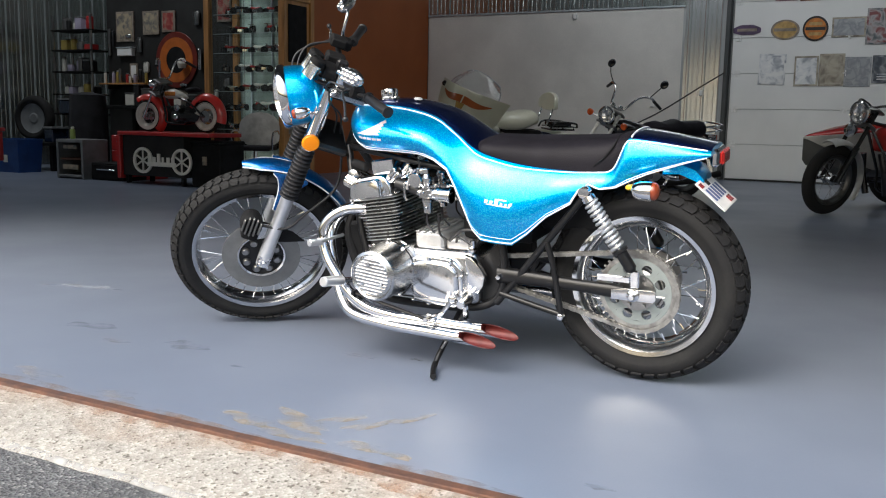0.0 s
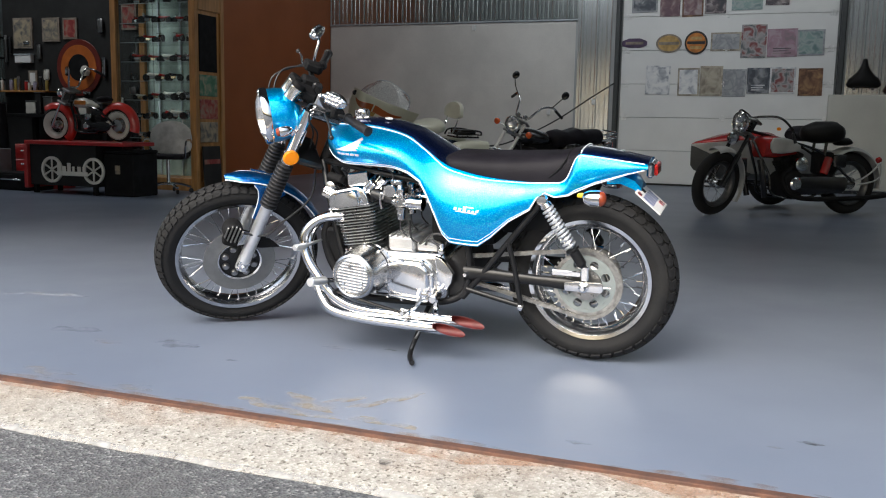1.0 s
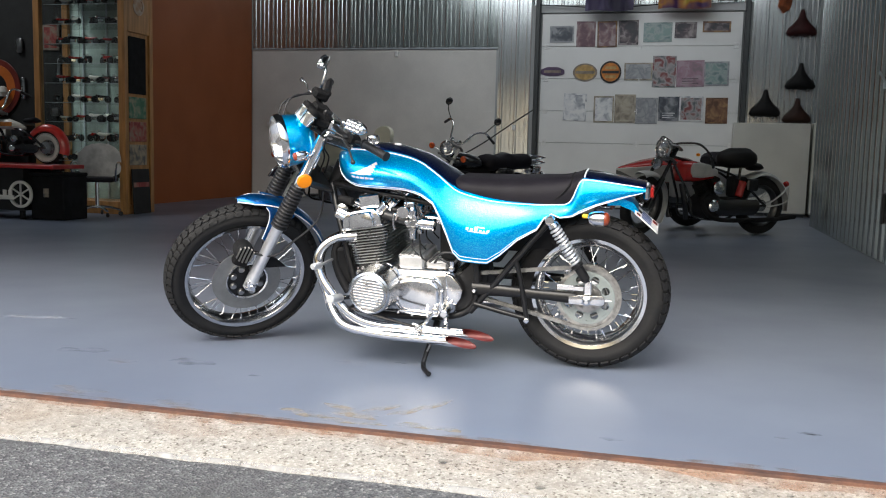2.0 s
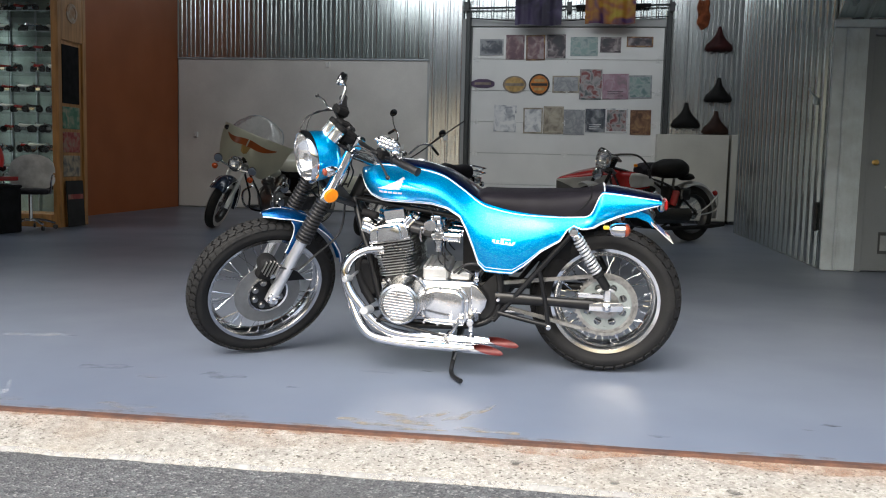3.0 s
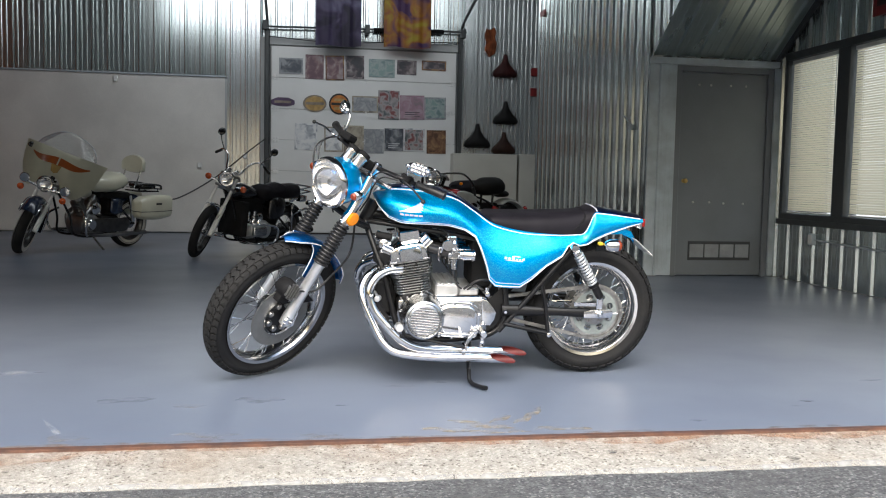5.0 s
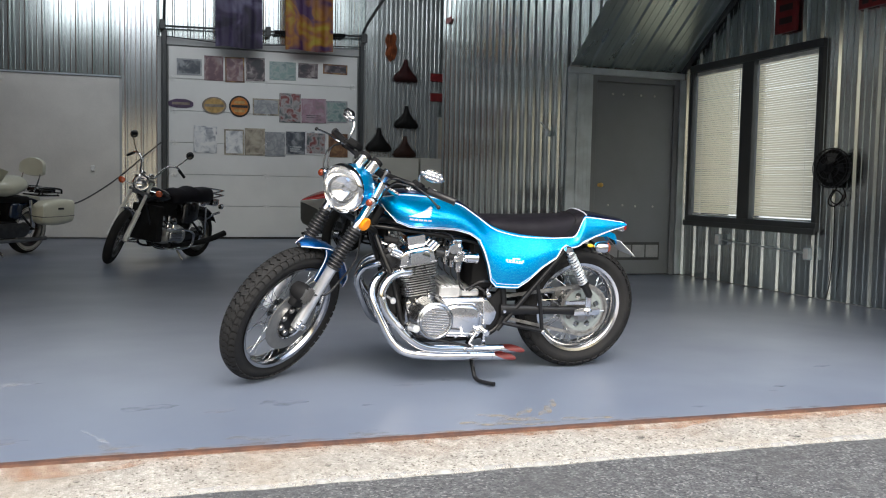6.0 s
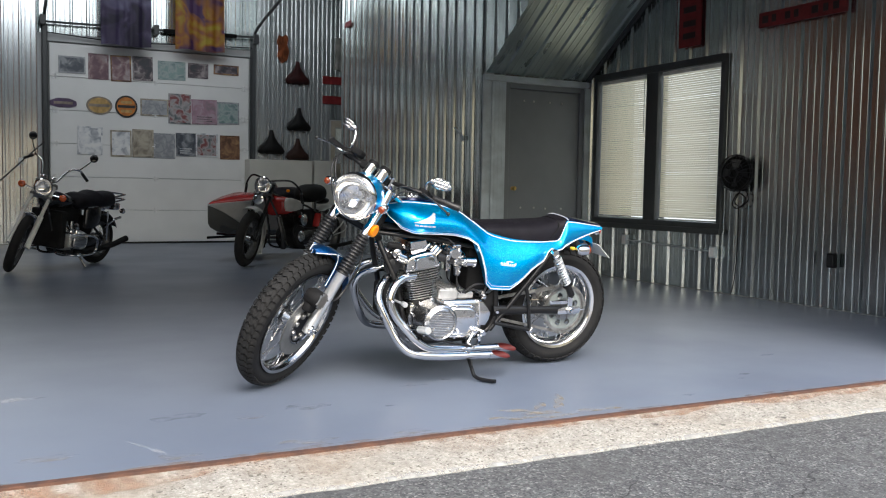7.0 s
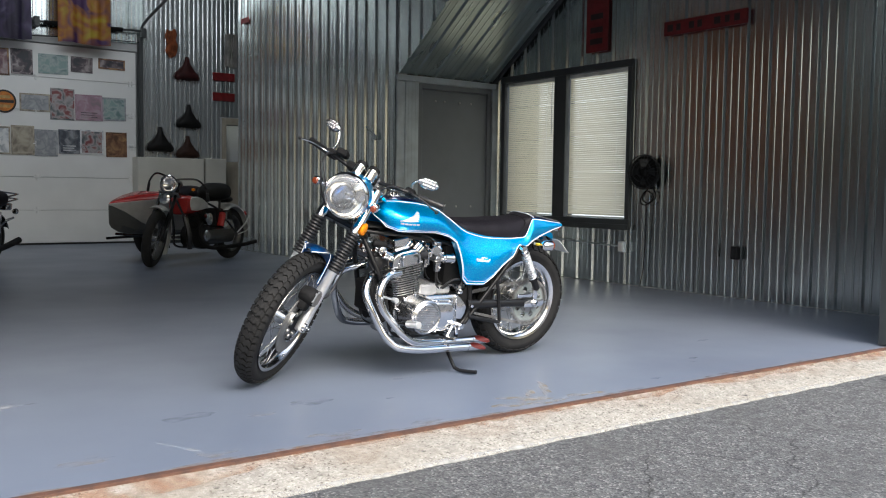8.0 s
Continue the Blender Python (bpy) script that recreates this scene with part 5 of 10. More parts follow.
for k in range(11):
    z = -0.060 + 0.012 * k
    hx = math.sqrt(max(0, 0.066 ** 2 - z * z))
    bm = bmesh.new()
    box(bm, (-hx, -0.2665, z - 0.0032), (hx, -0.2605, z + 0.0032), 0.0012, Matrix.Translation((AX, AY, AZ)) @ Matrix.Rotation(radians(6), 4, "Y"))
    part("rib", bm, M["alu"], alt)
for a in (100, 215, 325):
    bm = bmesh.new()
    disc(bm, [(0, -0.272), (0.005, -0.272), (0.0075, -0.268), (0.0075, -0.258)], 10, Matrix.Translation((AX + 0.046 * math.cos(radians(a)), AY, AZ + 0.046 * math.sin(radians(a)))))
    part("screw", bm, M["chrome"], alt)
for k in range(9):
    a = 2 * math.pi * k / 9 + 0.2
    bm = bmesh.new()
    disc(bm, [(0, -0.205), (0.006, -0.205), (0.008, -0.200), (0.008, -0.17)], 8, Matrix.Translation((AX + 0.098 * math.cos(a), 0, AZ + 0.098 * math.sin(a))))
    part("screw", bm, M["chrome"], alt)


gear_out = rounded([(-1.552, 0.395), (-1.50, 0.412), (-1.385, 0.405), (-1.350, 0.372), (-1.346, 0.29), (-1.365, 0.232), (-1.54, 0.242), (-1.565, 0.30)], 0.035)
bm = plate(bmesh.new(), gear_out, -0.162, -0.188, 0.006)
gear = part("gear_cover", bm, M["alu_bright"], engine, "polished gear cover", 60)
shade_x, shade_z = -1.452, 0.322
part("gasket", plate(bmesh.new(), [(shade_x + (x - shade_x) * 1.035, shade_z + (z - shade_z) * 1.045) for x, z in gear_out], -0.150, -0.1615), M["matte_black"], gear)
cx = sum(x for x, z in gear_out) / len(gear_out)
cz = sum(z for x, z in gear_out) / len(gear_out)
inner = [(cx + (x - cx) * 0.86, cz + (z - cz) * 0.84) for x, z in gear_out]
part("gear_cover_face", plate(bmesh.new(), inner, -0.186, -0.204, 0.012), M["alu_bright"], gear, "", 70)
lip = rounded([(-1.535, 0.262), (-1.36, 0.254), (-1.37, 0.238), (-1.53, 0.246)], 0.008, 3)
part("gear_cover_lip", plate(bmesh.new(), lip, -0.186, -0.204, 0.002), M["alu_bright"], gear)
for x, z in ((-1.545, 0.385), (-1.47, 0.400), (-1.385, 0.395), (-1.352, 0.345), (-1.352, 0.275), (-1.41, 0.236), (-1.48, 0.239), (-1.54, 0.246), (-1.562, 0.31)):
    bm = bmesh.new()
    disc(bm, [(0, -0.199), (0.005, -0.199), (0.0072, -0.195), (0.0072, -0.18)], 8, Matrix.Translation((x, 0, z)))
    part("screw", bm, M["chrome"], gear)
for x, z in ((-1.44, 0.375), (-1.40, 0.350), (-1.52, 0.350)):
    bm = bmesh.new()
    disc(bm, [(0, -0.205), (0.006, -0.205), (0.008, -0.201), (0.008, -0.195)], 8, Matrix.Translation((x, 0, z)))
    part("screw", bm, M["steel"], gear)
end_out = [(-1.342, 0.420), (-1.315, 0.412), (-1.285, 0.380), (-1.268, 0.352), (-1.275, 0.318), (-1.295, 0.288), (-1.335, 0.292)]
part("end_cap", plate(bmesh.new(), end_out, -0.150, -0.176, 0.006), M["alu_bright"], engine, "faceted aluminium end cap")
# right side clutch cover
bm = bmesh.new()
disc(bm, [(0.10, 0.15), (0.10, 0.19), (0.09, 0.205), (0, 0.21)], 40, Matrix.Translation((-1.45, 0, 0.33)))
part("clutch_cover", bm, M["alu"], engine)
# starter housing behind the barrels
bm = bmesh.new()
box(bm, (-1.555, -0.135, 0.405), (-1.445, 0.10, 0.478), 0.008)
for k in range(4):
    box(bm, (-1.55 + 0.026 * k, -0.137, 0.478), (-1.538 + 0.026 * k, 0.09, 0.483), 0.001)
part("starter_housing", bm, M["satin"], engine)
bm = bmesh.new()
box(bm, (-1.440, -0.12, 0.40), (-1.345, 0.10, 0.455), 0.008)
part("upper_case", bm, M["satin"], engine)

# carburettors in a row, each with a chrome intake
for y in (-0.165, -0.055, 0.055, 0.165):
    bm = bmesh.new()
    m = Matrix.Translation((-1.480, y, 0.625))
    box(bm, (-0.028, -0.017, -0.016), (0.028, 0.017, 0.018), 0.005, m)
    carb = part("carburettor", bm, M["alu"], bike, "cast aluminium carburettor with chrome intake")
    bm = bmesh.new()
    lathe(bm, [(0.018, 0.017), (0.018, 0.044), (0.021, 0.046), (0.021, 0.054), (0.014, 0.060), (0.009, 0.074), (0, 0.075)], 16, m)
    part("slide_cover", bm, M["alu"], carb)
    bm = bmesh.new()
    lathe(bm, [(0.007, -0.072), (0.016, -0.066), (0.018, -0.030), (0.022, -0.027), (0.022, -0.021), (0.015, -0.0165)], 16, m)
    part("float_bowl", bm, M["alu"], carb)
    part("bracket", block((-0.034, -0.022, 0.022), (-0.0185, 0.010, 0.036), 0.003, m), M["steel"], carb)
    for dx, dz, r in ((0.016, 0.030, 0.006), (0.022, -0.004, 0.007), (-0.022, 0.004, 0.008), (0.004, -0.048, 0.006), (-0.006, 0.006, 0.005)):
        bm = bmesh.new()
        lathe(bm, [(r * 0.7, -0.026), (r, -0.024), (r, 0.0)], 8, m @ Matrix.Translation((dx, 0, dz)) @ LAT)
        part("screw", bm, M["chrome"], carb)
    bm = bmesh.new()
    rod(bm, (-1.60, y, 0.655), (-1.505, y, 0.632), 0.019, seg=14)
    part("intake_boot", bm, M["black"], carb)
    bm = bmesh.new()
    lathe(bm, [(0.020, 0.0), (0.021, 0.012), (0.026, 0.014), (0.026, 0.022), (0.024, 0.024), (0.024, 0.058), (0.0275, 0.062), (0.0275, 0.068), (0.022, 0.068), (0.020, 0.03), (0.0, 0.028)], 20,
          Matrix.Translation((-1.453, y, 0.625)) @ basis((1, 0, -0.05)))
    part("intake", bm, M["chrome"], carb)
bm = bmesh.new()
rod(bm, (-1.50, -0.19, 0.700), (-1.50, 0.19, 0.700), 0.006, seg=8)
tube(bm, [(-1.535, -0.185, 0.655), (-1.552, -0.188, 0.66), (-1.555, -0.188, 0.62), (-1.550, -0.188, 0.60)], 0.005, 8)
for y in (-0.165, -0.055, 0.055, 0.165):
    box(bm, (-1.515, y - 0.012, 0.690), (-1.470, y + 0.012, 0.712), 0.004)
part("throttle_linkage", bm, M["alu"], bike)

# cables and hoses round the engine
for pts, r in (([(-1.46, -0.13, 0.545), (-1.455, -0.135, 0.48), (-1.43, -0.13, 0.455)], 0.004), ([(-1.42, -0.13, 0.455), (-1.36, -0.15, 0.50), (-1.30, -0.14, 0.50)], 0.006),
               ([(-1.40, -0.12, 0.45), (-1.37, -0.15, 0.475), (-1.33, -0.15, 0.455)], 0.005), ([(-1.33, -0.15, 0.44), (-1.30, -0.15, 0.47), (-1.28, -0.14, 0.52)], 0.006)):
    bm = bmesh.new()
    tube(bm, pts, r, 8)
    part("hose", bm, M["black"], bike)
bm = bmesh.new()
rod(bm, (-1.315, -0.16, 0.43), (-1.315, -0.16, 0.47), 0.009, seg=10)
disc(bm, [(0.008, -0.18), (0.012, -0.178), (0.012, -0.16)], 8, Matrix.Translation((-1.315, 0, 0.44)))
part("oil_union", bm, M["chrome"], bike)
# horn and coil near the steering head
bm = bmesh.new()
lathe(bm, [(0.0, 0), (0.020, 0), (0.023, 0.004), (0.023, 0.020), (0.010, 0.026)], 18, Matrix.Translation((-1.80, -0.115, 0.665)) @ basis((0, -1, 0)))
part("ignition_switch", bm, M["alu"], bike)
for z in (0.70, 0.64):
    bm = bmesh.new()
    rod(bm, (-1.83, -0.08, z), (-1.76, -0.10, z - 0.01), 0.018, seg=12, bevel=0.004)
    part("ignition_coil", bm, M["matte_black"], bike)

# exhaust: two pipes on each side
def pipe(outer, side):
    y = side
    if outer:
        # from the outer cylinder, swept back into the upper run
        pts = [(-1.720, y * 0.180, 0.562), (-1.795, y * 0.205, 0.556), (-1.848, y * 0.232, 0.524), (-1.871, y * 0.248, 0.465), (-1.850, y * 0.262, 0.396), (-1.800, y * 0.276, 0.332),
               (-1.748, y * 0.284, 0.276), (-1.690, y * 0.282, 0.234), (-1.62, y * 0.270, 0.211), (-1.50, y * 0.250, 0.195), (-1.36, y * 0.238, 0.189), (-1.250, y * 0.239, 0.187)]
        r, tip = 0.0198, Vector((-1.250, y * 0.239, 0.187))
        d = Vector((1, 0.01 * y, -0.02)).normalized()
    else:
        # from the inner cylinder, crossing before it into the lower run
        pts = [(-1.720, y * 0.070, 0.557), (-1.80, y * 0.080, 0.548), (-1.868, y * 0.130, 0.517), (-1.896, y * 0.160, 0.458), (-1.880, y * 0.192, 0.390), (-1.836, y * 0.226, 0.292),
               (-1.795, y * 0.256, 0.230), (-1.738, y * 0.277, 0.195), (-1.60, y * 0.282, 0.176), (-1.42, y * 0.283, 0.170), (-1.312, y * 0.285, 0.167)]
        r, tip = 0.0198, Vector((-1.312, y * 0.285, 0.167))
        d = Vector((1, 0.01 * y, -0.03)).normalized()
    bm = bmesh.new()
    tube(bm, pts, r, 18, 8)
    p = part("exhaust_pipe", bm, M["chrome"], bike, "long chrome exhaust pipe with a red slash-cut end", 60)
    # slash-cut end: an open sleeve whose upper lip reaches further back below than above
    m = Matrix.Translation(tip) @ basis(d)
    bm = bmesh.new()
    n, ri = 28, r + 0.0015
    q = m.to_3x3().inverted()
    out_, in_, base, floor_ = [], [], [], []
    for k in range(n):
        a = 2 * math.pi * k / n
        v = Vector((math.cos(a), math.sin(a), 0))
        up_ = (m.to_3x3() @ v).z + 0.75 * (m.to_3x3() @ v).y * side
        cut = 0.060 - 0.052 * up_
        base.append(bm.verts.new(m @ (v * ri + Vector((0, 0, -0.012)))))
        out_.append(bm.verts.new(m @ (v * ri + Vector((0, 0, cut)))))
        in_.append(bm.verts.new(m @ (v * (ri - 0.002) + Vector((0, 0, cut - 0.001)))))
        floor_.append(bm.verts.new(m @ (v * (ri - 0.002) + Vector((0, 0, 0.002)))))
    for a_, b_, mi in ((base, out_, 0), (out_, in_, 1), (in_, floor_, 1)):
        for k in range(n):
            j = (k + 1) % n
            bm.faces.new((a_[k], a_[j], b_[j], b_[k])).material_index = mi
    bm.faces.new(floor_).material_index = 1
    bmesh.ops.recalc_face_normals(bm, faces=bm.faces)
    part("slash_tip", bm, [M["chrome"], M["red_tip"]], p, "red-lined slash-cut tip", 30)
    bm = bmesh.new()
    lathe(bm, [(0.022, 0), (0.029, 0.002), (0.029, 0.010), (0.023, 0.014)], 18, Matrix.Translation(Vector(pts[0]) + Vector((-0.040, 0, 0))) @ basis((-1, 0, 0)))
    part("clamp", bm, M["alu"], p)


for s in (-1, 1):
    pipe(True, s)
    pipe(False, s)

# regulator box, horn and cables that fill the gap before the engine and above the carburettors
part("regulator", block((-1.835, -0.135, 0.335), (-1.750, 0.06, 0.495), 0.012), M["matte_black"], bike)
bm = bmesh.new()
lathe(bm, [(0.0, 0), (0.030, 0), (0.042, 0.006), (0.044, 0.014), (0.036, 0.020), (0.012, 0.024)], 22, Matrix.Translation((-1.80, -0.085, 0.60)) @ basis((-0.5, -1, 0)))
part("horn", bm, M["black"], bike)
for y in (-0.165, -0.055, 0.055, 0.165):
    bm = bmesh.new()
    tube(bm, [(-1.500, y - 0.012, 0.706), (-1.530, y * 0.8, 0.735), (-1.62, y * 0.5, 0.745), (-1.74, y * 0.3, 0.75)], 0.0035, 6)
    part("throttle_cable", bm, M["black"], bike)
    bm = bmesh.new()
    tube(bm, [(-1.482, y - 0.006, 0.555), (-1.478, y - 0.010, 0.52), (-1.452, y - 0.010, 0.49)], 0.0035, 6)
    part("drain_hose", bm, M["black"], bike)
bm = bmesh.new()
disc(bm, [(0.010, -0.194), (0.024, -0.193), (0.026, -0.188), (0.024, -0.183), (0.010, -0.182)], 20, Matrix.Translation((-1.512, 0, 0.672)))
rod(bm, (-1.512, -0.188, 0.672), (-1.478, -0.190, 0.650), 0.004, seg=8)
rod(bm, (-1.530, -0.189, 0.690), (-1.545, -0.189, 0.640), 0.005, seg=8)
part("throttle_wheel", bm, M["alu_bright"], bike)

# foot controls, pegs and side stand
bm = bmesh.new()
rod(bm, (-1.725, -0.15, 0.290), (-1.745, -0.335, 0.336), 0.010, seg=10)
peg = part("foot_peg", bm, M["chrome"], bike, "round silver foot peg")
bm = bmesh.new()
rod(bm, (-1.745, -0.330, 0.335), (-1.750, -0.432, 0.357), 0.0175, seg=18, bevel=0.003)
part("peg_sleeve", bm, M["fork"], peg)
bm = bmesh.new()
rod(bm, (-1.838, -0.17, 0.452), (-1.836, -0.315, 0.462), 0.006, seg=10)
rod(bm, (-1.833, -0.312, 0.4615), (-1.846, -0.366, 0.469), 0.013, seg=16, bevel=0.003)
part("highway_peg", bm, M["fork"], bike, "small silver forward peg")
bm = bmesh.new()
rod(bm, (-1.335, -0.16, 0.265), (-1.335, -0.235, 0.262), 0.017, seg=16, bevel=0.004)
box(bm, (-1.345, -0.20, 0.195), (-1.325, -0.185, 0.265), 0.004)
part("passenger_peg", bm, M["chrome"], bike)
bm = bmesh.new()
disc(bm, [(0.007, -0.225), (0.013, -0.222), (0.013, -0.205), (0.007, -0.20)], 14, Matrix.Translation((-1.375, 0, 0.272)))
rod(bm, (-1.375, -0.213, 0.272), (-1.425, -0.225, 0.200), 0.008, 0.010, seg=10)
rod(bm, (-1.470, -0.225, 0.206), (-1.415, -0.227, 0.198), 0.006, seg=8)
rod(bm, (-1.425, -0.205, 0.210), (-1.430, -0.312, 0.222), 0.008, seg=10)
part("gear_lever", bm, M["alu_bright"], bike, "bright gear change lever")
bm = bmesh.new()
tube(bm, [(-1.435, -0.300, 0.222), (-1.56, -0.303, 0.250), (-1.712, -0.306, 0.286)], 0.0065, 8)
rod(bm, (-1.712, -0.320, 0.286), (-1.712, -0.20, 0.286), 0.008, seg=10)
part("shift_rod", bm, M["frame_black"], bike)
bm = bmesh.new()
tube(bm, [(-1.39, -0.13, 0.20), (-1.398, -0.21, 0.135), (-1.405, -0.28, 0.080), (-1.405, -0.30, 0.064)], 0.011, 10, 6, r2=0.009)
stand = part("side_stand", bm, M["frame_black"], bike, "black folded-out side stand")
bm = bmesh.new()
tube(bm, [(-1.405, -0.298, 0.066), (-1.395, -0.330, 0.060), (-1.372, -0.375, 0.064), (-1.350, -0.415, 0.071)], 0.010, 10, 6)
part("foot", bm, M["frame_black"], stand)
bm = bmesh.new()
tube(bm, [(-1.375, -0.13, 0.20), (-1.385, -0.20, 0.15), (-1.40, -0.26, 0.105)], 0.005, 8)
part("stand_spring", bm, M["steel"], stand)

# front end, turned to full left lock
M["disc_steel"] = material("ground_disc_steel", (0.24, 0.24, 0.235), 0.45, 0.7, 0.08, 15)
M["bowl"] = material("bright_reflector_bowl", (0.90, 0.90, 0.90), 0.08, 1.0, 0.04, 20, 0.06, 30)
M["gauge"] = material("satin_gauge_case", (0.82, 0.80, 0.75), 0.22, 1.0, 0.04, 20)
LAMP = 1.20
RAKE, STEER = 29.5, 42.0
HEAD = Vector((-1.905, 0, 0.86))
FM = Matrix.Translation(HEAD) @ Matrix.Rotation(radians(RAKE), 4, "Y") @ Matrix.Rotation(radians(STEER), 4, "Z")
FX, FA = -0.115, -0.636
WX, WA = -0.122, -0.643
FS = FM @ Matrix.Rotation(radians(-6), 4, "Z")
front = make_wheel(bike, FM @ Matrix.Translation((WX, 0, WA)), 0.349, 0.262, 0.100, 36, 0.055, 0.050, M["rim_front"], 58, "front_wheel", None, True, 0.45)
bm = bmesh.new()
disc(bm, [(0.090, -0.064), (0.152, -0.064), (0.152, -0.058), (0.090, -0.058), (0.090, -0.064)], 60, None, False)
bmesh.ops.recalc_face_normals(bm, faces=bm.faces)
part("brake_disc", bm, M["disc_steel"], front, "steel front brake disc")
bm = bmesh.new()
disc(bm, [(0.086, -0.068), (0.093, -0.072), (0.093, -0.056), (0.086, -0.056), (0.086, -0.068)], 48, None, False)
bmesh.ops.recalc_face_normals(bm, faces=bm.faces)
part("disc_ring", bm, M["chrome"], front)
bm = bmesh.new()
disc(bm, [(0.0, -0.060), (0.086, -0.058), (0.086, -0.052), (0.0, -0.05)], 40)
part("disc_carrier", bm, M["frame_black"], front)
for k in range(8):
    a = 2 * math.pi * k / 8
    bm = bmesh.new()
    disc(bm, [(0, -0.074), (0.012, -0.073), (0.016, -0.066), (0.016, -0.058)], 10, Matrix.Translation((0.064 * math.sin(a), 0, 0.064 * math.cos(a))))
    part("carrier_bolt", bm, M["steel"], front)
for s in (-1, 1):
    y = s * 0.098
    bm = bmesh.new()
    lathe(bm, [(0.018, -0.665), (0.026, -0.660), (0.028, -0.61), (0.0255, -0.55), (0.0255, -0.345), (0.029, -0.338), (0.029, -0.328)], 24, Matrix.Translation((FX, y, 0)))
    low = part("fork_lower", bm, M["fork"], bike, "silver lower fork leg", 35, FM)
    bm = bmesh.new()
    disc(bm, [(0.0, -0.016), (0.012, -0.016), (0.022, -0.010), (0.026, 0), (0.022, 0.010), (0.0, 0.016)], 18, Matrix.Translation((FX, y + s * 0.012, FA)))
    rod(bm, (FX, y, FA), (FX, y + s * 0.045, FA), 0.010, seg=12)
    for dx, dz in ((-0.018, 0.018), (0.018, 0.018), (-0.018, -0.018), (0.018, -0.018)):
        rod(bm, (FX + dx, y + s * 0.006, FA + dz), (FX + dx, y + s * 0.026, FA + dz), 0.005, seg=8)
    part("axle_clamp", bm, M["alu_bright"], low)
    bm = bmesh.new()
    prof = [(0.020, -0.342)]
    for k in range(13):
        z = -0.338 + 0.0163 * k
        g = 1 - k / 13
        prof += [(0.0230 + 0.003 * g, z), (0.0320 + 0.004 * g, z + 0.004), (0.0330 + 0.004 * g, z + 0.007), (0.0320 + 0.004 * g, z + 0.010), (0.0230 + 0.003 * g, z + 0.0145)]
    prof += [(0.020, -0.124)]
    lathe(bm, prof, 24, Matrix.Translation((FX, y, 0)))
    part("fork_boot", bm, M["black"], bike, "ribbed black rubber fork boot", 30, FM)
    bm = bmesh.new()
    lathe(bm, [(0.022, -0.128), (0.027, -0.124), (0.027, -0.078), (0.023, -0.072), (0.0225, 0.118), (0.012, 0.124)], 20, Matrix.Translation((FX, y, 0)))
    upper = part("fork_upper", bm, M["chrome"], bike, "chrome upper fork tube", 35, FM)
    if s < 0:
        bm = bmesh.new()
        lathe(bm, [(0.030, 0), (0.032, 0.003), (0.032, 0.010), (0.027, 0.015), (0, 0.017)], 28, Matrix.Translation((FX - 0.002, y + s * 0.027, -0.085)) @ basis((0, s, 0)))
        part("reflector", bm, M["amber"], upper, "round amber side reflector")
    # headlamp bracket with its turn signal
    bm = bmesh.new()
    rows = []
    for x, z, h, w in ((-0.080, 0.000, 0.040, 0.010), (-0.105, 0.012, 0.036, 0.009), (-0.135, 0.020, 0.024, 0.008), (-0.170, 0.022, 0.017, 0.007), (-0.205, 0.020, 0.014, 0.006)):
        rows.append([Vector((x, s * 0.112 + w * math.cos(a), z + h * math.sin(a))) for a in [2 * math.pi * k / 12 for k in range(12)]])
    loft(bm, rows)
    bmesh.ops.recalc_face_normals(bm, faces=bm.faces)
    part("headlamp_ear", bm, M["chrome"], bike, "chrome headlamp bracket", 60, FS)
    ms_ = Matrix.Translation((-0.180, s * 0.168, 0.020)) @ basis((-0.86, s * 0.12, -0.49))
    bm = bmesh.new()
    lathe(bm, [(0.0, -0.040), (0.008, -0.038), (0.016, -0.030), (0.021, -0.016), (0.0225, 0.002), (0.0215, 0.010), (0.017, 0.014)], 20, ms_)
    sg = part("turn_signal", bm, M["chrome"], bike, "chrome bullet turn signal with a smoked amber lens", 50, FS)
    bm = bmesh.new()
    lathe(bm, [(0.0165, 0.0145), (0.0165, 0.020), (0.012, 0.025), (0, 0.027)], 18, ms_)
    part("lens", bm, M["amber_dark"], sg)
    bm = bmesh.new()
    rod(bm, (-0.130, s * 0.114, 0.016), (-0.170, s * 0.160, 0.022), 0.007, seg=10)
    part("stalk", bm, M["chrome"], sg)
# caliper on the left leg
bm = bmesh.new()
disc(bm, [(0.0, -0.124), (0.036, -0.124), (0.041, -0.118), (0.043, -0.100), (0.043, -0.072), (0.036, -0.046)], 28, Matrix.Translation((FX - 0.094, 0, -0.494)))
box(bm, (FX - 0.118, -0.104, -0.570), (FX - 0.050, -0.050, -0.500), 0.016, None, 2)
cal = part("brake_caliper", bm, M["matte_black"], bike, "black brake caliper", 35, FM)
for k in range(5):
    h = (0.026, 0.037, 0.041, 0.037, 0.026)[k]
    part("caliper_fin", block((FX - 0.128 + 0.0155 * k, -0.133, -0.492 - h), (FX - 0.1215 + 0.0155 * k, -0.118, -0.492 + h), 0.003), M["steel"], cal)
bm = bmesh.new()
plate(bm, [(FX - 0.05, FA + 0.145), (FX + 0.03, FA + 0.140), (FX + 0.075, FA + 0.135), (FX + 0.132, FA + 0.108), (FX + 0.06, FA + 0.082), (FX - 0.02, FA + 0.065), (FX - 0.06, FA + 0.09)], -0.070, -0.062, 0.002)
part("caliper_arm", bm, M["matte_black"], cal, "pointed black caliper arm")
bm = bmesh.new()
plate(bm, [(FX - 0.10, -0.50), (FX + 0.02, -0.485), (FX + 0.02, -0.520), (FX - 0.02, -0.545), (FX - 0.05, -0.56), (FX - 0.10, -0.56)], -0.090, -0.074, 0.002)
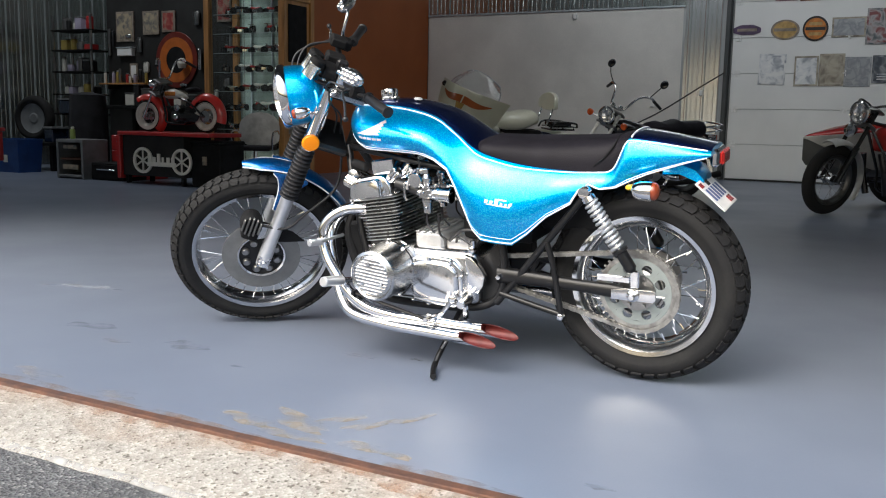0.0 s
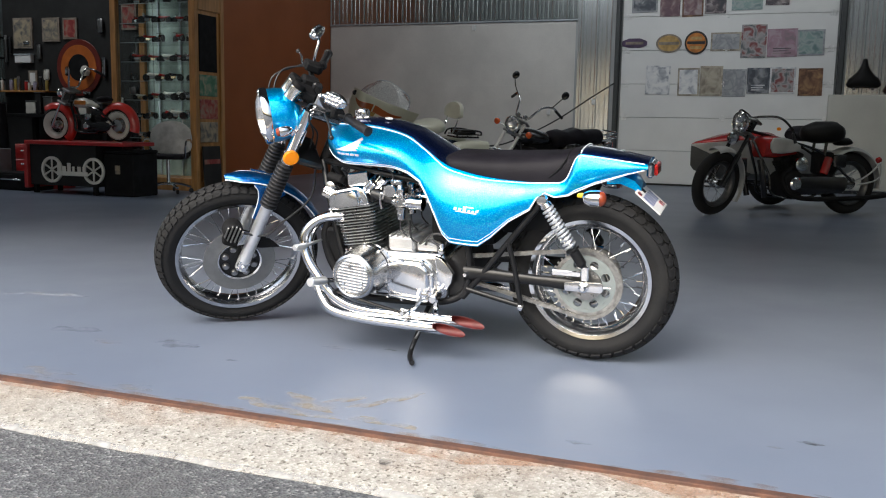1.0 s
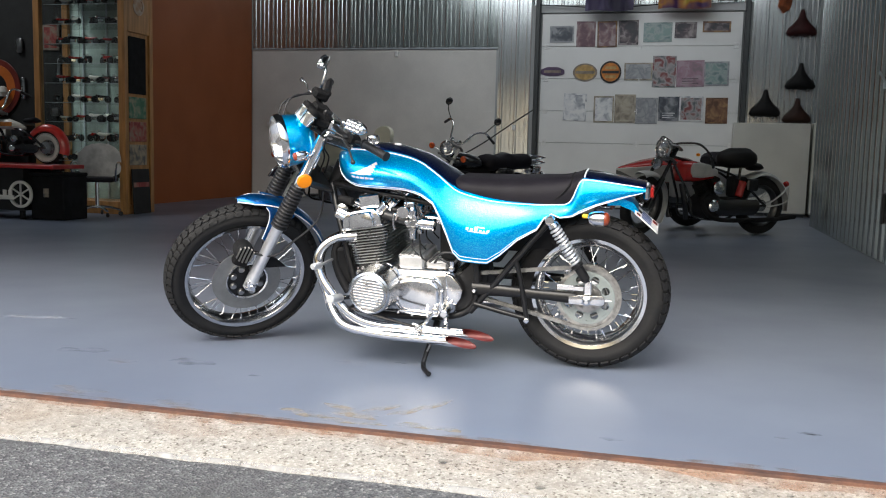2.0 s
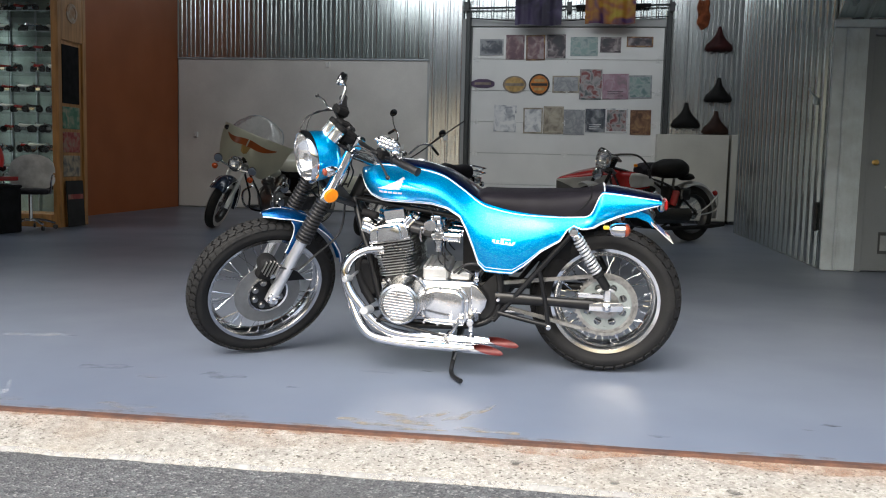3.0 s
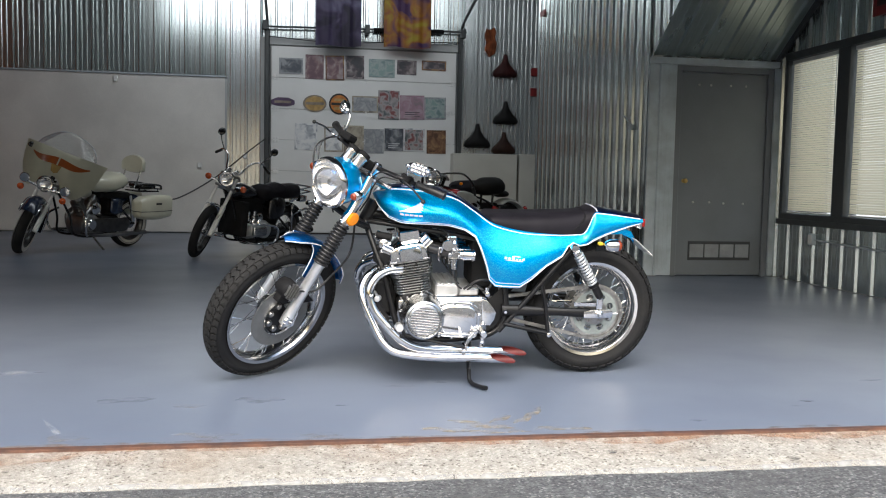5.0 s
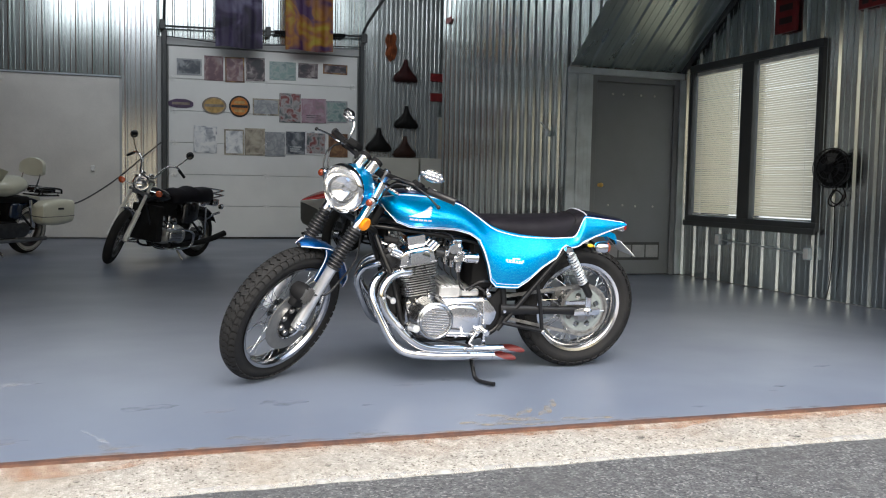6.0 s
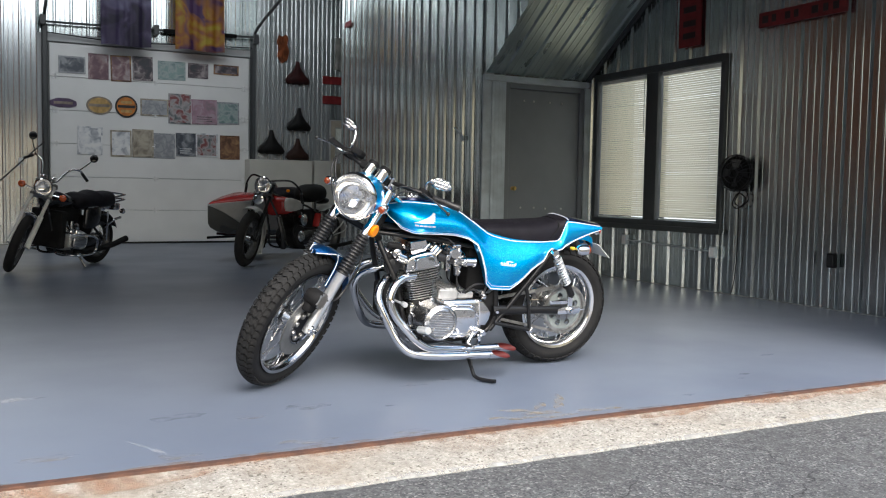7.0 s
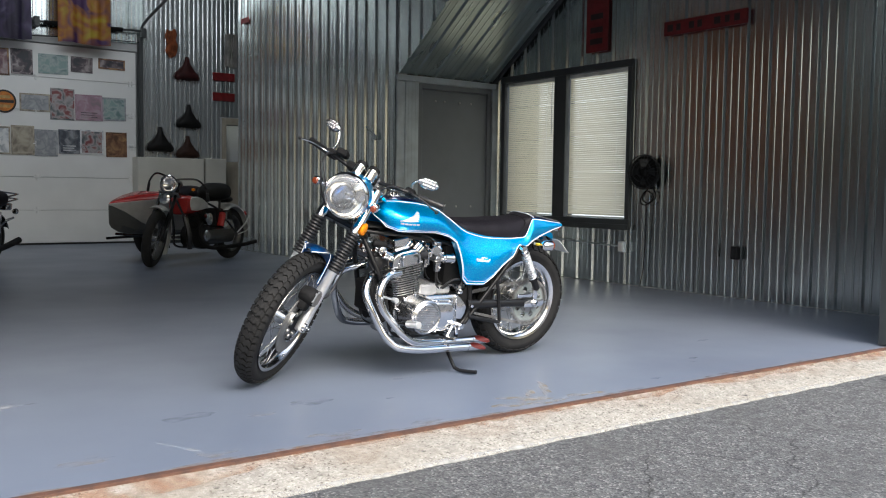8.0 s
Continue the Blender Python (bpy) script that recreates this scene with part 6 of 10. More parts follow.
part("caliper_bracket", bm, M["alu"], cal)
bm = bmesh.new()
tube(bm, [(FX - 0.06, -0.10, -0.49), (FX + 0.03, -0.125, -0.46), (FX + 0.08, -0.12, -0.38), (0.045, -0.085, -0.25), (0.02, -0.03, -0.10)], 0.005, 8)
part("brake_hose", bm, M["black"], cal)

# front fender
bm = bmesh.new()
rows = []
for k in range(25):
    a = radians(-28 + 81 * k / 24)
    kk = k / 24
    wd = 0.053 * min(1, 0.35 + kk * 5) * min(1, 0.45 + (1 - kk) * 4)
    R_ = 0.364
    ring = []
    for j in range(13):
        b_ = -1.25 + 2.5 * j / 12
        rr = R_ + 0.026 * math.cos(b_)
        ring.append(Vector((WX + rr * math.sin(a), wd * math.sin(b_), WA + rr * math.cos(a))))
    for j in range(12, -1, -1):
        b_ = -1.25 + 2.5 * j / 12
        rr = R_ + 0.026 * math.cos(b_) - 0.004
        ring.append(Vector((WX + rr * math.sin(a), (wd - 0.003) * math.sin(b_), WA + rr * math.cos(a))))
    rows.append(ring)
loft(bm, rows)
bmesh.ops.recalc_face_normals(bm, faces=bm.faces)
fender = part("front_fender", bm, M["shaded_blue"], bike, "short blue front fender edged in white", 50, FM)
for s in (-1, 1):
    bm = bmesh.new()
    pts = []
    for k in range(0, 25):
        a = radians(-28 + 81 * k / 24)
        kk = k / 24
        wd = 0.053 * min(1, 0.35 + kk * 5) * min(1, 0.45 + (1 - kk) * 4)
        pts.append((WX + 0.374 * math.sin(a), s * wd * 0.955, WA + 0.374 * math.cos(a)))
    tube(bm, pts, 0.0028, 6, 1)
    part("pinstripe", bm, M["pinstripe"], fender)
    bm = bmesh.new()
    plate(bm, rounded([(-0.200, -0.272), (-0.08, -0.262), (-0.05, -0.275), (-0.085, -0.32), (-0.105, -0.43), (-0.146, -0.43), (-0.152, -0.33), (-0.168, -0.295)], 0.02, 4), s * 0.064, s * 0.072, 0.002)
    part("fender_stay", bm, M["shaded_blue"], fender)
    bm = bmesh.new()
    tube(bm, [(-0.192, s * 0.0725, -0.276), (-0.170, s * 0.0725, -0.294), (-0.155, s * 0.0725, -0.330), (-0.149, s * 0.0725, -0.38), (-0.147, s * 0.0725, -0.425)], 0.0022, 6)
    part("pinstripe", bm, M["pinstripe"], fender)

# headlamp
FB = FM
HL = Matrix.Translation((-0.206, -0.010, 0.023)) @ basis((-0.885, 0, -0.47)) @ Matrix.Scale(LAMP, 4)
bm = bmesh.new()
lathe(bm, [(0.0, -0.090), (0.035, -0.086), (0.065, -0.072), (0.083, -0.050), (0.0895, -0.010), (0.090, 0.020)], 40, HL, False)
lamp = part("headlamp", bm, M["blue"], bike, "round headlamp with a blue shell and chrome rim", 50, FB)
bm = bmesh.new()
lathe(bm, [(0.086, 0.018), (0.094, 0.020), (0.0965, 0.028), (0.095, 0.040), (0.090, 0.046), (0.087, 0.042), (0.087, 0.018)], 44, HL, False)
part("headlamp_rim", bm, M["chrome"], lamp, "chrome headlamp rim")
bm = bmesh.new()
lathe(bm, [(0.087, 0.038), (0.080, 0.047), (0.055, 0.057), (0.028, 0.062), (0.0, 0.064)], 40, HL, False)
part("lens", bm, M["lens"], lamp, "clear headlamp lens").visible_shadow = False
bm = bmesh.new()
lathe(bm, [(0.086, 0.036), (0.074, 0.012), (0.052, -0.014), (0.024, -0.032), (0.0, -0.036)], 40, HL, False)
part("reflector_bowl", bm, M["bowl"], lamp)
bm = bmesh.new()
lathe(bm, [(0.014, -0.030), (0.016, -0.004), (0.012, 0.010), (0.0, 0.014)], 16, HL)
part("bulb_shield", bm, M["chrome"], lamp)

# clamps, gauges, handlebar
bm = bmesh.new()
box(bm, (-0.120, -0.128, 0.098), (0.03, 0.128, 0.120), 0.010)
part("upper_clamp", bm, M["alu"], bike, "", 35, FM)
bm = bmesh.new()
box(bm, (-0.095, -0.128, -0.108), (0.03, 0.128, -0.080), 0.010)
part("lower_clamp", bm, M["frame_black"], bike, "", 35, FM)
for s in (-1, 1):
    bm = bmesh.new()
    m = Matrix.Translation((-0.196, s * 0.034 - 0.015, 0.122)) @ basis((0.28, 0, 1))
    lathe(bm, [(0.022, 0), (0.0255, 0.004), (0.0262, 0.046), (0.0275, 0.048), (0.0275, 0.056), (0.024, 0.060)], 26, m)
    gz = part("gauge", bm, M["gauge"], bike, "round bright-cased gauge", 35, FB)
    bm = bmesh.new()
    lathe(bm, [(0.0268, 0.0565), (0.0290, 0.058), (0.0285, 0.074), (0.024, 0.078), (0, 0.079)], 26, m)
    part("dial", bm, M["matte_black"], gz)
    bm = bmesh.new()
    box(bm, (-0.215, s * 0.034 - 0.030, 0.112), (-0.11, s * 0.034, 0.120), 0.003)
    part("gauge_bracket", bm, M["black"], gz)
bm = bmesh.new()
box(bm, (-0.150, -0.060, 0.135), (-0.095, 0.040, 0.172), 0.008)
box(bm, (-0.135, 0.05, 0.150), (-0.060, 0.110, 0.190), 0.008)
part("switch_panel", bm, M["matte_black"], bike, "", 35, FB)
bm = bmesh.new()
half_bar = [(-0.072, 0.0, 0.165), (-0.072, 0.08, 0.166), (-0.080, 0.19, 0.181), (-0.052, 0.245, 0.190), (-0.015, 0.272, 0.197), (0.026, 0.390, 0.218)]
bar_pts = [(x, -y, z) for x, y, z in half_bar[::-1]] + half_bar[1:]
tube(bm, bar_pts, 0.011, 12, 8)
part("handlebar", bm, M["frame_black"], bike, "low black handlebar", 50, FB)
for s in (-1, 1):
    bm = bmesh.new()
    box(bm, (-0.095, s * 0.055 - 0.016, 0.118), (-0.050, s * 0.055 + 0.016, 0.186), 0.008)
    part("bar_clamp", bm, M["alu_bright"] if s < 0 else M["black"], bike, "", 35, FB)
    a, b = Vector((-0.020, s * 0.262, 0.196)), Vector((0.028, s * 0.396, 0.219))
    d = (b - a).normalized()
    bm = bmesh.new()
    lathe(bm, [(0.012, 0), (0.021, 0.002), (0.021, 0.006), (0.0165, 0.008), (0.0165, 0.134), (0.0195, 0.136), (0.0195, 0.141), (0.010, 0.143)], 16, Matrix.Translation(a) @ basis(d))
    part("grip", bm, M["black"], bike, "black rubber grip", 35, FB)
    bm = bmesh.new()
    c = Vector((-0.060, s * 0.225, 0.190))
    box(bm, (c.x - 0.020, c.y - 0.030, c.z - 0.020), (c.x + 0.032, c.y + 0.026, c.z + 0.022), 0.009)
    part("switch_housing", bm, M["matte_black"], bike, "", 35, FB)
    bm = bmesh.new()
    e = Vector((-0.099, s * 0.402, 0.155 if s < 0 else 0.180))
    tube(bm, [c + Vector((-0.015, 0, -0.005)), c + Vector((-0.045, s * 0.03, -0.008)), c.lerp(e, 0.55) + Vector((-0.020, 0, 0.004)), e], 0.0044, 8, 6)
    lever = part("lever", bm, M["black"] if s < 0 else M["alu_bright"], bike, "hand lever with a ball end", 50, FB)
    bm = bmesh.new()
    bmesh.ops.create_uvsphere(bm, u_segments=12, v_segments=8, radius=0.0095, matrix=Matrix.Translation(e))
    part("ball_end", bm, M["black"], lever)
    # mirror: an oval shell with a knuckled back on a short curved stem
    base = c + Vector((-0.005, s * 0.01, 0.018))
    mid_ = Vector((-0.108, s * 0.300, 0.262)) if s < 0 else Vector((-0.085, 0.285, 0.318))
    bm = bmesh.new()
    tube(bm, [base, base + Vector((-0.012, -s * 0.012, 0.025)), base.lerp(mid_, 0.6) + Vector((-0.004, -s * 0.028, 0.018)), mid_ + Vector((0.0, -s * 0.010, -0.004))], 0.0065, 10)
    mir = part("mirror", bm, M["chrome"], bike, "small chrome mirror with a knuckled back", 50, FB)
    tilt = Matrix.Translation(mid_) @ Matrix.Rotation(radians(-32 * s), 4, "Z") @ Matrix.Rotation(radians(12 * s), 4, "X")
    bm = bmesh.new()
    for i in range(6):
        for j in range(3):
            u, v = (i - 2.5) / 2.9 + 0.08 * (j % 2), (j - 1) / 1.45
            if u * u + v * v > 1.15:
                continue
            hgt = math.sqrt(max(0.04, 1 - u * u * 0.7 - v * v * 0.5))
            bmesh.ops.create_uvsphere(bm, u_segments=10, v_segments=7, radius=0.0105,
                                      matrix=tilt @ Matrix.Translation((-0.017 * hgt, 0.052 * u, 0.021 * v)) @ Matrix.Diagonal((0.9, 1.15, 0.85, 1)))
    bmesh.ops.create_uvsphere(bm, u_segments=20, v_segments=12, radius=1.0, matrix=tilt @ Matrix.Diagonal((0.019, 0.055, 0.026, 1)))
    part("mirror_back", bm, M["chrome"], mir, "", 60)
    bm = bmesh.new()
    lathe(bm, [(0.0, -0.004), (0.034, -0.004), (0.036, 0.0), (0.036, 0.006), (0.032, 0.008), (0, 0.008)], 28, tilt @ Matrix.Diagonal((1, 1.58, 0.76, 1)) @ basis((1, 0, 0)))
    part("mirror_glass", bm, M["chrome"], mir)
bm = bmesh.new()
box(bm, (-0.125, 0.135, 0.192), (-0.060, 0.195, 0.228), 0.008)
part("brake_reservoir", bm, M["matte_black"], bike, "", 35, FB)
# a few thin control cables curving down behind the lamp
for pts in ([(-0.10, 0.21, 0.19), (-0.19, 0.20, 0.14), (-0.20, 0.15, 0.05), (-0.13, 0.07, -0.05), (-0.07, 0.03, -0.12)],
            [(-0.11, 0.23, 0.185), (-0.22, 0.19, 0.10), (-0.19, 0.13, -0.02), (-0.10, 0.06, -0.10)],
            [(-0.09, -0.20, 0.178), (-0.135, -0.15, 0.165), (-0.12, -0.10, 0.10), (-0.05, -0.06, 0.02), (-0.03, -0.04, -0.06)],
            [(-0.085, -0.215, 0.172), (-0.125, -0.16, 0.145), (-0.10, -0.12, 0.08), (-0.04, -0.08, 0.03), (-0.01, -0.05, -0.05)]):
    bm = bmesh.new()
    tube(bm, pts, 0.0036, 8)
    part("cable", bm, M["black"], bike, "", 50, FB)

# ---------------------------------------------------------------- window with blinds
win = thing("window_1", None, "wide window in a dark frame with two closed cream blinds", "window", "", "structure")
bm = bmesh.new()
X0, X1 = XR - 0.045, XR + 0.10
box(bm, (X0, WIN_Y0, WIN_Z1 - 0.075), (X1, WIN_Y1, WIN_Z1), 0.004)
box(bm, (X0, WIN_Y0, WIN_Z0), (X1, WIN_Y1, WIN_Z0 + 0.085), 0.004)
box(bm, (X0, WIN_Y0, WIN_Z0 + 0.085), (X1, WIN_Y0 + 0.06, WIN_Z1 - 0.075), 0.004)
box(bm, (X0, WIN_Y1 - 0.06, WIN_Z0 + 0.085), (X1, WIN_Y1, WIN_Z1 - 0.075), 0.004)
box(bm, (X0, 6.24, WIN_Z0 + 0.085), (X1, 6.43, WIN_Z1 - 0.075), 0.004)
part("window_frame", bm, M["frame_grey"], win)
M["blind_rail"] = material("pale_blind_rail", (0.75, 0.74, 0.68), 0.4)
for y0, y1 in ((WIN_Y0 + 0.062, 6.238), (6.432, WIN_Y1 - 0.062)):
    pane = part("pane", block((XR + 0.075, y0, WIN_Z0 + 0.087), (XR + 0.081, y1, WIN_Z1 - 0.077)), M["glass"], win)
    pane.visible_shadow = False
    part("blind_rail", block((XR - 0.002, y0 + 0.01, WIN_Z1 - 0.118), (XR + 0.035, y1 - 0.01, WIN_Z1 - 0.080), 0.004), M["blind_rail"], win)
    bm = bmesh.new()
    w = (y1 - y0) - 0.03
    rows = []
    for k in range(5):
        u = -0.0104 + 0.0208 * k / 4
        rows.append([Vector((u * 0.30 + 0.0022 * math.cos(u / 0.0104 * 1.4), -w / 2, u)), Vector((u * 0.30 + 0.0022 * math.cos(u / 0.0104 * 1.4), w / 2, u))])
    loft(bm, rows, closed=False)
    me_slat = link_mesh("slat", bm, M["slat"], 60)
    n = 66
    for k in range(n):
        z = WIN_Z1 - 0.130 - k * (WIN_Z1 - WIN_Z0 - 0.235) / n
        tip = radians(random.uniform(-5, 5) + (14 if k % 17 == 11 else 0))
        share("slat", me_slat, win, Matrix.Translation((XR + 0.012, (y0 + y1) / 2, z)) @ Matrix.Rotation(tip, 4, "Y") @ Matrix.Rotation(random.uniform(-0.002, 0.002), 4, "X"))
    part("blind_rail", block((XR + 0.002, y0 + 0.012, WIN_Z0 + 0.090), (XR + 0.024, y1 - 0.012, WIN_Z0 + 0.104), 0.003), M["blind_rail"], win)
    for f in (0.18, 0.82):
        bm = bmesh.new()
        rod(bm, (XR - 0.003, y0 + (y1 - y0) * f, WIN_Z0 + 0.10), (XR - 0.003, y0 + (y1 - y0) * f, WIN_Z1 - 0.12), 0.0012, seg=5)
        part("cord", bm, M["blind_rail"], win)
bm = bmesh.new()
rod(bm, (XR - 0.012, 6.50, 1.62), (XR - 0.012, 6.50, WIN_Z1 - 0.12), 0.004, seg=6)
part("blind_wand", bm, M["blind_rail"], win)
win_lamp = bpy.data.lights.new("window_sky", "AREA")
win_lamp.shape, win_lamp.size, win_lamp.size_y, win_lamp.energy, win_lamp.color = "RECTANGLE", 1.6, 1.95, 9.0, (1.0, 0.97, 0.88)
win_light = new("window_daylight", win_lamp)
win_light.matrix_world = look((XR + 0.35, 6.31, 1.46), (XR - 1, 6.31, 1.46))
structure("trim_sill", block((XR - 0.075, WIN_Y0 - 0.02, WIN_Z0 - 0.025), (XR - 0.046, WIN_Y1, WIN_Z0 + 0.03), 0.004), M["frame_grey"], "dark grey window sill trim")

# fan, sockets and red signs on that wall
M["red_sign"] = material("dark_red_sign", (0.20, 0.014, 0.016), 0.45, 0, 0.12, 14)
M["dark_ink"] = material("dark_sign_ink", (0.03, 0.012, 0.012), 0.5)
fan = thing("wall_fan", None, "black round wall-mounted fan with a wire guard", "fan")
FC = Vector((XR - 0.13, 5.0, 1.17))
FMX = Matrix.Translation(FC) @ basis((-1, -0.25, 0.05))
bm = bmesh.new()
lathe(bm, [(0.0, -0.085), (0.08, -0.08), (0.14, -0.055), (0.158, -0.01), (0.152, -0.008), (0.12, -0.03), (0.05, -0.03), (0.055, 0.0), (0.03, 0.03), (0, 0.034)], 24, FMX)
part("motor", bm, M["matte_black"], fan)
bm = bmesh.new()
for k in range(4):
    a = 2 * math.pi * k / 4
    rows = []
    for r in (0.03, 0.08, 0.13):
        rows.append([FMX @ Vector((r * math.cos(a + d), r * math.sin(a + d), 0.012 + d * 0.05)) for d in (-0.35, 0.0, 0.35)])
    loft(bm, rows, closed=False)
part("blades", bm, M["black"], fan)
bm = bmesh.new()
for r, z in ((0.172, 0.0), (0.165, 0.03), (0.165, -0.03), (0.10, 0.045), (0.05, 0.048)):
    tube(bm, [FMX @ Vector((r * math.cos(2 * math.pi * k / 28), r * math.sin(2 * math.pi * k / 28), z)) for k in range(28)], 0.004, 6, 1, closed=True)
for k in range(26):
    a = 2 * math.pi * k / 26
    tube(bm, [FMX @ Vector((r * math.cos(a), r * math.sin(a), z)) for r, z in ((0.03, 0.048), (0.10, 0.045), (0.165, 0.03), (0.172, 0.0), (0.165, -0.03), (0.06, -0.06))], 0.002, 5, 3)
part("guard", bm, M["black"], fan)
bm = bmesh.new()
box(bm, (XR - 0.06, 4.96, 1.00), (XR - 0.03, 5.04, 1.28), 0.006)
rod(bm, (XR - 0.05, 5.0, 1.15), tuple(FC), 0.016, seg=10)
part("bracket", bm, M["matte_black"], fan)
bm = bmesh.new()
tube(bm, [(XR - 0.06, 5.0, 1.01), (XR - 0.07, 5.06, 0.90), (XR - 0.07, 4.98, 0.86), (XR - 0.07, 4.92, 0.93), (XR - 0.07, 5.02, 0.98), (XR - 0.07, 5.09, 0.88), (XR - 0.06, 5.03, 0.84), (XR - 0.06, 4.9, 0.92), (XR - 0.06, 4.94, 1.02)], 0.006, 6)
tube(bm, [(XR - 0.06, 5.02, 0.85), (XR - 0.045, 5.03, 0.5), (XR - 0.045, 5.05, 0.2), (XR - 0.05, 5.08, 0.03)], 0.005, 6)
part("power_cord", bm, M["matte_black"], fan)
for y, z, mat, h, tx in ((5.34, 0.40, "trim", 0.055, "pale metal socket box under the window"), (6.70, 0.45, "trim", 0.055, "pale metal socket box under the window"), (3.95, 0.425, "matte_black", 0.06, "black wall socket box")):
    ob = thing("socket_box", None, tx, "wall socket", "wall sockets")
    part("box", block((XR - 0.075, y - 0.04, z - h), (XR - 0.03, y + 0.04, z + h), 0.006), M[mat], ob)
    part("faceplate", block((XR - 0.080, y - 0.032, z - h * 0.8), (XR - 0.0755, y + 0.032, z + h * 0.8), 0.002), M["black"] if mat == "matte_black" else M["door_white"], ob)
bm = bmesh.new()
rod(bm, (XR - 0.055, 5.38, 0.405), (XR - 0.055, 6.66, 0.448), 0.008, seg=8)
tagged(part("conduit", bm, M["trim"]), "thin metal conduit between two socket boxes", "conduit")
sgn = thing("long_sign", None, "long dark red sign strip on the ribbed wall", "sign")
mm = Matrix.Translation((XR - 0.052, 4.38, 2.56)) @ Matrix.Rotation(radians(0.0), 4, "X")
part("board", block((-0.012, -0.475, -0.068), (0.012, 0.475, 0.068), 0.004, mm), M["red_sign"], sgn)
for k, (u, w) in enumerate(((-0.40, 0.06), (-0.29, 0.05), (-0.19, 0.07), (0.02, 0.05), (0.11, 0.06), (0.27, 0.05), (0.36, 0.07))):
    part("letter_bar", block((-0.015, u, -0.032), (-0.0125, u + w, 0.034), 0, mm), M["dark_ink"], sgn)
sgn = thing("upright_sign", None, "upright dark red sign on the ribbed wall", "sign")
mm = Matrix.Translation((XR - 0.052, 5.77, 2.75))
part("board", block((-0.012, -0.155, -0.30), (0.012, 0.155, 0.32), 0.004, mm), M["red_sign"], sgn)
for z in (-0.22, -0.10, 0.04):
    part("letter_bar", block((-0.015, -0.09, z), (-0.0125, 0.09, z + 0.06), 0, mm), M["dark_ink"], sgn)
bm = bmesh.new()
box(bm, (XP - 0.06, 7.92, 1.545), (XP - 0.032, 7.98, 1.60), 0.004)
rod(bm, (XP - 0.045, 7.95, 1.60), (XP - 0.07, 8.10, 1.70), 0.010, seg=8)
tagged(part("wall_hook", bm, M["trim"]), "small bent metal hook on the ribbed partition", "hook")
bm = bmesh.new()
box(bm, (XP - 0.05, 7.70, 0.35), (XP - 0.03, 7.76, 0.62), 0.006)
tagged(part("cable_clip", bm, M["black"]), "dark cable clip at the partition's end", "clip")

# ---------------------------------------------------------------- pictures on the overhead door
def poster_material(name, a, b, c, scale=14):
    """A printed sheet whose picture is too small to read: soft patches of three inks."""
    m = bpy.data.materials.new(name)
    m.use_nodes = True
    n, l = m.node_tree.nodes, m.node_tree.links
    bs = n["Principled BSDF"]
    co = n.new("ShaderNodeTexCoord")
    mp = n.new("ShaderNodeMapping")
    info = n.new("ShaderNodeObjectInfo")
    cb = n.new("ShaderNodeCombineXYZ")
    mul = n.new("ShaderNodeMath")
    mul.operation = "MULTIPLY"
    mul.inputs[1].default_value = 37.0
    l.new(info.outputs["Random"], mul.inputs[0])
    l.new(mul.outputs["Value"], cb.inputs["Y"])
    l.new(cb.outputs["Vector"], mp.inputs["Location"])
    l.new(co.outputs["Object"], mp.inputs["Vector"])
    no = n.new("ShaderNodeTexNoise")
    no.inputs["Scale"].default_value, no.inputs["Detail"].default_value, no.inputs["Distortion"].default_value = scale * 0.55, 2, 0.6
    l.new(mp.outputs["Vector"], no.inputs["Vector"])
    ra = n.new("ShaderNodeValToRGB")
    e = ra.color_ramp.elements
    e[0].position, e[0].color = 0.38, (*a, 1)
    e[1].position, e[1].color = 0.66, (*c, 1)
    k = e.new(0.50)
    k.color = (*b, 1)
    l.new(no.outputs["Fac"], ra.inputs["Fac"])
    l.new(ra.outputs["Color"], bs.inputs["Base Color"])
    bs.inputs["Roughness"].default_value = 0.45
    return m


GREY, INK, CREAM, RED, TEAL, PINK = (0.42, 0.43, 0.44), (0.05, 0.05, 0.06), (0.55, 0.50, 0.42), (0.30, 0.04, 0.05), (0.20, 0.34, 0.32), (0.50, 0.26, 0.36)
SHEETS = {
    "pale": poster_material("pale_print", (0.80, 0.80, 0.79), (0.70, 0.71, 0.72), (0.34, 0.36, 0.40)),
    "cream": poster_material("cream_print", (0.46, 0.42, 0.33), (0.38, 0.34, 0.27), (0.22, 0.19, 0.15)),
    "dark": poster_material("dark_print", (0.04, 0.04, 0.05), (0.09, 0.07, 0.08), (0.32, 0.28, 0.28)),
    "plum": poster_material("plum_print", (0.13, 0.07, 0.09), (0.22, 0.13, 0.14), (0.36, 0.30, 0.30)),
    "teal": poster_material("teal_print", (0.24, 0.34, 0.32), (0.36, 0.42, 0.41), (0.14, 0.22, 0.22)),
    "pink": poster_material("pink_print", (0.42, 0.32, 0.37), (0.36, 0.22, 0.28), (0.26, 0.20, 0.22)),
    "red": poster_material("red_print", (0.22, 0.07, 0.07), (0.40, 0.37, 0.37), (0.10, 0.12, 0.13)),
    "grey": poster_material("grey_print", (0.36, 0.37, 0.39), (0.26, 0.27, 0.29), (0.44, 0.45, 0.46)),
    "slate": poster_material("slate_print", (0.06, 0.07, 0.09), (0.12, 0.13, 0.15), (0.30, 0.31, 0.33)),
    "brown": poster_material("brown_print", (0.10, 0.05, 0.03), (0.18, 0.09, 0.05), (0.36, 0.22, 0.10)),
}
Y_POST = YB - 0.0275
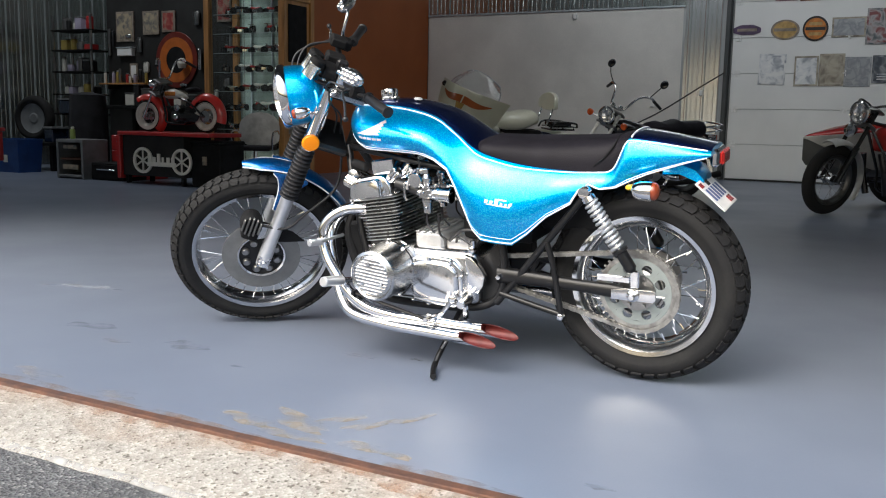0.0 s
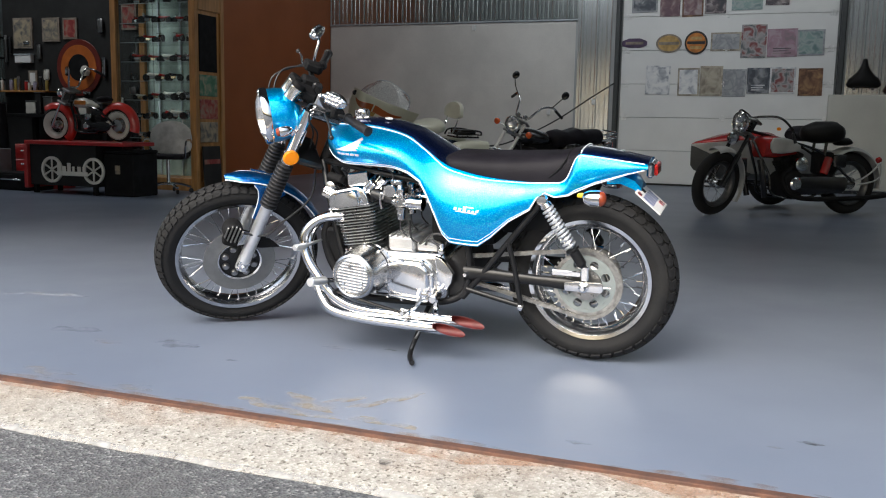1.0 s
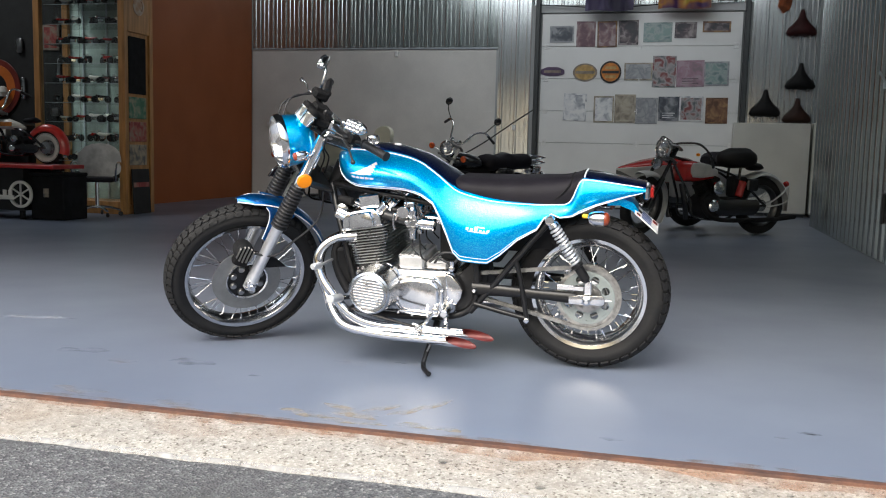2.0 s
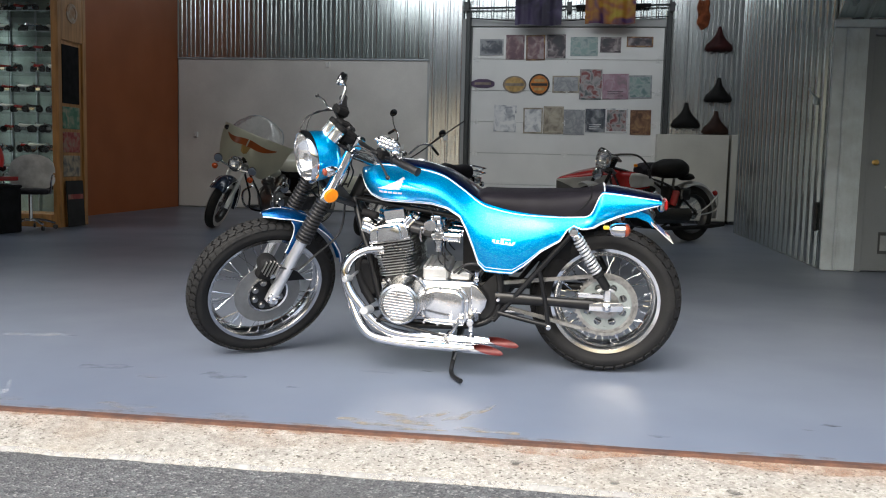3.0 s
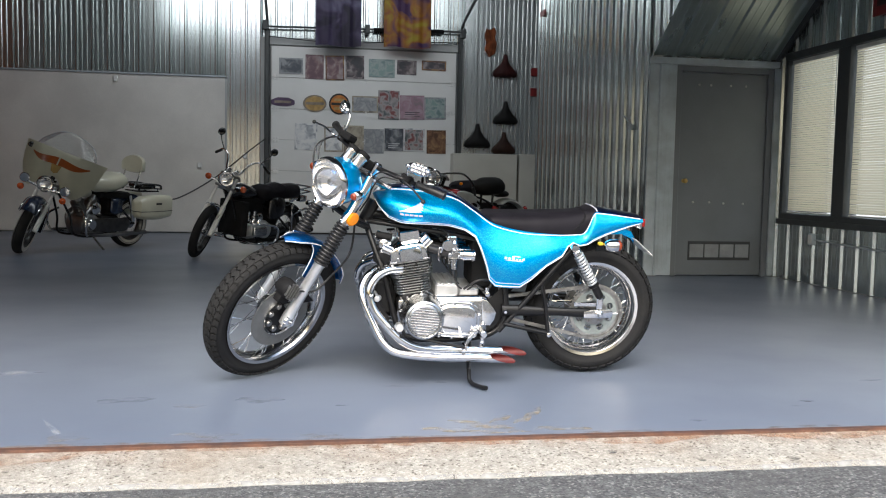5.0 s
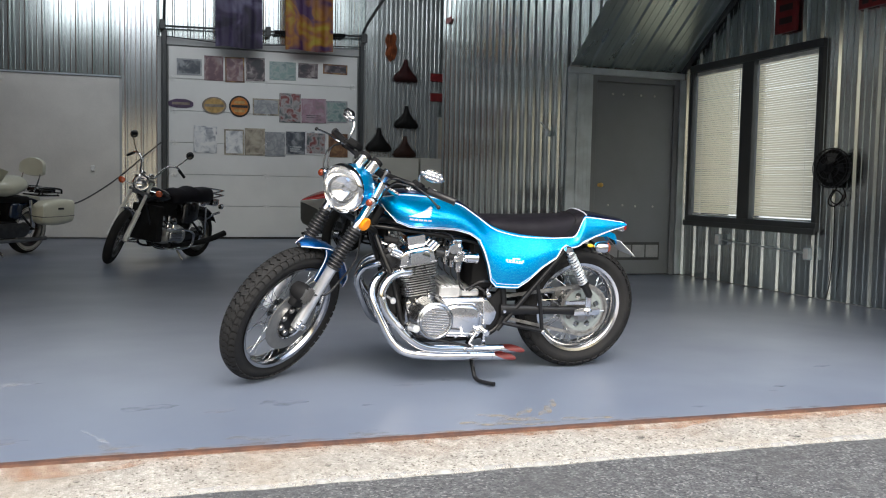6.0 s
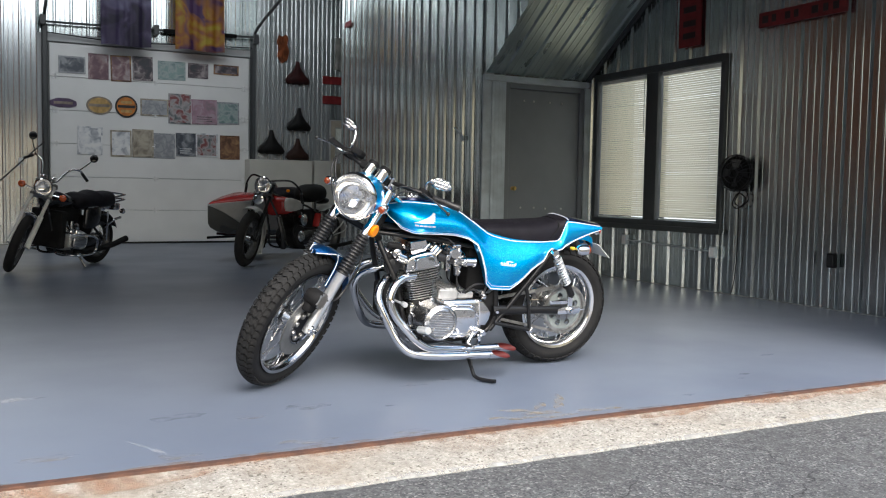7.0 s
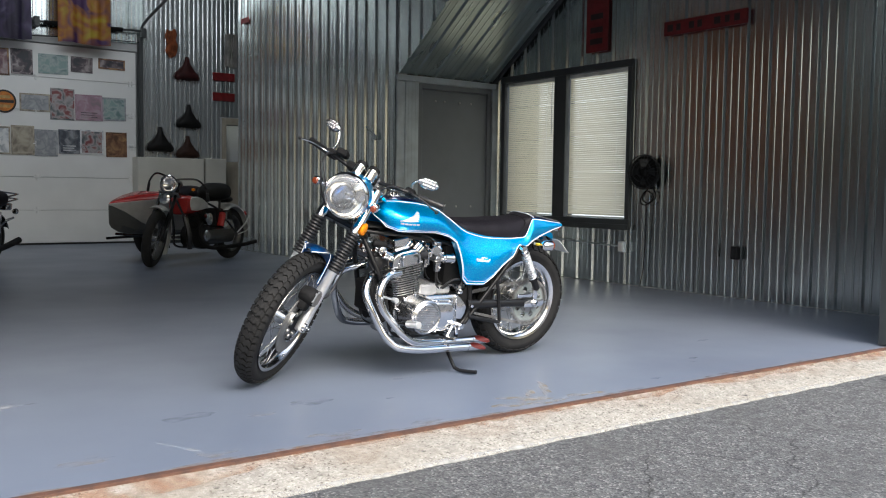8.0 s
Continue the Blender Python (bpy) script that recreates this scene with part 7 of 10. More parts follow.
POSTERS = [(-2.54, -2.14, 2.73, 3.00, "slate", "grey"), (-2.10, -1.79, 2.66, 3.07, "plum", "plum"), (-1.76, -1.44, 2.65, 3.07, "plum", "brown"), (-1.42, -1.10, 2.69, 3.08, "dark", "dark"),
           (-1.02, -0.57, 2.73, 3.04, "teal", "teal"), (-0.53, -0.19, 2.79, 3.04, "dark", "dark"), (-0.10, 0.33, 2.88, 3.05, "dark", "brown"),
           (-1.30, -0.85, 2.12, 2.40, "grey", "cream"), (-0.85, -0.48, 2.01, 2.51, "red", "red"), (-0.47, -0.04, 2.02, 2.44, "pink", "pink"), (-0.04, 0.34, 2.04, 2.42, "teal", "grey"),
           (-2.27, -1.89, 1.45, 1.90, "pale", "pale"), (-1.77, -1.44, 1.43, 1.86, "pale", "cream"), (-1.43, -1.09, 1.43, 1.89, "cream", "cream"), (-1.09, -0.74, 1.42, 1.84, "grey", "grey"),
           (-0.73, -0.40, 1.47, 1.86, "slate", "slate"), (-0.40, -0.03, 1.47, 1.87, "red", "pale"), (0.01, 0.35, 1.44, 1.85, "brown", "brown")]
WORDS = {"grey": "grey", "plum": "plum-coloured", "dark": "black", "teal": "green-grey", "cream": "cream", "red": "red and white", "pink": "pink", "pale": "white", "slate": "dark slate", "brown": "brown"}
for x0, x1, z0, z1, kind, edge in POSTERS:
    w, h = x1 - x0, z1 - z0
    ob = thing("poster", Matrix.Translation(((x0 + x1) / 2, Y_POST, (z0 + z1) / 2)) @ Matrix.Rotation(radians(random.uniform(-1.2, 1.2)), 4, "Y"),
               "small %s printed poster on the white overhead door" % WORDS[kind], "poster", "posters on the overhead door")
    sheet = part("sheet", block((-w / 2, -0.006, -h / 2), (w / 2, 0, h / 2), 0.0015), SHEETS[edge], ob)
    part("print", block((-w / 2 + 0.025, -0.0085, -h / 2 + 0.025), (w / 2 - 0.025, -0.0062, h / 2 - 0.025)), SHEETS[kind], ob)
    for k in range(3):
        wz = -h / 2 + 0.05 + 0.035 * k
        if h > 0.3 and kind in ("slate", "pink"):
            part("caption_bar", block((-w * 0.30, -0.0100, wz), (w * (0.30 - 0.08 * (k % 2)), -0.0088, wz + 0.012)), SHEETS["dark" if kind in ("pale", "grey", "cream", "teal", "pink") else "pale"], ob)


def oval(rx, rz, y0, y1, n=36, mz=1.0):
    return plate(bmesh.new(), [(rx * math.cos(2 * math.pi * k / n), rz * math.sin(2 * math.pi * k / n)) for k in range(n)], y1, y0, 0.0)


M["sign_gold"] = material("gold_print", (0.55, 0.36, 0.12), 0.4, 0, 0.2, 12)
M["sign_orange"] = material("orange_print", (0.62, 0.22, 0.03), 0.4, 0, 0.2, 12)
M["sign_black"] = material("black_print", (0.02, 0.018, 0.018), 0.4)
M["sign_purple"] = material("purple_print", (0.10, 0.06, 0.13), 0.4, 0, 0.2, 12)
M["sign_tan"] = material("tan_print", (0.30, 0.25, 0.20), 0.5, 0, 0.2, 12)
for x, z, rx, rz, a, b, tx in ((-1.52, 2.25, 0.175, 0.18, "sign_black", "sign_orange", "round black and orange tin sign on the door"),
                               (-1.935, 2.245, 0.20, 0.145, "sign_tan", "sign_gold", "oval tan tin sign on the door")):
    ob = thing("tin_sign", Matrix.Translation((x, Y_POST, z)), tx, "sign", "tin signs on the door")
    part("plate", oval(rx, rz, -0.008, 0), M[a], ob)
    part("disc", oval(rx * 0.84, rz * 0.84, -0.010, -0.0082), M[b], ob)
    for k, (dz, dw, mt) in enumerate(((0.07, 0.6, "sign_gold"), (0.0, 0.95, a), (-0.075, 0.6, "sign_gold"))):
        part("band", block((-rx * dw * 0.82, -0.0125, dz * rz / 0.18 - 0.022), (rx * dw * 0.82, -0.0102, dz * rz / 0.18 + 0.022)), M[mt], ob)
ob = thing("tin_sign", Matrix.Translation((-2.475, Y_POST, 2.255)), "winged purple and grey tin sign on the door", "sign", "tin signs on the door")
part("plate", plate(bmesh.new(), rounded([(-0.20, 0.03), (-0.09, 0.075), (0.09, 0.075), (0.20, 0.03), (0.20, -0.04), (0.09, -0.07), (-0.09, -0.07), (-0.20, -0.04)], 0.02, 3), 0, -0.008), M["sign_purple"], ob)
part("band", block((-0.14, -0.0105, -0.02), (0.14, -0.0082, 0.022)), M["sign_tan"], ob)

# cloth hangings over the door
def cloth(name, x0, x1, z0, z1, y, mat, label):
    bm = bmesh.new()
    rows = []
    for i in range(25):
        u = i / 24
        x = x0 + (x1 - x0) * u
        rows.append([Vector((x, y + 0.018 * math.sin(u * 15 + 1.5 * k / 14) * (0.4 + 0.6 * k / 14) + 0.01 * math.sin(u * 40), z1 + (z0 - z1) * k / 14 + 0.012 * math.sin(u * 7) * k / 14)) for k in range(15)])
    loft(bm, rows, closed=False)
    bmesh.ops.solidify(bm, geom=bm.faces, thickness=0.004)
    return tagged(part(name, bm, mat, None, "", 60), label, "wall hanging", "hangings over the overhead door")


M["purple_cloth"] = poster_material("purple_cloth", (0.03, 0.022, 0.06), (0.07, 0.05, 0.13), (0.22, 0.20, 0.34), 5)
M["yellow_cloth"] = poster_material("yellow_cloth", (0.55, 0.41, 0.03), (0.46, 0.19, 0.03), (0.10, 0.04, 0.14), 6)
cloth("wall_hanging", -1.94, -1.18, 3.18, 4.32, 13.92, M["purple_cloth"], "purple patterned cloth hanging above the door")
cloth("wall_hanging", -0.80, 0.0, 3.20, 4.32, 13.92, M["yellow_cloth"], "yellow and orange patterned cloth hanging above the door")

# saddles, panels and small things on the back wall beside the door
M["saddle_black"] = material("black_saddle_leather", (0.006, 0.006, 0.006), 0.6, 0, 0.2, 8, 0.1, spec=0.25)
M["saddle_red"] = material("oxblood_saddle_leather", (0.04, 0.008, 0.008), 0.6, 0, 0.2, 8, 0.1, spec=0.25)
M["saddle_brown"] = material("brown_saddle_leather", (0.035, 0.016, 0.011), 0.6, 0, 0.2, 8, 0.1, spec=0.25)


def saddle(x, z, mat, label, scale=1.0):
    """A sprung leather saddle hung on the wall by its nose."""
    ob = thing("saddle", Matrix.Translation((x, YB - 0.035, z)) @ Matrix.Scale(scale, 4), label, "saddle", "saddles on the back wall")
    prof = [(0.20, 0.028, 0.04), (0.15, 0.040, 0.05), (0.09, 0.055, 0.06), (0.03, 0.090, 0.075), (-0.03, 0.150, 0.09), (-0.08, 0.205, 0.10), (-0.13, 0.228, 0.10), (-0.165, 0.205, 0.085), (-0.185, 0.13, 0.05)]
    rows = []
    for h, w, d in prof:
        rows.append([Vector((w * math.cos(a), -d * max(0, math.sin(a)) ** 0.7 - 0.008, h - 0.025 * (math.cos(a) ** 2) * (1 if h < 0 else 0))) for a in [math.pi * k / 16 for k in range(17)]]
                    + [Vector((-w * 0.96, -0.002, h)), Vector((w * 0.96, -0.002, h))])
    bm = bmesh.new()
    loft(bm, rows)
    bmesh.ops.recalc_face_normals(bm, faces=bm.faces)
    part("seat", bm, mat, ob, "", 60)
    for s in (-1, 1):
        bm = bmesh.new()
        lathe(bm, [(0.022, 0), (0.022, 0.02), (0.026, 0.03), (0.022, 0.04), (0.026, 0.05)], 12, Matrix.Translation((s * 0.12, -0.02, -0.235)))
        part("spring", bm, M["steel"], ob)


saddle(1.38, 3.01, M["saddle_red"], "dark red leather saddle hung on the ribbed wall")
saddle(1.41, 2.19, M["saddle_black"], "black leather saddle hung on the ribbed wall")
saddle(0.91, 1.77, M["saddle_black"], "black leather saddle hung above a pale cabinet", 1.05)
saddle(1.39, 1.66, M["saddle_brown"], "brown leather saddle hung above a pale cabinet", 0.95)
M["cabinet"] = material("pale_cabinet_paint", (0.60, 0.59, 0.53), 0.5, 0, 0.05, 2, 0.03, 60)
for x0, x1, z1, y0 in ((0.44, 1.575, 1.45, 13.98), (1.62, 2.0, 1.46, 14.02)):
    ob = thing("cabinet", None, "tall plain pale cabinet against the back wall", "cabinet", "pale cabinets")
    part("body", block((x0, y0 + 0.02, 0.05), (x1, YB - 0.03, z1), 0.006), M["cabinet"], ob)
    part("door", block((x0 + 0.004, y0, 0.06), (x1 - 0.004, y0 + 0.0185, z1 - 0.004), 0.004), M["cabinet"], ob)
    part("plinth", block((x0 + 0.02, y0 + 0.04, 0.0), (x1 - 0.02, YB - 0.04, 0.0485)), M["frame_grey"], ob)
M["fuzzy"] = material("rust_orange_cloth", (0.28, 0.075, 0.02), 0.9, 0, 0.25, 9, 0.5, 60)
bm = bmesh.new()
hide = [(0.98, 3.66), (1.06, 3.63), (1.14, 3.64), (1.22, 3.67), (1.29, 3.60), (1.26, 3.50), (1.31, 3.38), (1.27, 3.24), (1.18, 3.19), (1.08, 3.16), (1.00, 3.22), (0.93, 3.27), (0.96, 3.40), (0.92, 3.52)]
rim = smooth_path([(x, 0, z) for x, z in hide] + [(0.98, 0, 3.66)], 4)[:-1]
mid = Vector((1.11, 0, 3.41))
loft(bm, [[Vector((mid.x + 0.55 * (q[0] - mid.x) * f, YB - 0.040 - d - 0.008 * math.sin(9 * f + k), mid.z + (q[2] - mid.z) * f)) for k, q in enumerate(rim)] for f, d in ((1.0, 0.0), (0.97, 0.018), (0.6, 0.034), (0.1, 0.04))])
tagged(part("leather_apron", bm, M["fuzzy"], None, "", 60), "rust-orange leather piece hanging on the back wall", "wall hanging")
for z0, z1 in ((2.500, 2.644), (2.856, 2.996)):
    ob = thing("stripe_sign", None, "plain dark red strip sign on the back wall", "sign", "strip signs on the back wall")
    part("board", block((1.85, YB - 0.052, z0), (2.26, YB - 0.036, z1), 0.004), M["red_sign"], ob)
M["pale_cloth"] = material("pale_hanging_cloth", (0.55, 0.53, 0.50), 0.85, 0, 0.18, 7, 0.3, 90)
cloth("wall_hanging", 2.07, 2.29, 3.11, 3.69, YB - 0.07, M["pale_cloth"], "pale cloth hanging on the back wall")
ob = thing("wall_tag", None, "small red tag on the ribbed partition", "tag")
part("board", block((XP - 0.052, 11.56, 3.42), (XP - 0.040, 11.83, 3.50), 0.003), M["red_sign"], ob)
# a glazed back door beyond the partition
BD = thing("door_4", None, "beige back door with a bright glazed pane", "door", "", "structure")
M["beige"] = material("beige_door_paint", (0.42, 0.38, 0.30), 0.5)
bm = bmesh.new()
box(bm, (2.02, YB - 0.05, 0.01), (2.10, YB - 0.033, 2.2), 0.003)
box(bm, (2.10, YB - 0.05, 2.08), (2.80, YB - 0.033, 2.2), 0.003)
box(bm, (2.10, YB - 0.05, 0.01), (2.80, YB - 0.033, 1.42), 0.003)
part("leaf", bm, M["beige"], BD)
back_pane = part("pane", block((2.12, YB + 0.06, 1.42), (2.80, YB + 0.066, 2.08)), M["glass"], BD)
back_pane.visible_shadow = False

# ---------------------------------------------------------------- added ceiling lights
M["tube"] = material("fluorescent_tube", (1.0, 0.98, 0.92), 0.4, glow=2.0)
# unseen fixtures added for brightness: two wide tilted ones wash the back wall; a plain strip hangs flat over the
# workshop corner
for x, y, long, wide, watts, tilt, turn, tubes in ((-2.9, 9.6, 2.2, 0.7, FILL_STRIP * 1.12, 60, 0, 4), (-0.2, 9.6, 1.4, 0.7, FILL_STRIP * 0.50, 60, 0, 4), (-10.3, 7.2, 1.25, 0.12, FILL_STRIP * 1.65, 0, 90, 2)):
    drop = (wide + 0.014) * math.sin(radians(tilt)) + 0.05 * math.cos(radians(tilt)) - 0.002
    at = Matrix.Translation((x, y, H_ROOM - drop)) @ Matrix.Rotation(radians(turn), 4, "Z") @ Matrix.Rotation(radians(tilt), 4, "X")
    ob = thing("ceiling_light", at, "unseen white fluorescent light in a wide tilted reflector, added to brighten the back wall" if tilt else "unseen white fluorescent strip light under the ceiling, added to brighten the workshop corner", "ceiling light", "ceiling lights")
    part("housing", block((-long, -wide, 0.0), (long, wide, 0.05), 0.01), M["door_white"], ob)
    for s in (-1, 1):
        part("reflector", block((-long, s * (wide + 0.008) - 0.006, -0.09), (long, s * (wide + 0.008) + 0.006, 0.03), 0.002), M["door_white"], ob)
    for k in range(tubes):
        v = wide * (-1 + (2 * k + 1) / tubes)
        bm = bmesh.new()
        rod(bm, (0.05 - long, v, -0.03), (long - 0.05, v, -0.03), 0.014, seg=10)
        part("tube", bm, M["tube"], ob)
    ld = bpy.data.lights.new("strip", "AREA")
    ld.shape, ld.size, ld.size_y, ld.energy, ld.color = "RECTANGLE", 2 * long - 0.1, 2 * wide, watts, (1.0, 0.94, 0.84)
    lo = new("fill_lamp", ld)
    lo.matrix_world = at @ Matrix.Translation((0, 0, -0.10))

# ---------------------------------------------------------------- the other motorcycles
M["ivory"] = material("ivory_paint", (0.64, 0.63, 0.51), 0.3, 0, 0.04, 5, coat=0.5)
M["dark_blue"] = material("dark_blue_paint", (0.012, 0.022, 0.05), 0.25, 0, 0.1, 8, coat=0.5)
M["black_paint"] = material("black_paint", (0.008, 0.008, 0.010), 0.22, 0, 0.1, 8, coat=0.5)
M["red_paint"] = material("red_paint", (0.34, 0.018, 0.016), 0.25, 0, 0.08, 8, coat=0.5)
M["bright_fork"] = material("polished_fork", (0.80, 0.80, 0.78), 0.32, 0.25, 0.05, 12)
M["hull_grey"] = material("dark_hull_grey", (0.10, 0.105, 0.105), 0.4, 0.1, 0.08, 8)
M["grey_paint"] = material("silver_grey_paint", (0.46, 0.465, 0.46), 0.35, 0.15, 0.07, 8)
M["white_paint"] = material("white_paint", (0.66, 0.64, 0.58), 0.3, 0, 0.05, 8)
M["orange_decal"] = material("orange_decal", (0.42, 0.10, 0.015), 0.35)
M["gold_decal"] = material("gold_decal", (0.30, 0.18, 0.03), 0.4)
M["smoke_glass"] = glass_material("clear_screen", (0.97, 0.98, 0.98), 0.02, 0.95)


def place(front, rear, lean=6.0):
    """The pose of a machine whose wheels touch the floor there; its nose points to -x."""
    fx, fy = front[0] - rear[0], front[1] - rear[1]
    return Matrix.Translation((rear[0], rear[1], 0)) @ Matrix.Rotation(math.atan2(-fy, -fx), 4, "Z") @ Matrix.Rotation(radians(lean), 4, "X")


def blob(rows, n=16, power=1.0):
    """A lofted shell from stations (x, z centre, half width, half height)."""
    bm = bmesh.new()
    rr = []
    for x, z, w, h in rows:
        ring = []
        for k in range(n):
            a = 2 * math.pi * k / n
            c, s = math.cos(a), math.sin(a)
            ring.append(Vector((x, w * abs(c) ** power * (1 if c >= 0 else -1), z + h * abs(s) ** power * (1 if s >= 0 else -1))))
        rr.append(ring)
    loft(bm, rr)
    bmesh.ops.recalc_face_normals(bm, faces=bm.faces)
    return bm


def arc_fender(cx, cz, R, w, a0, a1, deep=0.03, n=20):
    """A domed mudguard round a wheel, between two angles from the top, in degrees."""
    bm = bmesh.new()
    rows = []
    for k in range(n + 1):
        a = radians(a0 + (a1 - a0) * k / n)
        ring = []
        for off in (0.0, -0.005):
            js = range(9) if off == 0 else range(8, -1, -1)
            for j in js:
                b = -1.5 + 3.0 * j / 8
                rr = R + off + deep * (math.cos(b) - 0.3)
                ring.append(Vector((cx + rr * math.sin(a), (w + off) * math.sin(b), cz + rr * math.cos(a))))
        rows.append(ring)
    loft(bm, rows)
    bmesh.ops.recalc_face_normals(bm, faces=bm.faces)
    return bm


def vintage(name, label, m, wb, R1, R2, tw, paint, steer, fork_mat, rake=28.0, head_z=0.86, twin=True, fins=9, bars="wide", lamp=0.085, rim_mat=None, whitewall=None, spokes=20, metal=None, lamp_at=(-0.15, 0.0)):
    """Wheels, frame, fork, engine, lamp and bars of an older machine; its rear axle stands over x = 0."""
    b = thing(name, m, label, "motorcycle")
    rear_w = make_wheel(b, Matrix.Translation((0, 0, R2)), R2, R2 * 0.69, tw, spokes, 0.07, 0.05, rim_mat, 32, "rear_wheel", None, False)
    r_ = radians(rake)
    head = Vector((-wb + (head_z - R1) * math.tan(r_) + 0.055, 0, head_z))
    F = Matrix.Translation(head) @ Matrix.Rotation(r_, 4, "Y") @ Matrix.Rotation(radians(steer), 4, "Z")
    FAx = -(head_z - R1) / math.cos(r_) - 0.03
    front_w = make_wheel(b, F @ Matrix.Translation((-0.055, 0, FAx)), R1, R1 * 0.70, tw * 0.9, spokes, 0.05, 0.045, rim_mat, 32, "front_wheel", None, False)
    if whitewall:
        for wh, R in ((rear_w, R2), (front_w, R1)):
            for s in (-1, 1):
                bm = bmesh.new()
                disc(bm, [(R * 0.71, s * tw * 0.455), (R * 0.80, s * tw * 0.50), (R * 0.87, s * tw * 0.49)], 36, None, False)
                part("whitewall", bm, whitewall, wh)
    for s in (-1, 1):
        bm = bmesh.new()
        rod(bm, (-0.055, s * 0.09, FAx), (-0.055, s * 0.09, 0.10), 0.019 * head_z / 0.86, seg=12)
        rod(bm, (-0.055, s * 0.09, FAx - 0.02), (-0.055, s * 0.09, FAx * 0.45), 0.029 * head_z / 0.86, seg=12)
        part("fork_leg", bm, fork_mat, b, "", 35, F)
    bm = bmesh.new()
    box(bm, (-0.09, -0.12, 0.07), (0.03, 0.12, 0.10), 0.01)
    box(bm, (-0.09, -0.12, -0.09), (0.03, 0.12, -0.06), 0.01)
    part("fork_clamp", bm, M["steel"], b, "", 35, F)
    # lamp
    LM = Matrix.Translation((lamp_at[0], 0, lamp_at[1])) @ basis((-math.cos(r_), 0, -math.sin(r_)))
    bm = bmesh.new()
    lathe(bm, [(0.0, -lamp), (lamp * 0.6, -lamp * 0.8), (lamp * 0.95, -lamp * 0.2), (lamp, 0.015)], 24, LM, False)
    hl = part("headlamp", bm, M["chrome"], b, "round chrome headlamp", 50, F)
    bm = bmesh.new()
    lathe(bm, [(lamp * 0.96, 0.012), (lamp * 1.04, 0.018), (lamp * 0.93, 0.030)], 24, LM, False)
    part("headlamp_rim", bm, M["chrome"], hl)
    bm = bmesh.new()
    lathe(bm, [(lamp * 0.94, 0.020), (lamp * 0.6, 0.035), (0.0, 0.042)], 24, LM, False)
    part("lens", bm, M["lens"], hl).visible_shadow = False
    bm = bmesh.new()
    lathe(bm, [(lamp * 0.92, 0.015), (lamp * 0.6, -lamp * 0.25), (0.0, -lamp * 0.4)], 24, LM, False)
    part("reflector_bowl", bm, M["chrome"], hl)
    # bars
    if bars == "wide":
        hp = [(-0.03, 0.0, 0.13), (-0.03, 0.08, 0.14), (-0.02, 0.14, 0.24), (0.02, 0.26, 0.27), (0.12, 0.38, 0.22)]
    elif bars == "high":
        hp = [(-0.03, 0.0, 0.13), (-0.03, 0.09, 0.15), (-0.06, 0.15, 0.33), (-0.04, 0.24, 0.37), (0.07, 0.36, 0.34)]
    elif bars == "raised":
        hp = [(-0.03, 0.0, 0.13), (-0.03, 0.08, 0.15), (0.0, 0.15, 0.33), (0.06, 0.25, 0.40), (0.18, 0.34, 0.37)]
    else:
        hp = [(-0.03, 0.0, 0.12), (-0.01, 0.10, 0.16), (0.06, 0.26, 0.21), (0.20, 0.36, 0.16), (0.30, 0.38, 0.08)]
    bm = bmesh.new()
    tube(bm, [(x, -y, z) for x, y, z in hp[::-1]] + hp[1:], 0.012, 10, 6)
    part("handlebar", bm, M["chrome"] if bars != "old" else M["black_paint"], b, "", 50, F)
    for s in (-1, 1):
        a, c = Vector(hp[-2]), Vector(hp[-1])
        a.y *= s
        c.y *= s
        bm = bmesh.new()
        rod(bm, a.lerp(c, 0.25), c + (c - a).normalized() * 0.02, 0.017, seg=12, bevel=0.003)
        part("grip", bm, M["black"], b, "", 35, F)
    # frame
    fr = part("frame", (lambda q: rod(q, head - Vector((0.04, 0, 0.09)), head + Vector((0.04, 0, 0.08)), 0.028, seg=14))(bmesh.new()), M["black_paint"], b, "black tubular frame")
    for s in (-1, 1):
        for pts in ([(head.x + 0.01, s * 0.03, head.z - 0.06), (-wb * 0.66, s * 0.067 * wb, 0.27 * wb), (-wb * 0.62, s * 0.08 * wb, 0.135 * wb), (-wb * 0.35, s * 0.08 * wb, 0.12 * wb), (-wb * 0.24, s * 0.08 * wb, 0.20 * wb)],
                    [(head.x + 0.02, s * 0.02, head.z - 0.02), (-wb * 0.45, s * 0.033 * wb, 0.47 * wb), (-wb * 0.25, s * 0.06 * wb, 0.40 * wb), (-0.02, s * 0.072 * wb, R2 + 0.01)],
                    [(-wb * 0.24, s * 0.08 * wb, 0.20 * wb), (-0.12, s * 0.072 * wb, R2), (0.0, s * 0.072 * wb, R2)]):
            bm = bmesh.new()
            tube(bm, pts, 0.014, 10, 6)
            part("frame_tube", bm, M["black_paint"], fr)
    # engine
    ex = -wb * 0.47
    metal = metal or M["barrel"]
    g = wb / 1.5
    part("battery_box", block((-0.40 * g, -0.075 * g, 0.40 * g), (-0.22 * g, 0.075 * g, 0.62 * g), 0.03 * g, None, 2), M["matte_black"], b)
    part("gearbox", block((ex + 0.16 * g, -0.12 * g, 0.20 * g), (-0.24 * g, 0.12 * g, 0.40 * g), 0.03 * g), M["matte_black"], b)
    bm = bmesh.new()
    disc(bm, [(0.10, -0.14), (0.135, -0.12), (0.135, 0.12), (0.10, 0.14)], 28, Matrix.Translation((ex, 0, 0.30 * g)) @ Matrix.Scale(g, 4))
    box(bm, (ex + 0.06 * g, -0.11 * g, 0.20 * g), (ex + 0.30 * g, 0.11 * g, 0.38 * g), 0.03 * g, None, 2)
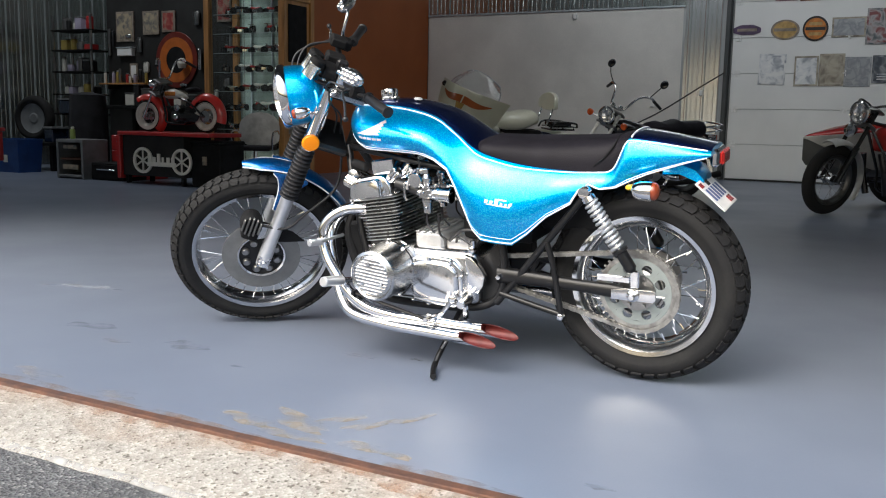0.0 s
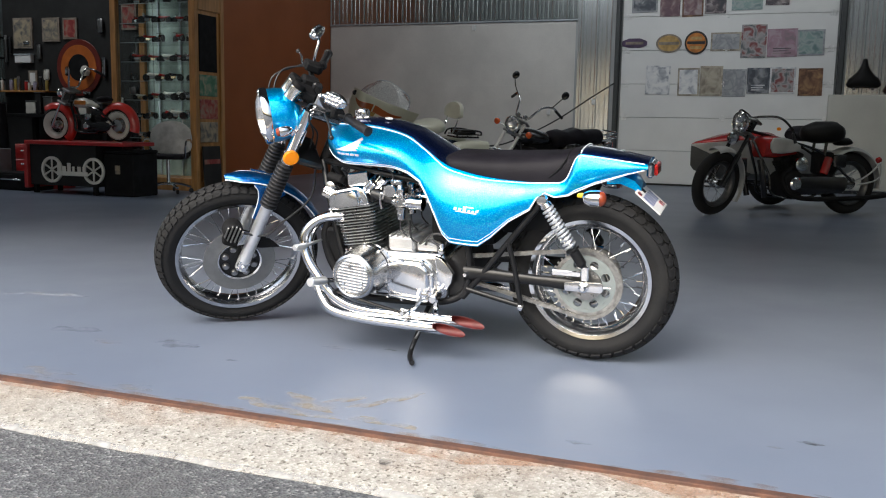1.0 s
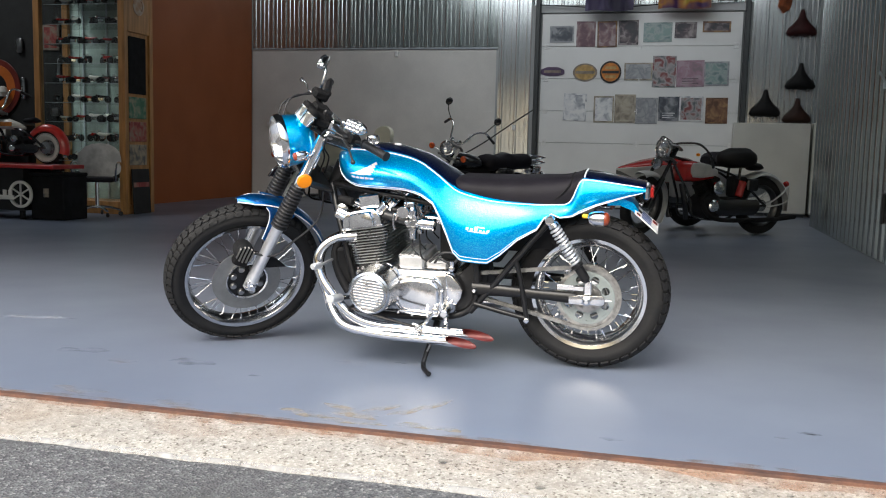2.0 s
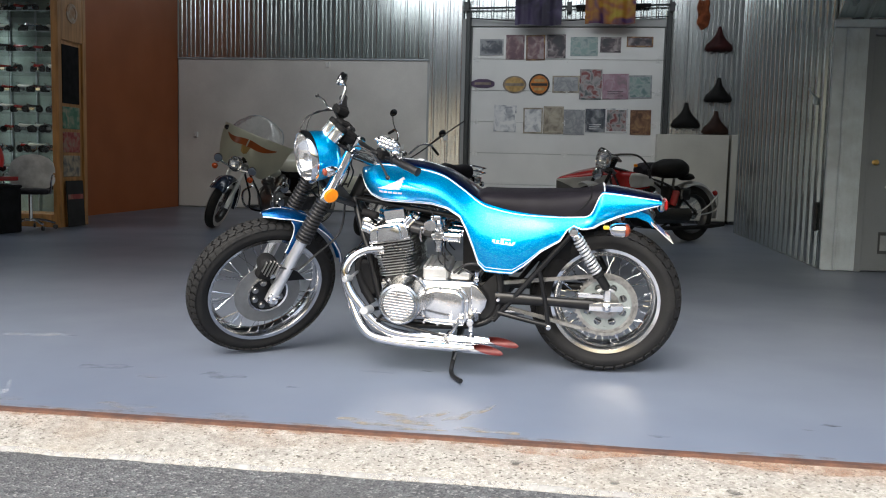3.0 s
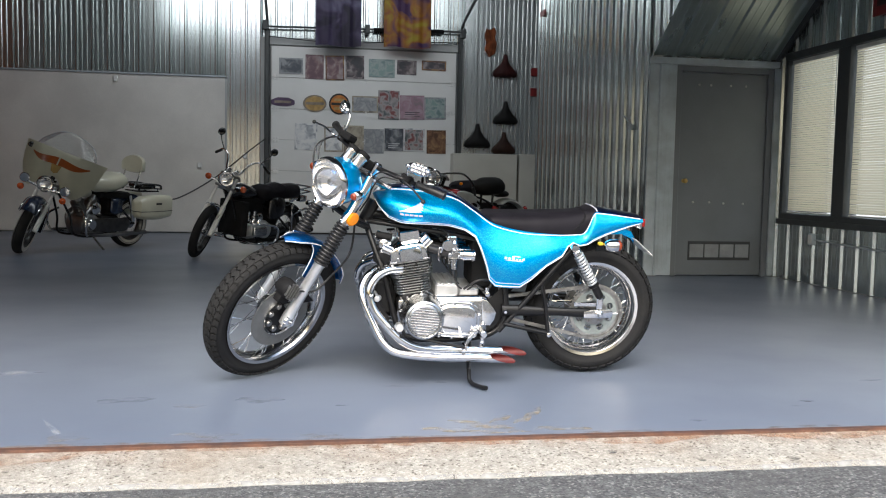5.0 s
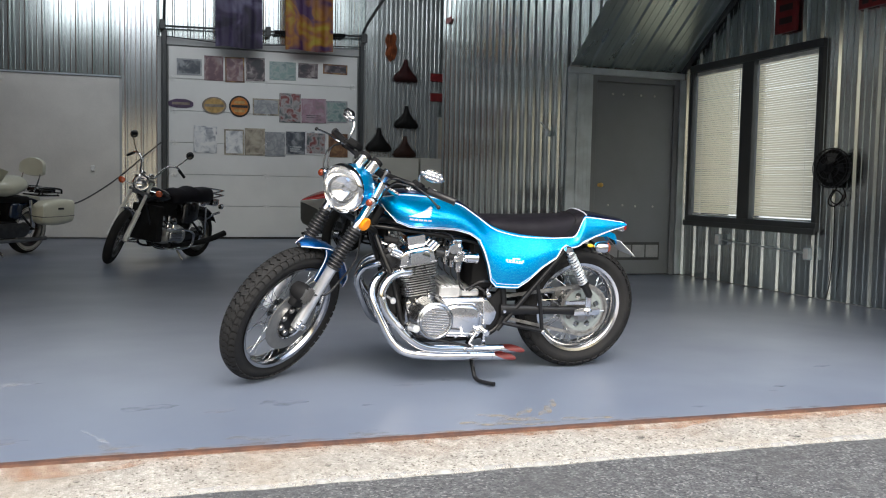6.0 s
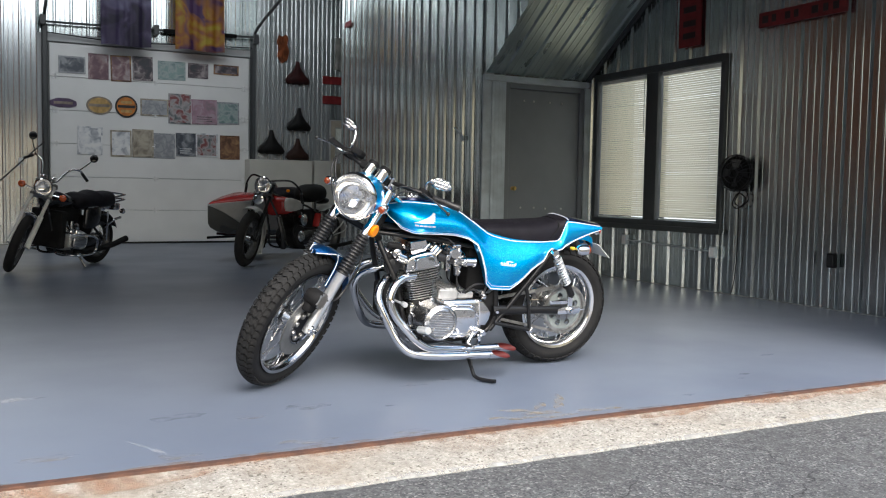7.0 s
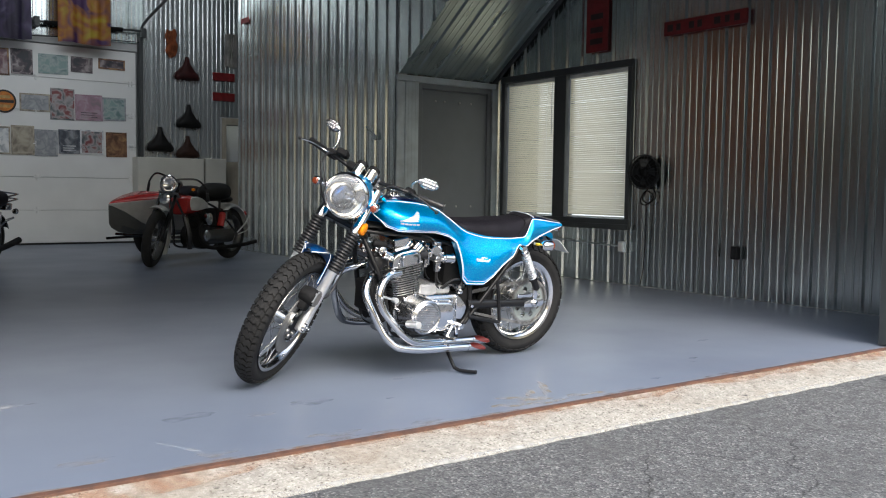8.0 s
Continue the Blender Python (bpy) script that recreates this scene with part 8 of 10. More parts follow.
    en = part("engine", bm, metal, b, "air-cooled engine in dull aluminium")
    for q in ((-24, 24) if twin else (-6,)):
        EM = Matrix.Translation((ex, 0, 0.34 * g)) @ Matrix.Rotation(radians(q), 4, "Y") @ Matrix.Scale(g, 4)
        for k in range(fins):
            bm = bmesh.new()
            r = 0.072 if k < fins - 2 else 0.08
            lathe(bm, [(r - 0.004, 0.09 + 0.02 * k), (r, 0.092 + 0.02 * k), (r, 0.097 + 0.02 * k), (r - 0.004, 0.099 + 0.02 * k)], 20, EM)
            part("cooling_fin", bm, metal, en)
        bm = bmesh.new()
        lathe(bm, [(0.055, 0.0), (0.055, 0.09 + 0.02 * fins), (0.062, 0.10 + 0.02 * fins), (0.05, 0.15 + 0.02 * fins), (0.0, 0.155 + 0.02 * fins)], 18, EM)
        part("cylinder", bm, metal, en)
    bm = bmesh.new()
    disc(bm, [(0.0, -0.165), (0.05, -0.163), (0.066, -0.15), (0.07, -0.12)], 24, Matrix.Translation((ex, 0, 0.31 * g)) @ Matrix.Scale(g, 4))
    part("timing_cover", bm, M["chrome"], en)
    bm = bmesh.new()
    lathe(bm, [(0.0, 0), (0.062, 0.002), (0.068, 0.015), (0.068, 0.05), (0.04, 0.06)], 22, Matrix.Translation((ex + 0.05 * g, -0.10 * g, 0.50 * g)) @ basis((0, -1, 0)) @ Matrix.Scale(g, 4))
    part("air_cleaner", bm, M["chrome"], en)
    bm = bmesh.new()
    plate(bm, rounded([(ex + 0.02 * g, 0.38 * g), (-0.14 * g, 0.38 * g), (-0.10 * g, 0.30 * g), (-0.16 * g, 0.22 * g), (ex + 0.05 * g, 0.21 * g), (ex - 0.03 * g, 0.28 * g)], 0.05 * g), -0.125 * g, -0.150 * g, 0.006 * g)
    part("primary_cover", bm, M["black_paint"] if paint is not M["ivory"] else M["dull_rim"], en)
    return b, F, FAx, head, ex


# white touring machine with a fork-mounted fairing
A, AF, AFA, AH, AEX = vintage("touring_motorcycle", "ivory touring motorcycle with a big fairing and saddlebags on its stand", place((-5.37, 9.78), (-4.47, 11.12), 5), 1.62, 0.325, 0.325, 0.125,
                              M["ivory"], 38, M["bright_fork"], 28, 0.88, True, 9, "wide", 0.095, whitewall=M["white_paint"], metal=M["steel"], lamp_at=(-0.210, -0.130))
af = part("front_fender", arc_fender(-0.055, AFA, 0.345, 0.092, -75, 80, 0.07), M["dark_blue"], A, "deep dark blue front fender", 50, AF)
for s in (-1, 1):
    bm = bmesh.new()
    tube(bm, [(-0.055 + 0.352 * math.sin(radians(a)), s * 0.097, AFA + 0.352 * math.cos(radians(a))) for a in range(-75, 81, 8)], 0.007, 8, 1)
    part("fender_trim", bm, M["chrome"], af, "chrome edge strip")
part("rear_fender", arc_fender(0, 0.325, 0.35, 0.09, -70, 78, 0.05), M["dark_blue"], A, "", 50)


def wing_shell(u, v):
    """A point of the fairing's skin; u runs across it, v from its lower edge to its upper one."""
    a = abs(u)
    lowest = 0.065 - 0.22 * math.sin(math.pi * min(1.0, a / 0.62) / 2) ** 2 + 0.20 * max(0.0, (a - 0.62) / 0.38) ** 1.6
    top = 0.33 + 0.035 * (1 - a * a) - 0.02 * a ** 3
    z = lowest + (top - lowest) * v
    bulge = 0.055 * math.sin(math.pi * v) * (0.4 + 0.6 * math.sin(math.pi * min(1, a * 1.2)))
    return Vector((-0.235 - bulge + 0.29 * a ** 2.2 + 0.11 * v, 0.485 * u * (0.90 + 0.10 * v), z))


bm = bmesh.new()
loft(bm, [[wing_shell(-1 + 2 * j / 28, k / 10) for j in range(29)] for k in range(11)], closed=False)
bmesh.ops.solidify(bm, geom=bm.faces, thickness=0.012)
bmesh.ops.recalc_face_normals(bm, faces=bm.faces)
AL = AF @ Matrix.Translation((0.025, 0, -0.055))
FRM = AL @ Matrix.Rotation(radians(-28), 4, "Y") @ Matrix.Translation((0.085, -0.025, 0.075))
fairing = part("fairing", bm, M["ivory"], A, "wide ivory handlebar fairing with orange wings", 60, FRM)


def shell_patch(pts, lift=0.006):
    bm = bmesh.new()
    outer = [wing_shell(u, v) + Vector((-lift, 0, 0.001)) for u, v in pts]
    inner_ = [p + Vector((0.004, 0, 0)) for p in outer]
    a, b = [bm.verts.new(p) for p in outer], [bm.verts.new(p) for p in inner_]
    bm.faces.new(a)
    bm.faces.new(b[::-1])
    for k in range(len(a)):
        e = (k + 1) % len(a)
        bm.faces.new((a[k], b[k], b[e], a[e]))
    bmesh.ops.recalc_face_normals(bm, faces=bm.faces)
    return bm


def wing_decal(side, n=10):
    """One swept wing of paint, lying on the fairing's skin."""
    bm = bmesh.new()
    rows = []
    for k in range(n + 1):
        u = 0.02 + 0.70 * k / n
        low = 0.44 + 0.46 * u
        high = low + 0.30 * (1 - u / 0.80)
        rows.append([wing_shell(side * u, low + (high - low) * j / 4) + Vector((-0.005, 0, 0.001)) for j in range(5)])
    loft(bm, rows, closed=False)
    bmesh.ops.solidify(bm, geom=bm.faces, thickness=0.003)
    bmesh.ops.recalc_face_normals(bm, faces=bm.faces)
    return bm


for side in (-1, 1):
    part("wing_decal", wing_decal(side), M["orange_decal"], fairing, "orange painted wing", 40)
part("shield_decal", shell_patch([(-0.13, 0.50), (-0.09, 0.22), (0, 0.12), (0.09, 0.22), (0.13, 0.50)], 0.014), M["gold_decal"], fairing, "", 0)
bm = bmesh.new()
rows = []
for k in range(9):
    v = k / 8
    rows.append([Vector((-0.125 + 0.16 * u * u + 0.20 * v, (0.36 - 0.10 * v ** 2.5) * u, 0.325 + 0.25 * v - 0.06 * u * u * (1 + v))) for u in [-1 + 2 * j / 18 for j in range(19)]])
loft(bm, rows, closed=False)
bmesh.ops.solidify(bm, geom=bm.faces, thickness=0.005)
scr = part("windscreen", bm, M["smoke_glass"], fairing, "clear curved windscreen", 60)
scr.visible_shadow = False
bm = bmesh.new()
tube(bm, [(p.x, p.y, p.z) for p in rows[-1]], 0.004, 6, 1)
part("screen_edge", bm, M["trim"], fairing)
bm = bmesh.new()
tube(bm, [(-0.215, -0.25, -0.10), (-0.225, 0, -0.135), (-0.215, 0.25, -0.10)], 0.012, 10)
part("lamp_bar", bm, M["chrome"], A, "", 50, AL)
for s in (-1, 1):
    bm = bmesh.new()
    lathe(bm, [(0.0, -0.05), (0.035, -0.045), (0.055, -0.01), (0.058, 0.01), (0.05, 0.02), (0.0, 0.024)], 18, Matrix.Translation((-0.235, s * 0.235, -0.085)) @ basis((-0.88, 0, -0.47)))
    part("spot_lamp", bm, M["chrome"], A, "chrome spot lamp", 40, AL)
    bm = bmesh.new()
    lathe(bm, [(0.0, -0.03), (0.028, -0.02), (0.032, 0.008), (0.02, 0.02), (0.0, 0.022)], 14, Matrix.Translation((-0.19, s * 0.245, -0.19)) @ basis((-0.88, 0, -0.47)) @ Matrix.Scale(1.2, 4))
    part("turn_signal", bm, M["amber_deep"], A, "amber turn signal", 40, AL)
    bm = bmesh.new()
    tube(bm, [(-0.02, s * 0.30, 0.25), (-0.03, s * 0.34, 0.31), (-0.05, s * 0.36, 0.34)], 0.006, 6)
    bmesh.ops.create_uvsphere(bm, u_segments=12, v_segments=8, radius=0.045, matrix=Matrix.Translation((-0.05, s * 0.37, 0.37)) @ Matrix.Diagonal((0.5, 1.1, 0.8, 1)))
    part("mirror", bm, M["black_paint"], A, "", 50, AL)
tank_a = part("tank", blob([(-1.20, 0.76, 0.03, 0.03), (-1.16, 0.77, 0.10, 0.08), (-1.05, 0.78, 0.15, 0.105), (-0.90, 0.77, 0.155, 0.10), (-0.76, 0.74, 0.12, 0.08), (-0.68, 0.72, 0.04, 0.04)]), M["ivory"], A, "ivory teardrop tank", 60)
bm = bmesh.new()
box(bm, (-1.0, -0.160, 0.76), (-0.86, -0.152, 0.79), 0.003)
part("tank_badge", bm, M["black"], tank_a)
part("seat", blob([(-0.74, 0.80, 0.05, 0.03), (-0.70, 0.82, 0.13, 0.08), (-0.62, 0.84, 0.17, 0.11), (-0.50, 0.845, 0.20, 0.12), (-0.40, 0.86, 0.205, 0.125), (-0.32, 0.875, 0.20, 0.12),
                   (-0.25, 0.89, 0.185, 0.105), (-0.18, 0.885, 0.15, 0.08), (-0.15, 0.88, 0.06, 0.03)], 22, 0.85), M["ivory"], A, "ivory stepped dual seat", 60)
bm = bmesh.new()
box(bm, (-0.62, -0.13, 0.66), (-0.10, 0.13, 0.74), 0.03, None, 2)
part("seat_pan", bm, M["matte_black"], A)
bm = bmesh.new()
rows = []
for k in range(13):
    a = math.pi * k / 12
    rows.append([Vector((0.045 + 0.03 * math.sin(a) + d, 0.185 * math.cos(a) * g, 1.06 + h * (0.35 + 0.65 * math.sin(a)))) for d, g, h in ((-0.03, 0.97, 0.16), (0.0, 1.0, 0.17), (0.03, 0.97, 0.16), (0.03, 0.97, -0.06), (0.0, 1.0, -0.07), (-0.03, 0.97, -0.06))])
loft(bm, rows)
bmesh.ops.recalc_face_normals(bm, faces=bm.faces)
part("backrest", bm, M["ivory"], A, "ivory padded backrest", 60)
bm = bmesh.new()
for s in (-1, 1):
    tube(bm, [(-0.05, s * 0.13, 0.80), (0.02, s * 0.13, 0.95), (0.06, s * 0.13, 1.08)], 0.010, 8)
tube(bm, [(0.06, -0.13, 1.08), (0.07, 0, 1.10), (0.06, 0.13, 1.08)], 0.010, 8)
part("sissy_bar", bm, M["chrome"], A)
for s in (-1, 1):
    bag = part("saddlebag", blob([(-0.15, 0.55, 0.02, 0.06), (-0.13, 0.55, 0.085, 0.115), (-0.05, 0.55, 0.105, 0.15), (0.10, 0.555, 0.115, 0.165), (0.28, 0.565, 0.115, 0.165), (0.42, 0.575, 0.105, 0.145), (0.46, 0.58, 0.03, 0.09)], 24, 0.5), M["ivory"], A,
               "ivory hard saddlebag", 50, Matrix.Translation((0, s * 0.27, 0)))
    part("lid_band", blob([(-0.152, 0.505, 0.03, 0.006), (-0.135, 0.505, 0.092, 0.006), (-0.05, 0.507, 0.110, 0.006), (0.10, 0.51, 0.120, 0.006), (0.28, 0.515, 0.120, 0.006), (0.425, 0.52, 0.110, 0.006), (0.465, 0.525, 0.03, 0.006)], 24, 0.5), M["frame_grey"], bag)
    part("latch", block((0.10, -0.124 if s < 0 else 0.114, 0.60), (0.20, -0.114 if s < 0 else 0.124, 0.625), 0.003), M["black"], bag)
    bm = bmesh.new()
    tube(bm, [(AEX, s * 0.13, 0.55), (AEX - 0.12, s * 0.15, 0.42), (AEX, s * 0.15, 0.22), (-0.3, s * 0.16, 0.20), (0.16, s * 0.17, 0.21)], 0.026, 12)
    part("exhaust_pipe", bm, M["steel"], A)
bm = bmesh.new()
box(bm, (0.05, -0.14, 0.74), (0.42, 0.14, 0.76), 0.01)
for k in range(4):
    rod(bm, (0.06, -0.12 + 0.08 * k, 0.785), (0.42, -0.12 + 0.08 * k, 0.785), 0.007, seg=8)
rod(bm, (0.42, -0.14, 0.785), (0.42, 0.14, 0.785), 0.008, seg=8)
for y in (-0.12, 0.12):
    rod(bm, (0.40, y, 0.75), (0.40, y, 0.785), 0.007, seg=8)
for y in (-0.145, 0.145):
    tube(bm, [(0.02, y, 0.77), (0.10, y, 0.845), (0.40, y, 0.835), (0.44, y, 0.78)], 0.013, 8)
box(bm, (0.08, -0.11, 0.79), (0.38, 0.11, 0.85), 0.025, None, 2)
part("luggage_rack", bm, M["black_paint"], A, "black luggage rack with a rolled cover")
for s in (-1, 1):
    bm = bmesh.new()
    tube(bm, [(AEX - 0.02, s * 0.15, 0.21), (AEX - 0.22, s * 0.30, 0.24), (AEX - 0.26, s * 0.32, 0.42), (AEX - 0.20, s * 0.20, 0.52)], 0.014, 10)
    part("crash_bar", bm, M["chrome"], A)
    part("side_cover", blob([(-0.44, 0.56, 0.01, 0.06), (-0.42, 0.56, 0.03, 0.09), (-0.34, 0.56, 0.04, 0.11), (-0.26, 0.56, 0.03, 0.09), (-0.24, 0.56, 0.01, 0.06)], 16, 0.6), M["dark_blue"], A, "", 50, Matrix.Translation((0, s * 0.12, 0)))
    bm = bmesh.new()
    box(bm, (-0.98, s * 0.235 - 0.055, 0.235), (-0.68, s * 0.235 + 0.055, 0.255), 0.01)
    part("footboard", bm, M["black"], A)
    bm = bmesh.new()
    rod(bm, (-0.06, s * 0.155, 0.36), (-0.14, s * 0.150, 0.70), 0.026, seg=14)
    part("rear_shock", bm, M["chrome"], A)
bm = bmesh.new()
rod(bm, (-0.72, -0.12, 0.20), (-0.64, -0.26, 0.02), 0.012, seg=8)
part("side_stand", bm, M["black_paint"], A)

# black cruiser
B, BF, BFA, BH, BEX = vintage("black_motorcycle", "black motorcycle with high bars and amber signals on its stand", place((-3.33, 9.36), (-2.42, 10.44), 7), 1.42, 0.325, 0.305, 0.105,
                              M["black_paint"], 32, M["bright_fork"], 29, 0.88, False, 7, "raised", 0.095)
part("front_fender", arc_fender(-0.055, BFA, 0.342, 0.065, -35, 60, 0.03), M["chrome"], B, "chrome front fender", 50, BF)
part("rear_fender", arc_fender(0, 0.305, 0.325, 0.08, -65, 65, 0.04), M["black_paint"], B, "", 50)
part("tank", blob([(-1.06, 0.78, 0.04, 0.04), (-1.02, 0.79, 0.11, 0.085), (-0.85, 0.79, 0.145, 0.10), (-0.68, 0.77, 0.13, 0.08), (-0.58, 0.75, 0.06, 0.04)]), M["black_paint"], B, "glossy black tank", 60)
part("seat", blob([(-0.60, 0.78, 0.06, 0.03), (-0.56, 0.77, 0.14, 0.09), (-0.46, 0.78, 0.16, 0.10), (-0.38, 0.765, 0.155, 0.095), (-0.22, 0.80, 0.16, 0.105), (-0.14, 0.785, 0.15, 0.095), (0.10, 0.80, 0.145, 0.095), (0.18, 0.79, 0.06, 0.05)], 18, 0.8), M["leather"], B, "black tufted stepped seat", 60)
bm = bmesh.new()
box(bm, (BEX - 0.14, -0.15, 0.22), (BEX + 0.22, 0.15, 0.44), 0.04, None, 3)
disc(bm, [(0.0, -0.21), (0.06, -0.205), (0.10, -0.185), (0.11, -0.12)], 28, Matrix.Translation((BEX + 0.13, 0, 0.33)))
flat = part("flat_engine_block", bm, M["satin"], B, "flat four-cylinder engine block in dull aluminium")
for s in (-1, 1):
    part("cylinder_head", block((BEX - 0.20, s * 0.20 - 0.06, 0.27), (BEX + 0.04, s * 0.20 + 0.06, 0.41), 0.02, None, 2), M["satin"], flat)
    part("valve_cover", block((BEX - 0.19, s * 0.285 - 0.025, 0.285), (BEX + 0.03, s * 0.285 + 0.025, 0.395), 0.018, None, 3), M["alu"], flat)
    for k in range(3):
        part("cover_rib", block((BEX - 0.18, s * 0.312 - 0.004, 0.305 + 0.03 * k), (BEX + 0.02, s * 0.312 + 0.004, 0.315 + 0.03 * k), 0.002), M["alu"], flat)
    for x in (BEX - 0.13, BEX - 0.03):
        bm = bmesh.new()
        lathe(bm, [(0.030, 0), (0.034, 0.01), (0.030, 0.05), (0.022, 0.055), (0.022, 0.12)], 16, Matrix.Translation((x, s * 0.13, 0.44)))
        part("carburettor", bm, M["alu"], flat)
        bm = bmesh.new()
        tube(bm, [(x, s * 0.13, 0.50), (x + 0.01, s * 0.19, 0.47), (x, s * 0.20, 0.41)], 0.018, 10)
        part("intake_pipe", bm, M["chrome"], flat)
    bm = bmesh.new()
    tube(bm, [(0.0, s * 0.135, 0.305), (-0.02, s * 0.145, 0.50), (-0.03, s * 0.14, 0.66)], 0.012, 8)
    part("rear_shock", bm, M["chrome"], B)
bm = bmesh.new()
box(bm, (BEX - 0.30, -0.20, 0.26), (BEX - 0.20, 0.20, 0.68), 0.012)
part("radiator", bm, M["matte_black"], B)
part("air_box", block((-0.92, -0.075, 0.50), (-0.46, 0.075, 0.72), 0.05, None, 2), M["matte_black"], B)
for s in (-1, 1):
    part("side_cover", blob([(-0.46, 0.59, 0.01, 0.08), (-0.44, 0.59, 0.035, 0.13), (-0.32, 0.60, 0.045, 0.145), (-0.20, 0.61, 0.035, 0.12), (-0.16, 0.62, 0.01, 0.06)], 18, 0.6), M["black_paint"], B, "black side cover", 50, Matrix.Translation((0, s * 0.13, 0)))
    bm = bmesh.new()
    tube(bm, [(BEX - 0.24, s * 0.12, 0.46), (BEX - 0.22, s * 0.33, 0.44), (BEX + 0.02, s * 0.345, 0.42), (BEX + 0.16, s * 0.345, 0.38), (BEX + 0.19, s * 0.34, 0.30), (BEX + 0.12, s * 0.34, 0.21), (BEX - 0.20, s * 0.335, 0.20), (BEX - 0.24, s * 0.12, 0.21)], 0.013, 10)
    part("crash_bar", bm, M["chrome"], B)
for s in (-1, 1):
    bm = bmesh.new()
    lathe(bm, [(0.0, -0.035), (0.03, -0.025), (0.038, 0.008), (0.028, 0.022), (0.0, 0.026)], 16, Matrix.Translation((-0.10, s * 0.22, -0.03)) @ basis((-0.88, 0, -0.47)))
    sg = part("turn_signal", bm, M["amber_deep"], B, "round amber turn signal", 40, BF)
    bm = bmesh.new()
    rod(bm, (-0.06, s * 0.10, -0.03), (-0.095, s * 0.21, -0.03), 0.008, seg=8)
    part("stalk", bm, M["chrome"], sg)
    bm = bmesh.new()
    lathe(bm, [(0.024, 0), (0.03, 0.004), (0.03, 0.03), (0.024, 0.036)], 16, Matrix.Translation((-0.06, s * 0.05, 0.13)) @ basis((0.3, 0, 1)))
    part("gauge", bm, M["chrome"], B, "", 40, BF)
    bm = bmesh.new()
    tube(bm, [(0.05, s * 0.24, 0.40), (0.0, s * 0.29, 0.46), (-0.02, s * 0.33, 0.53)], 0.006, 6)
    bmesh.ops.create_uvsphere(bm, u_segments=12, v_segments=8, radius=0.05, matrix=Matrix.Translation((-0.02, s * 0.34, 0.57)) @ Matrix.Diagonal((0.35, 0.9, 1.0, 1)))
    part("mirror", bm, M["black_paint"], B, "", 50, BF)
    bm = bmesh.new()
    tube(bm, [(-0.02, s * 0.10, 0.46), (0.10, s * 0.14, 0.55), (0.28, s * 0.12, 0.58)], 0.016, 10)
    part("grab_rail", bm, M["chrome"], B)
    bm = bmesh.new()
    tube(bm, [(BEX + 0.05, s * 0.13, 0.20), (-0.3, s * 0.16, 0.21), (0.0, s * 0.18, 0.24), (0.34, s * 0.19, 0.32)], 0.028, 12, 6, r2=0.038)
    part("exhaust_pipe", bm, M["matte_black"], B)
    bm = bmesh.new()
    lathe(bm, [(0.0, -0.03), (0.03, -0.02), (0.036, 0.01), (0.0, 0.026)], 14, Matrix.Translation((0.28, s * 0.14, 0.66)) @ basis((1, 0, 0)))
    part("rear_signal", bm, M["chrome"], B)
bm = bmesh.new()
box(bm, (0.20, -0.07, 0.66), (0.33, 0.07, 0.75), 0.02, None, 2)
tl = part("tail_lamp", bm, M["chrome"], B, "chrome tail lamp with a red lens")
part("lens", block((0.3305, -0.06, 0.67), (0.345, 0.06, 0.74), 0.008), M["red_lens"], tl)
bm = bmesh.new()
for z in (0.80, 0.86):
    tube(bm, [(0.10, -0.12, z - 0.03), (0.30, -0.13, z), (0.36, -0.08, z), (0.36, 0.08, z), (0.30, 0.13, z), (0.10, 0.12, z - 0.03)], 0.010, 8)
part("rear_rack", bm, M["chrome"], B, "small chrome rear rack")
bm = bmesh.new()
rod(bm, (-0.55, -0.12, 0.20), (-0.50, -0.24, 0.02), 0.012, seg=8)
part("side_stand", bm, M["black_paint"], B)

# red and grey machine with a sidecar
C, CF, CFA, CH, CEX = vintage("sidecar_motorcycle", "old red and grey motorcycle with a boat-shaped sidecar", place((-0.80, 9.42), (0.56, 10.42), 0), 1.66, 0.345, 0.345, 0.115,
                              M["red_paint"], 20, M["black_paint"], 28, 0.92, True, 7, "old", 0.108, metal=M["matte_black"])
part("front_fender", arc_fender(-0.055, CFA, 0.365, 0.085, -45, 95, 0.05), M["grey_paint"], C, "silver grey front fender", 50, CF)
part("rear_fender", arc_fender(0, 0.345, 0.37, 0.095, -55, 100, 0.05), M["grey_paint"], C, "silver grey rear fender", 50)
tk = part("tank", blob([(-1.19, 0.73, 0.05, 0.06), (-1.16, 0.73, 0.13, 0.115), (-1.02, 0.735, 0.15, 0.125), (-0.88, 0.73, 0.13, 0.105), (-0.74, 0.705, 0.075, 0.07), (-0.68, 0.69, 0.03, 0.03)], 22, 0.75), M["red_paint"], C, "red tank with a silver side panel", 60)
for s in (-1, 1):
    part("tank_panel", blob([(-1.11, 0.75, 0.01, 0.03), (-1.08, 0.75, 0.018, 0.080), (-0.98, 0.75, 0.022, 0.088), (-0.86, 0.745, 0.018, 0.070), (-0.74, 0.725, 0.008, 0.03)], 18, 0.7), M["grey_paint"], tk, "", 60, Matrix.Translation((0, s * 0.140, 0)))
part("seat", blob([(-0.62, 0.90, 0.03, 0.02), (-0.58, 0.885, 0.11, 0.085), (-0.44, 0.895, 0.18, 0.120), (-0.28, 0.90, 0.21, 0.120), (-0.18, 0.89, 0.14, 0.090), (-0.14, 0.93, 0.03, 0.02)], 18, 0.85), M["saddle_black"], C, "black sprung solo saddle", 60)
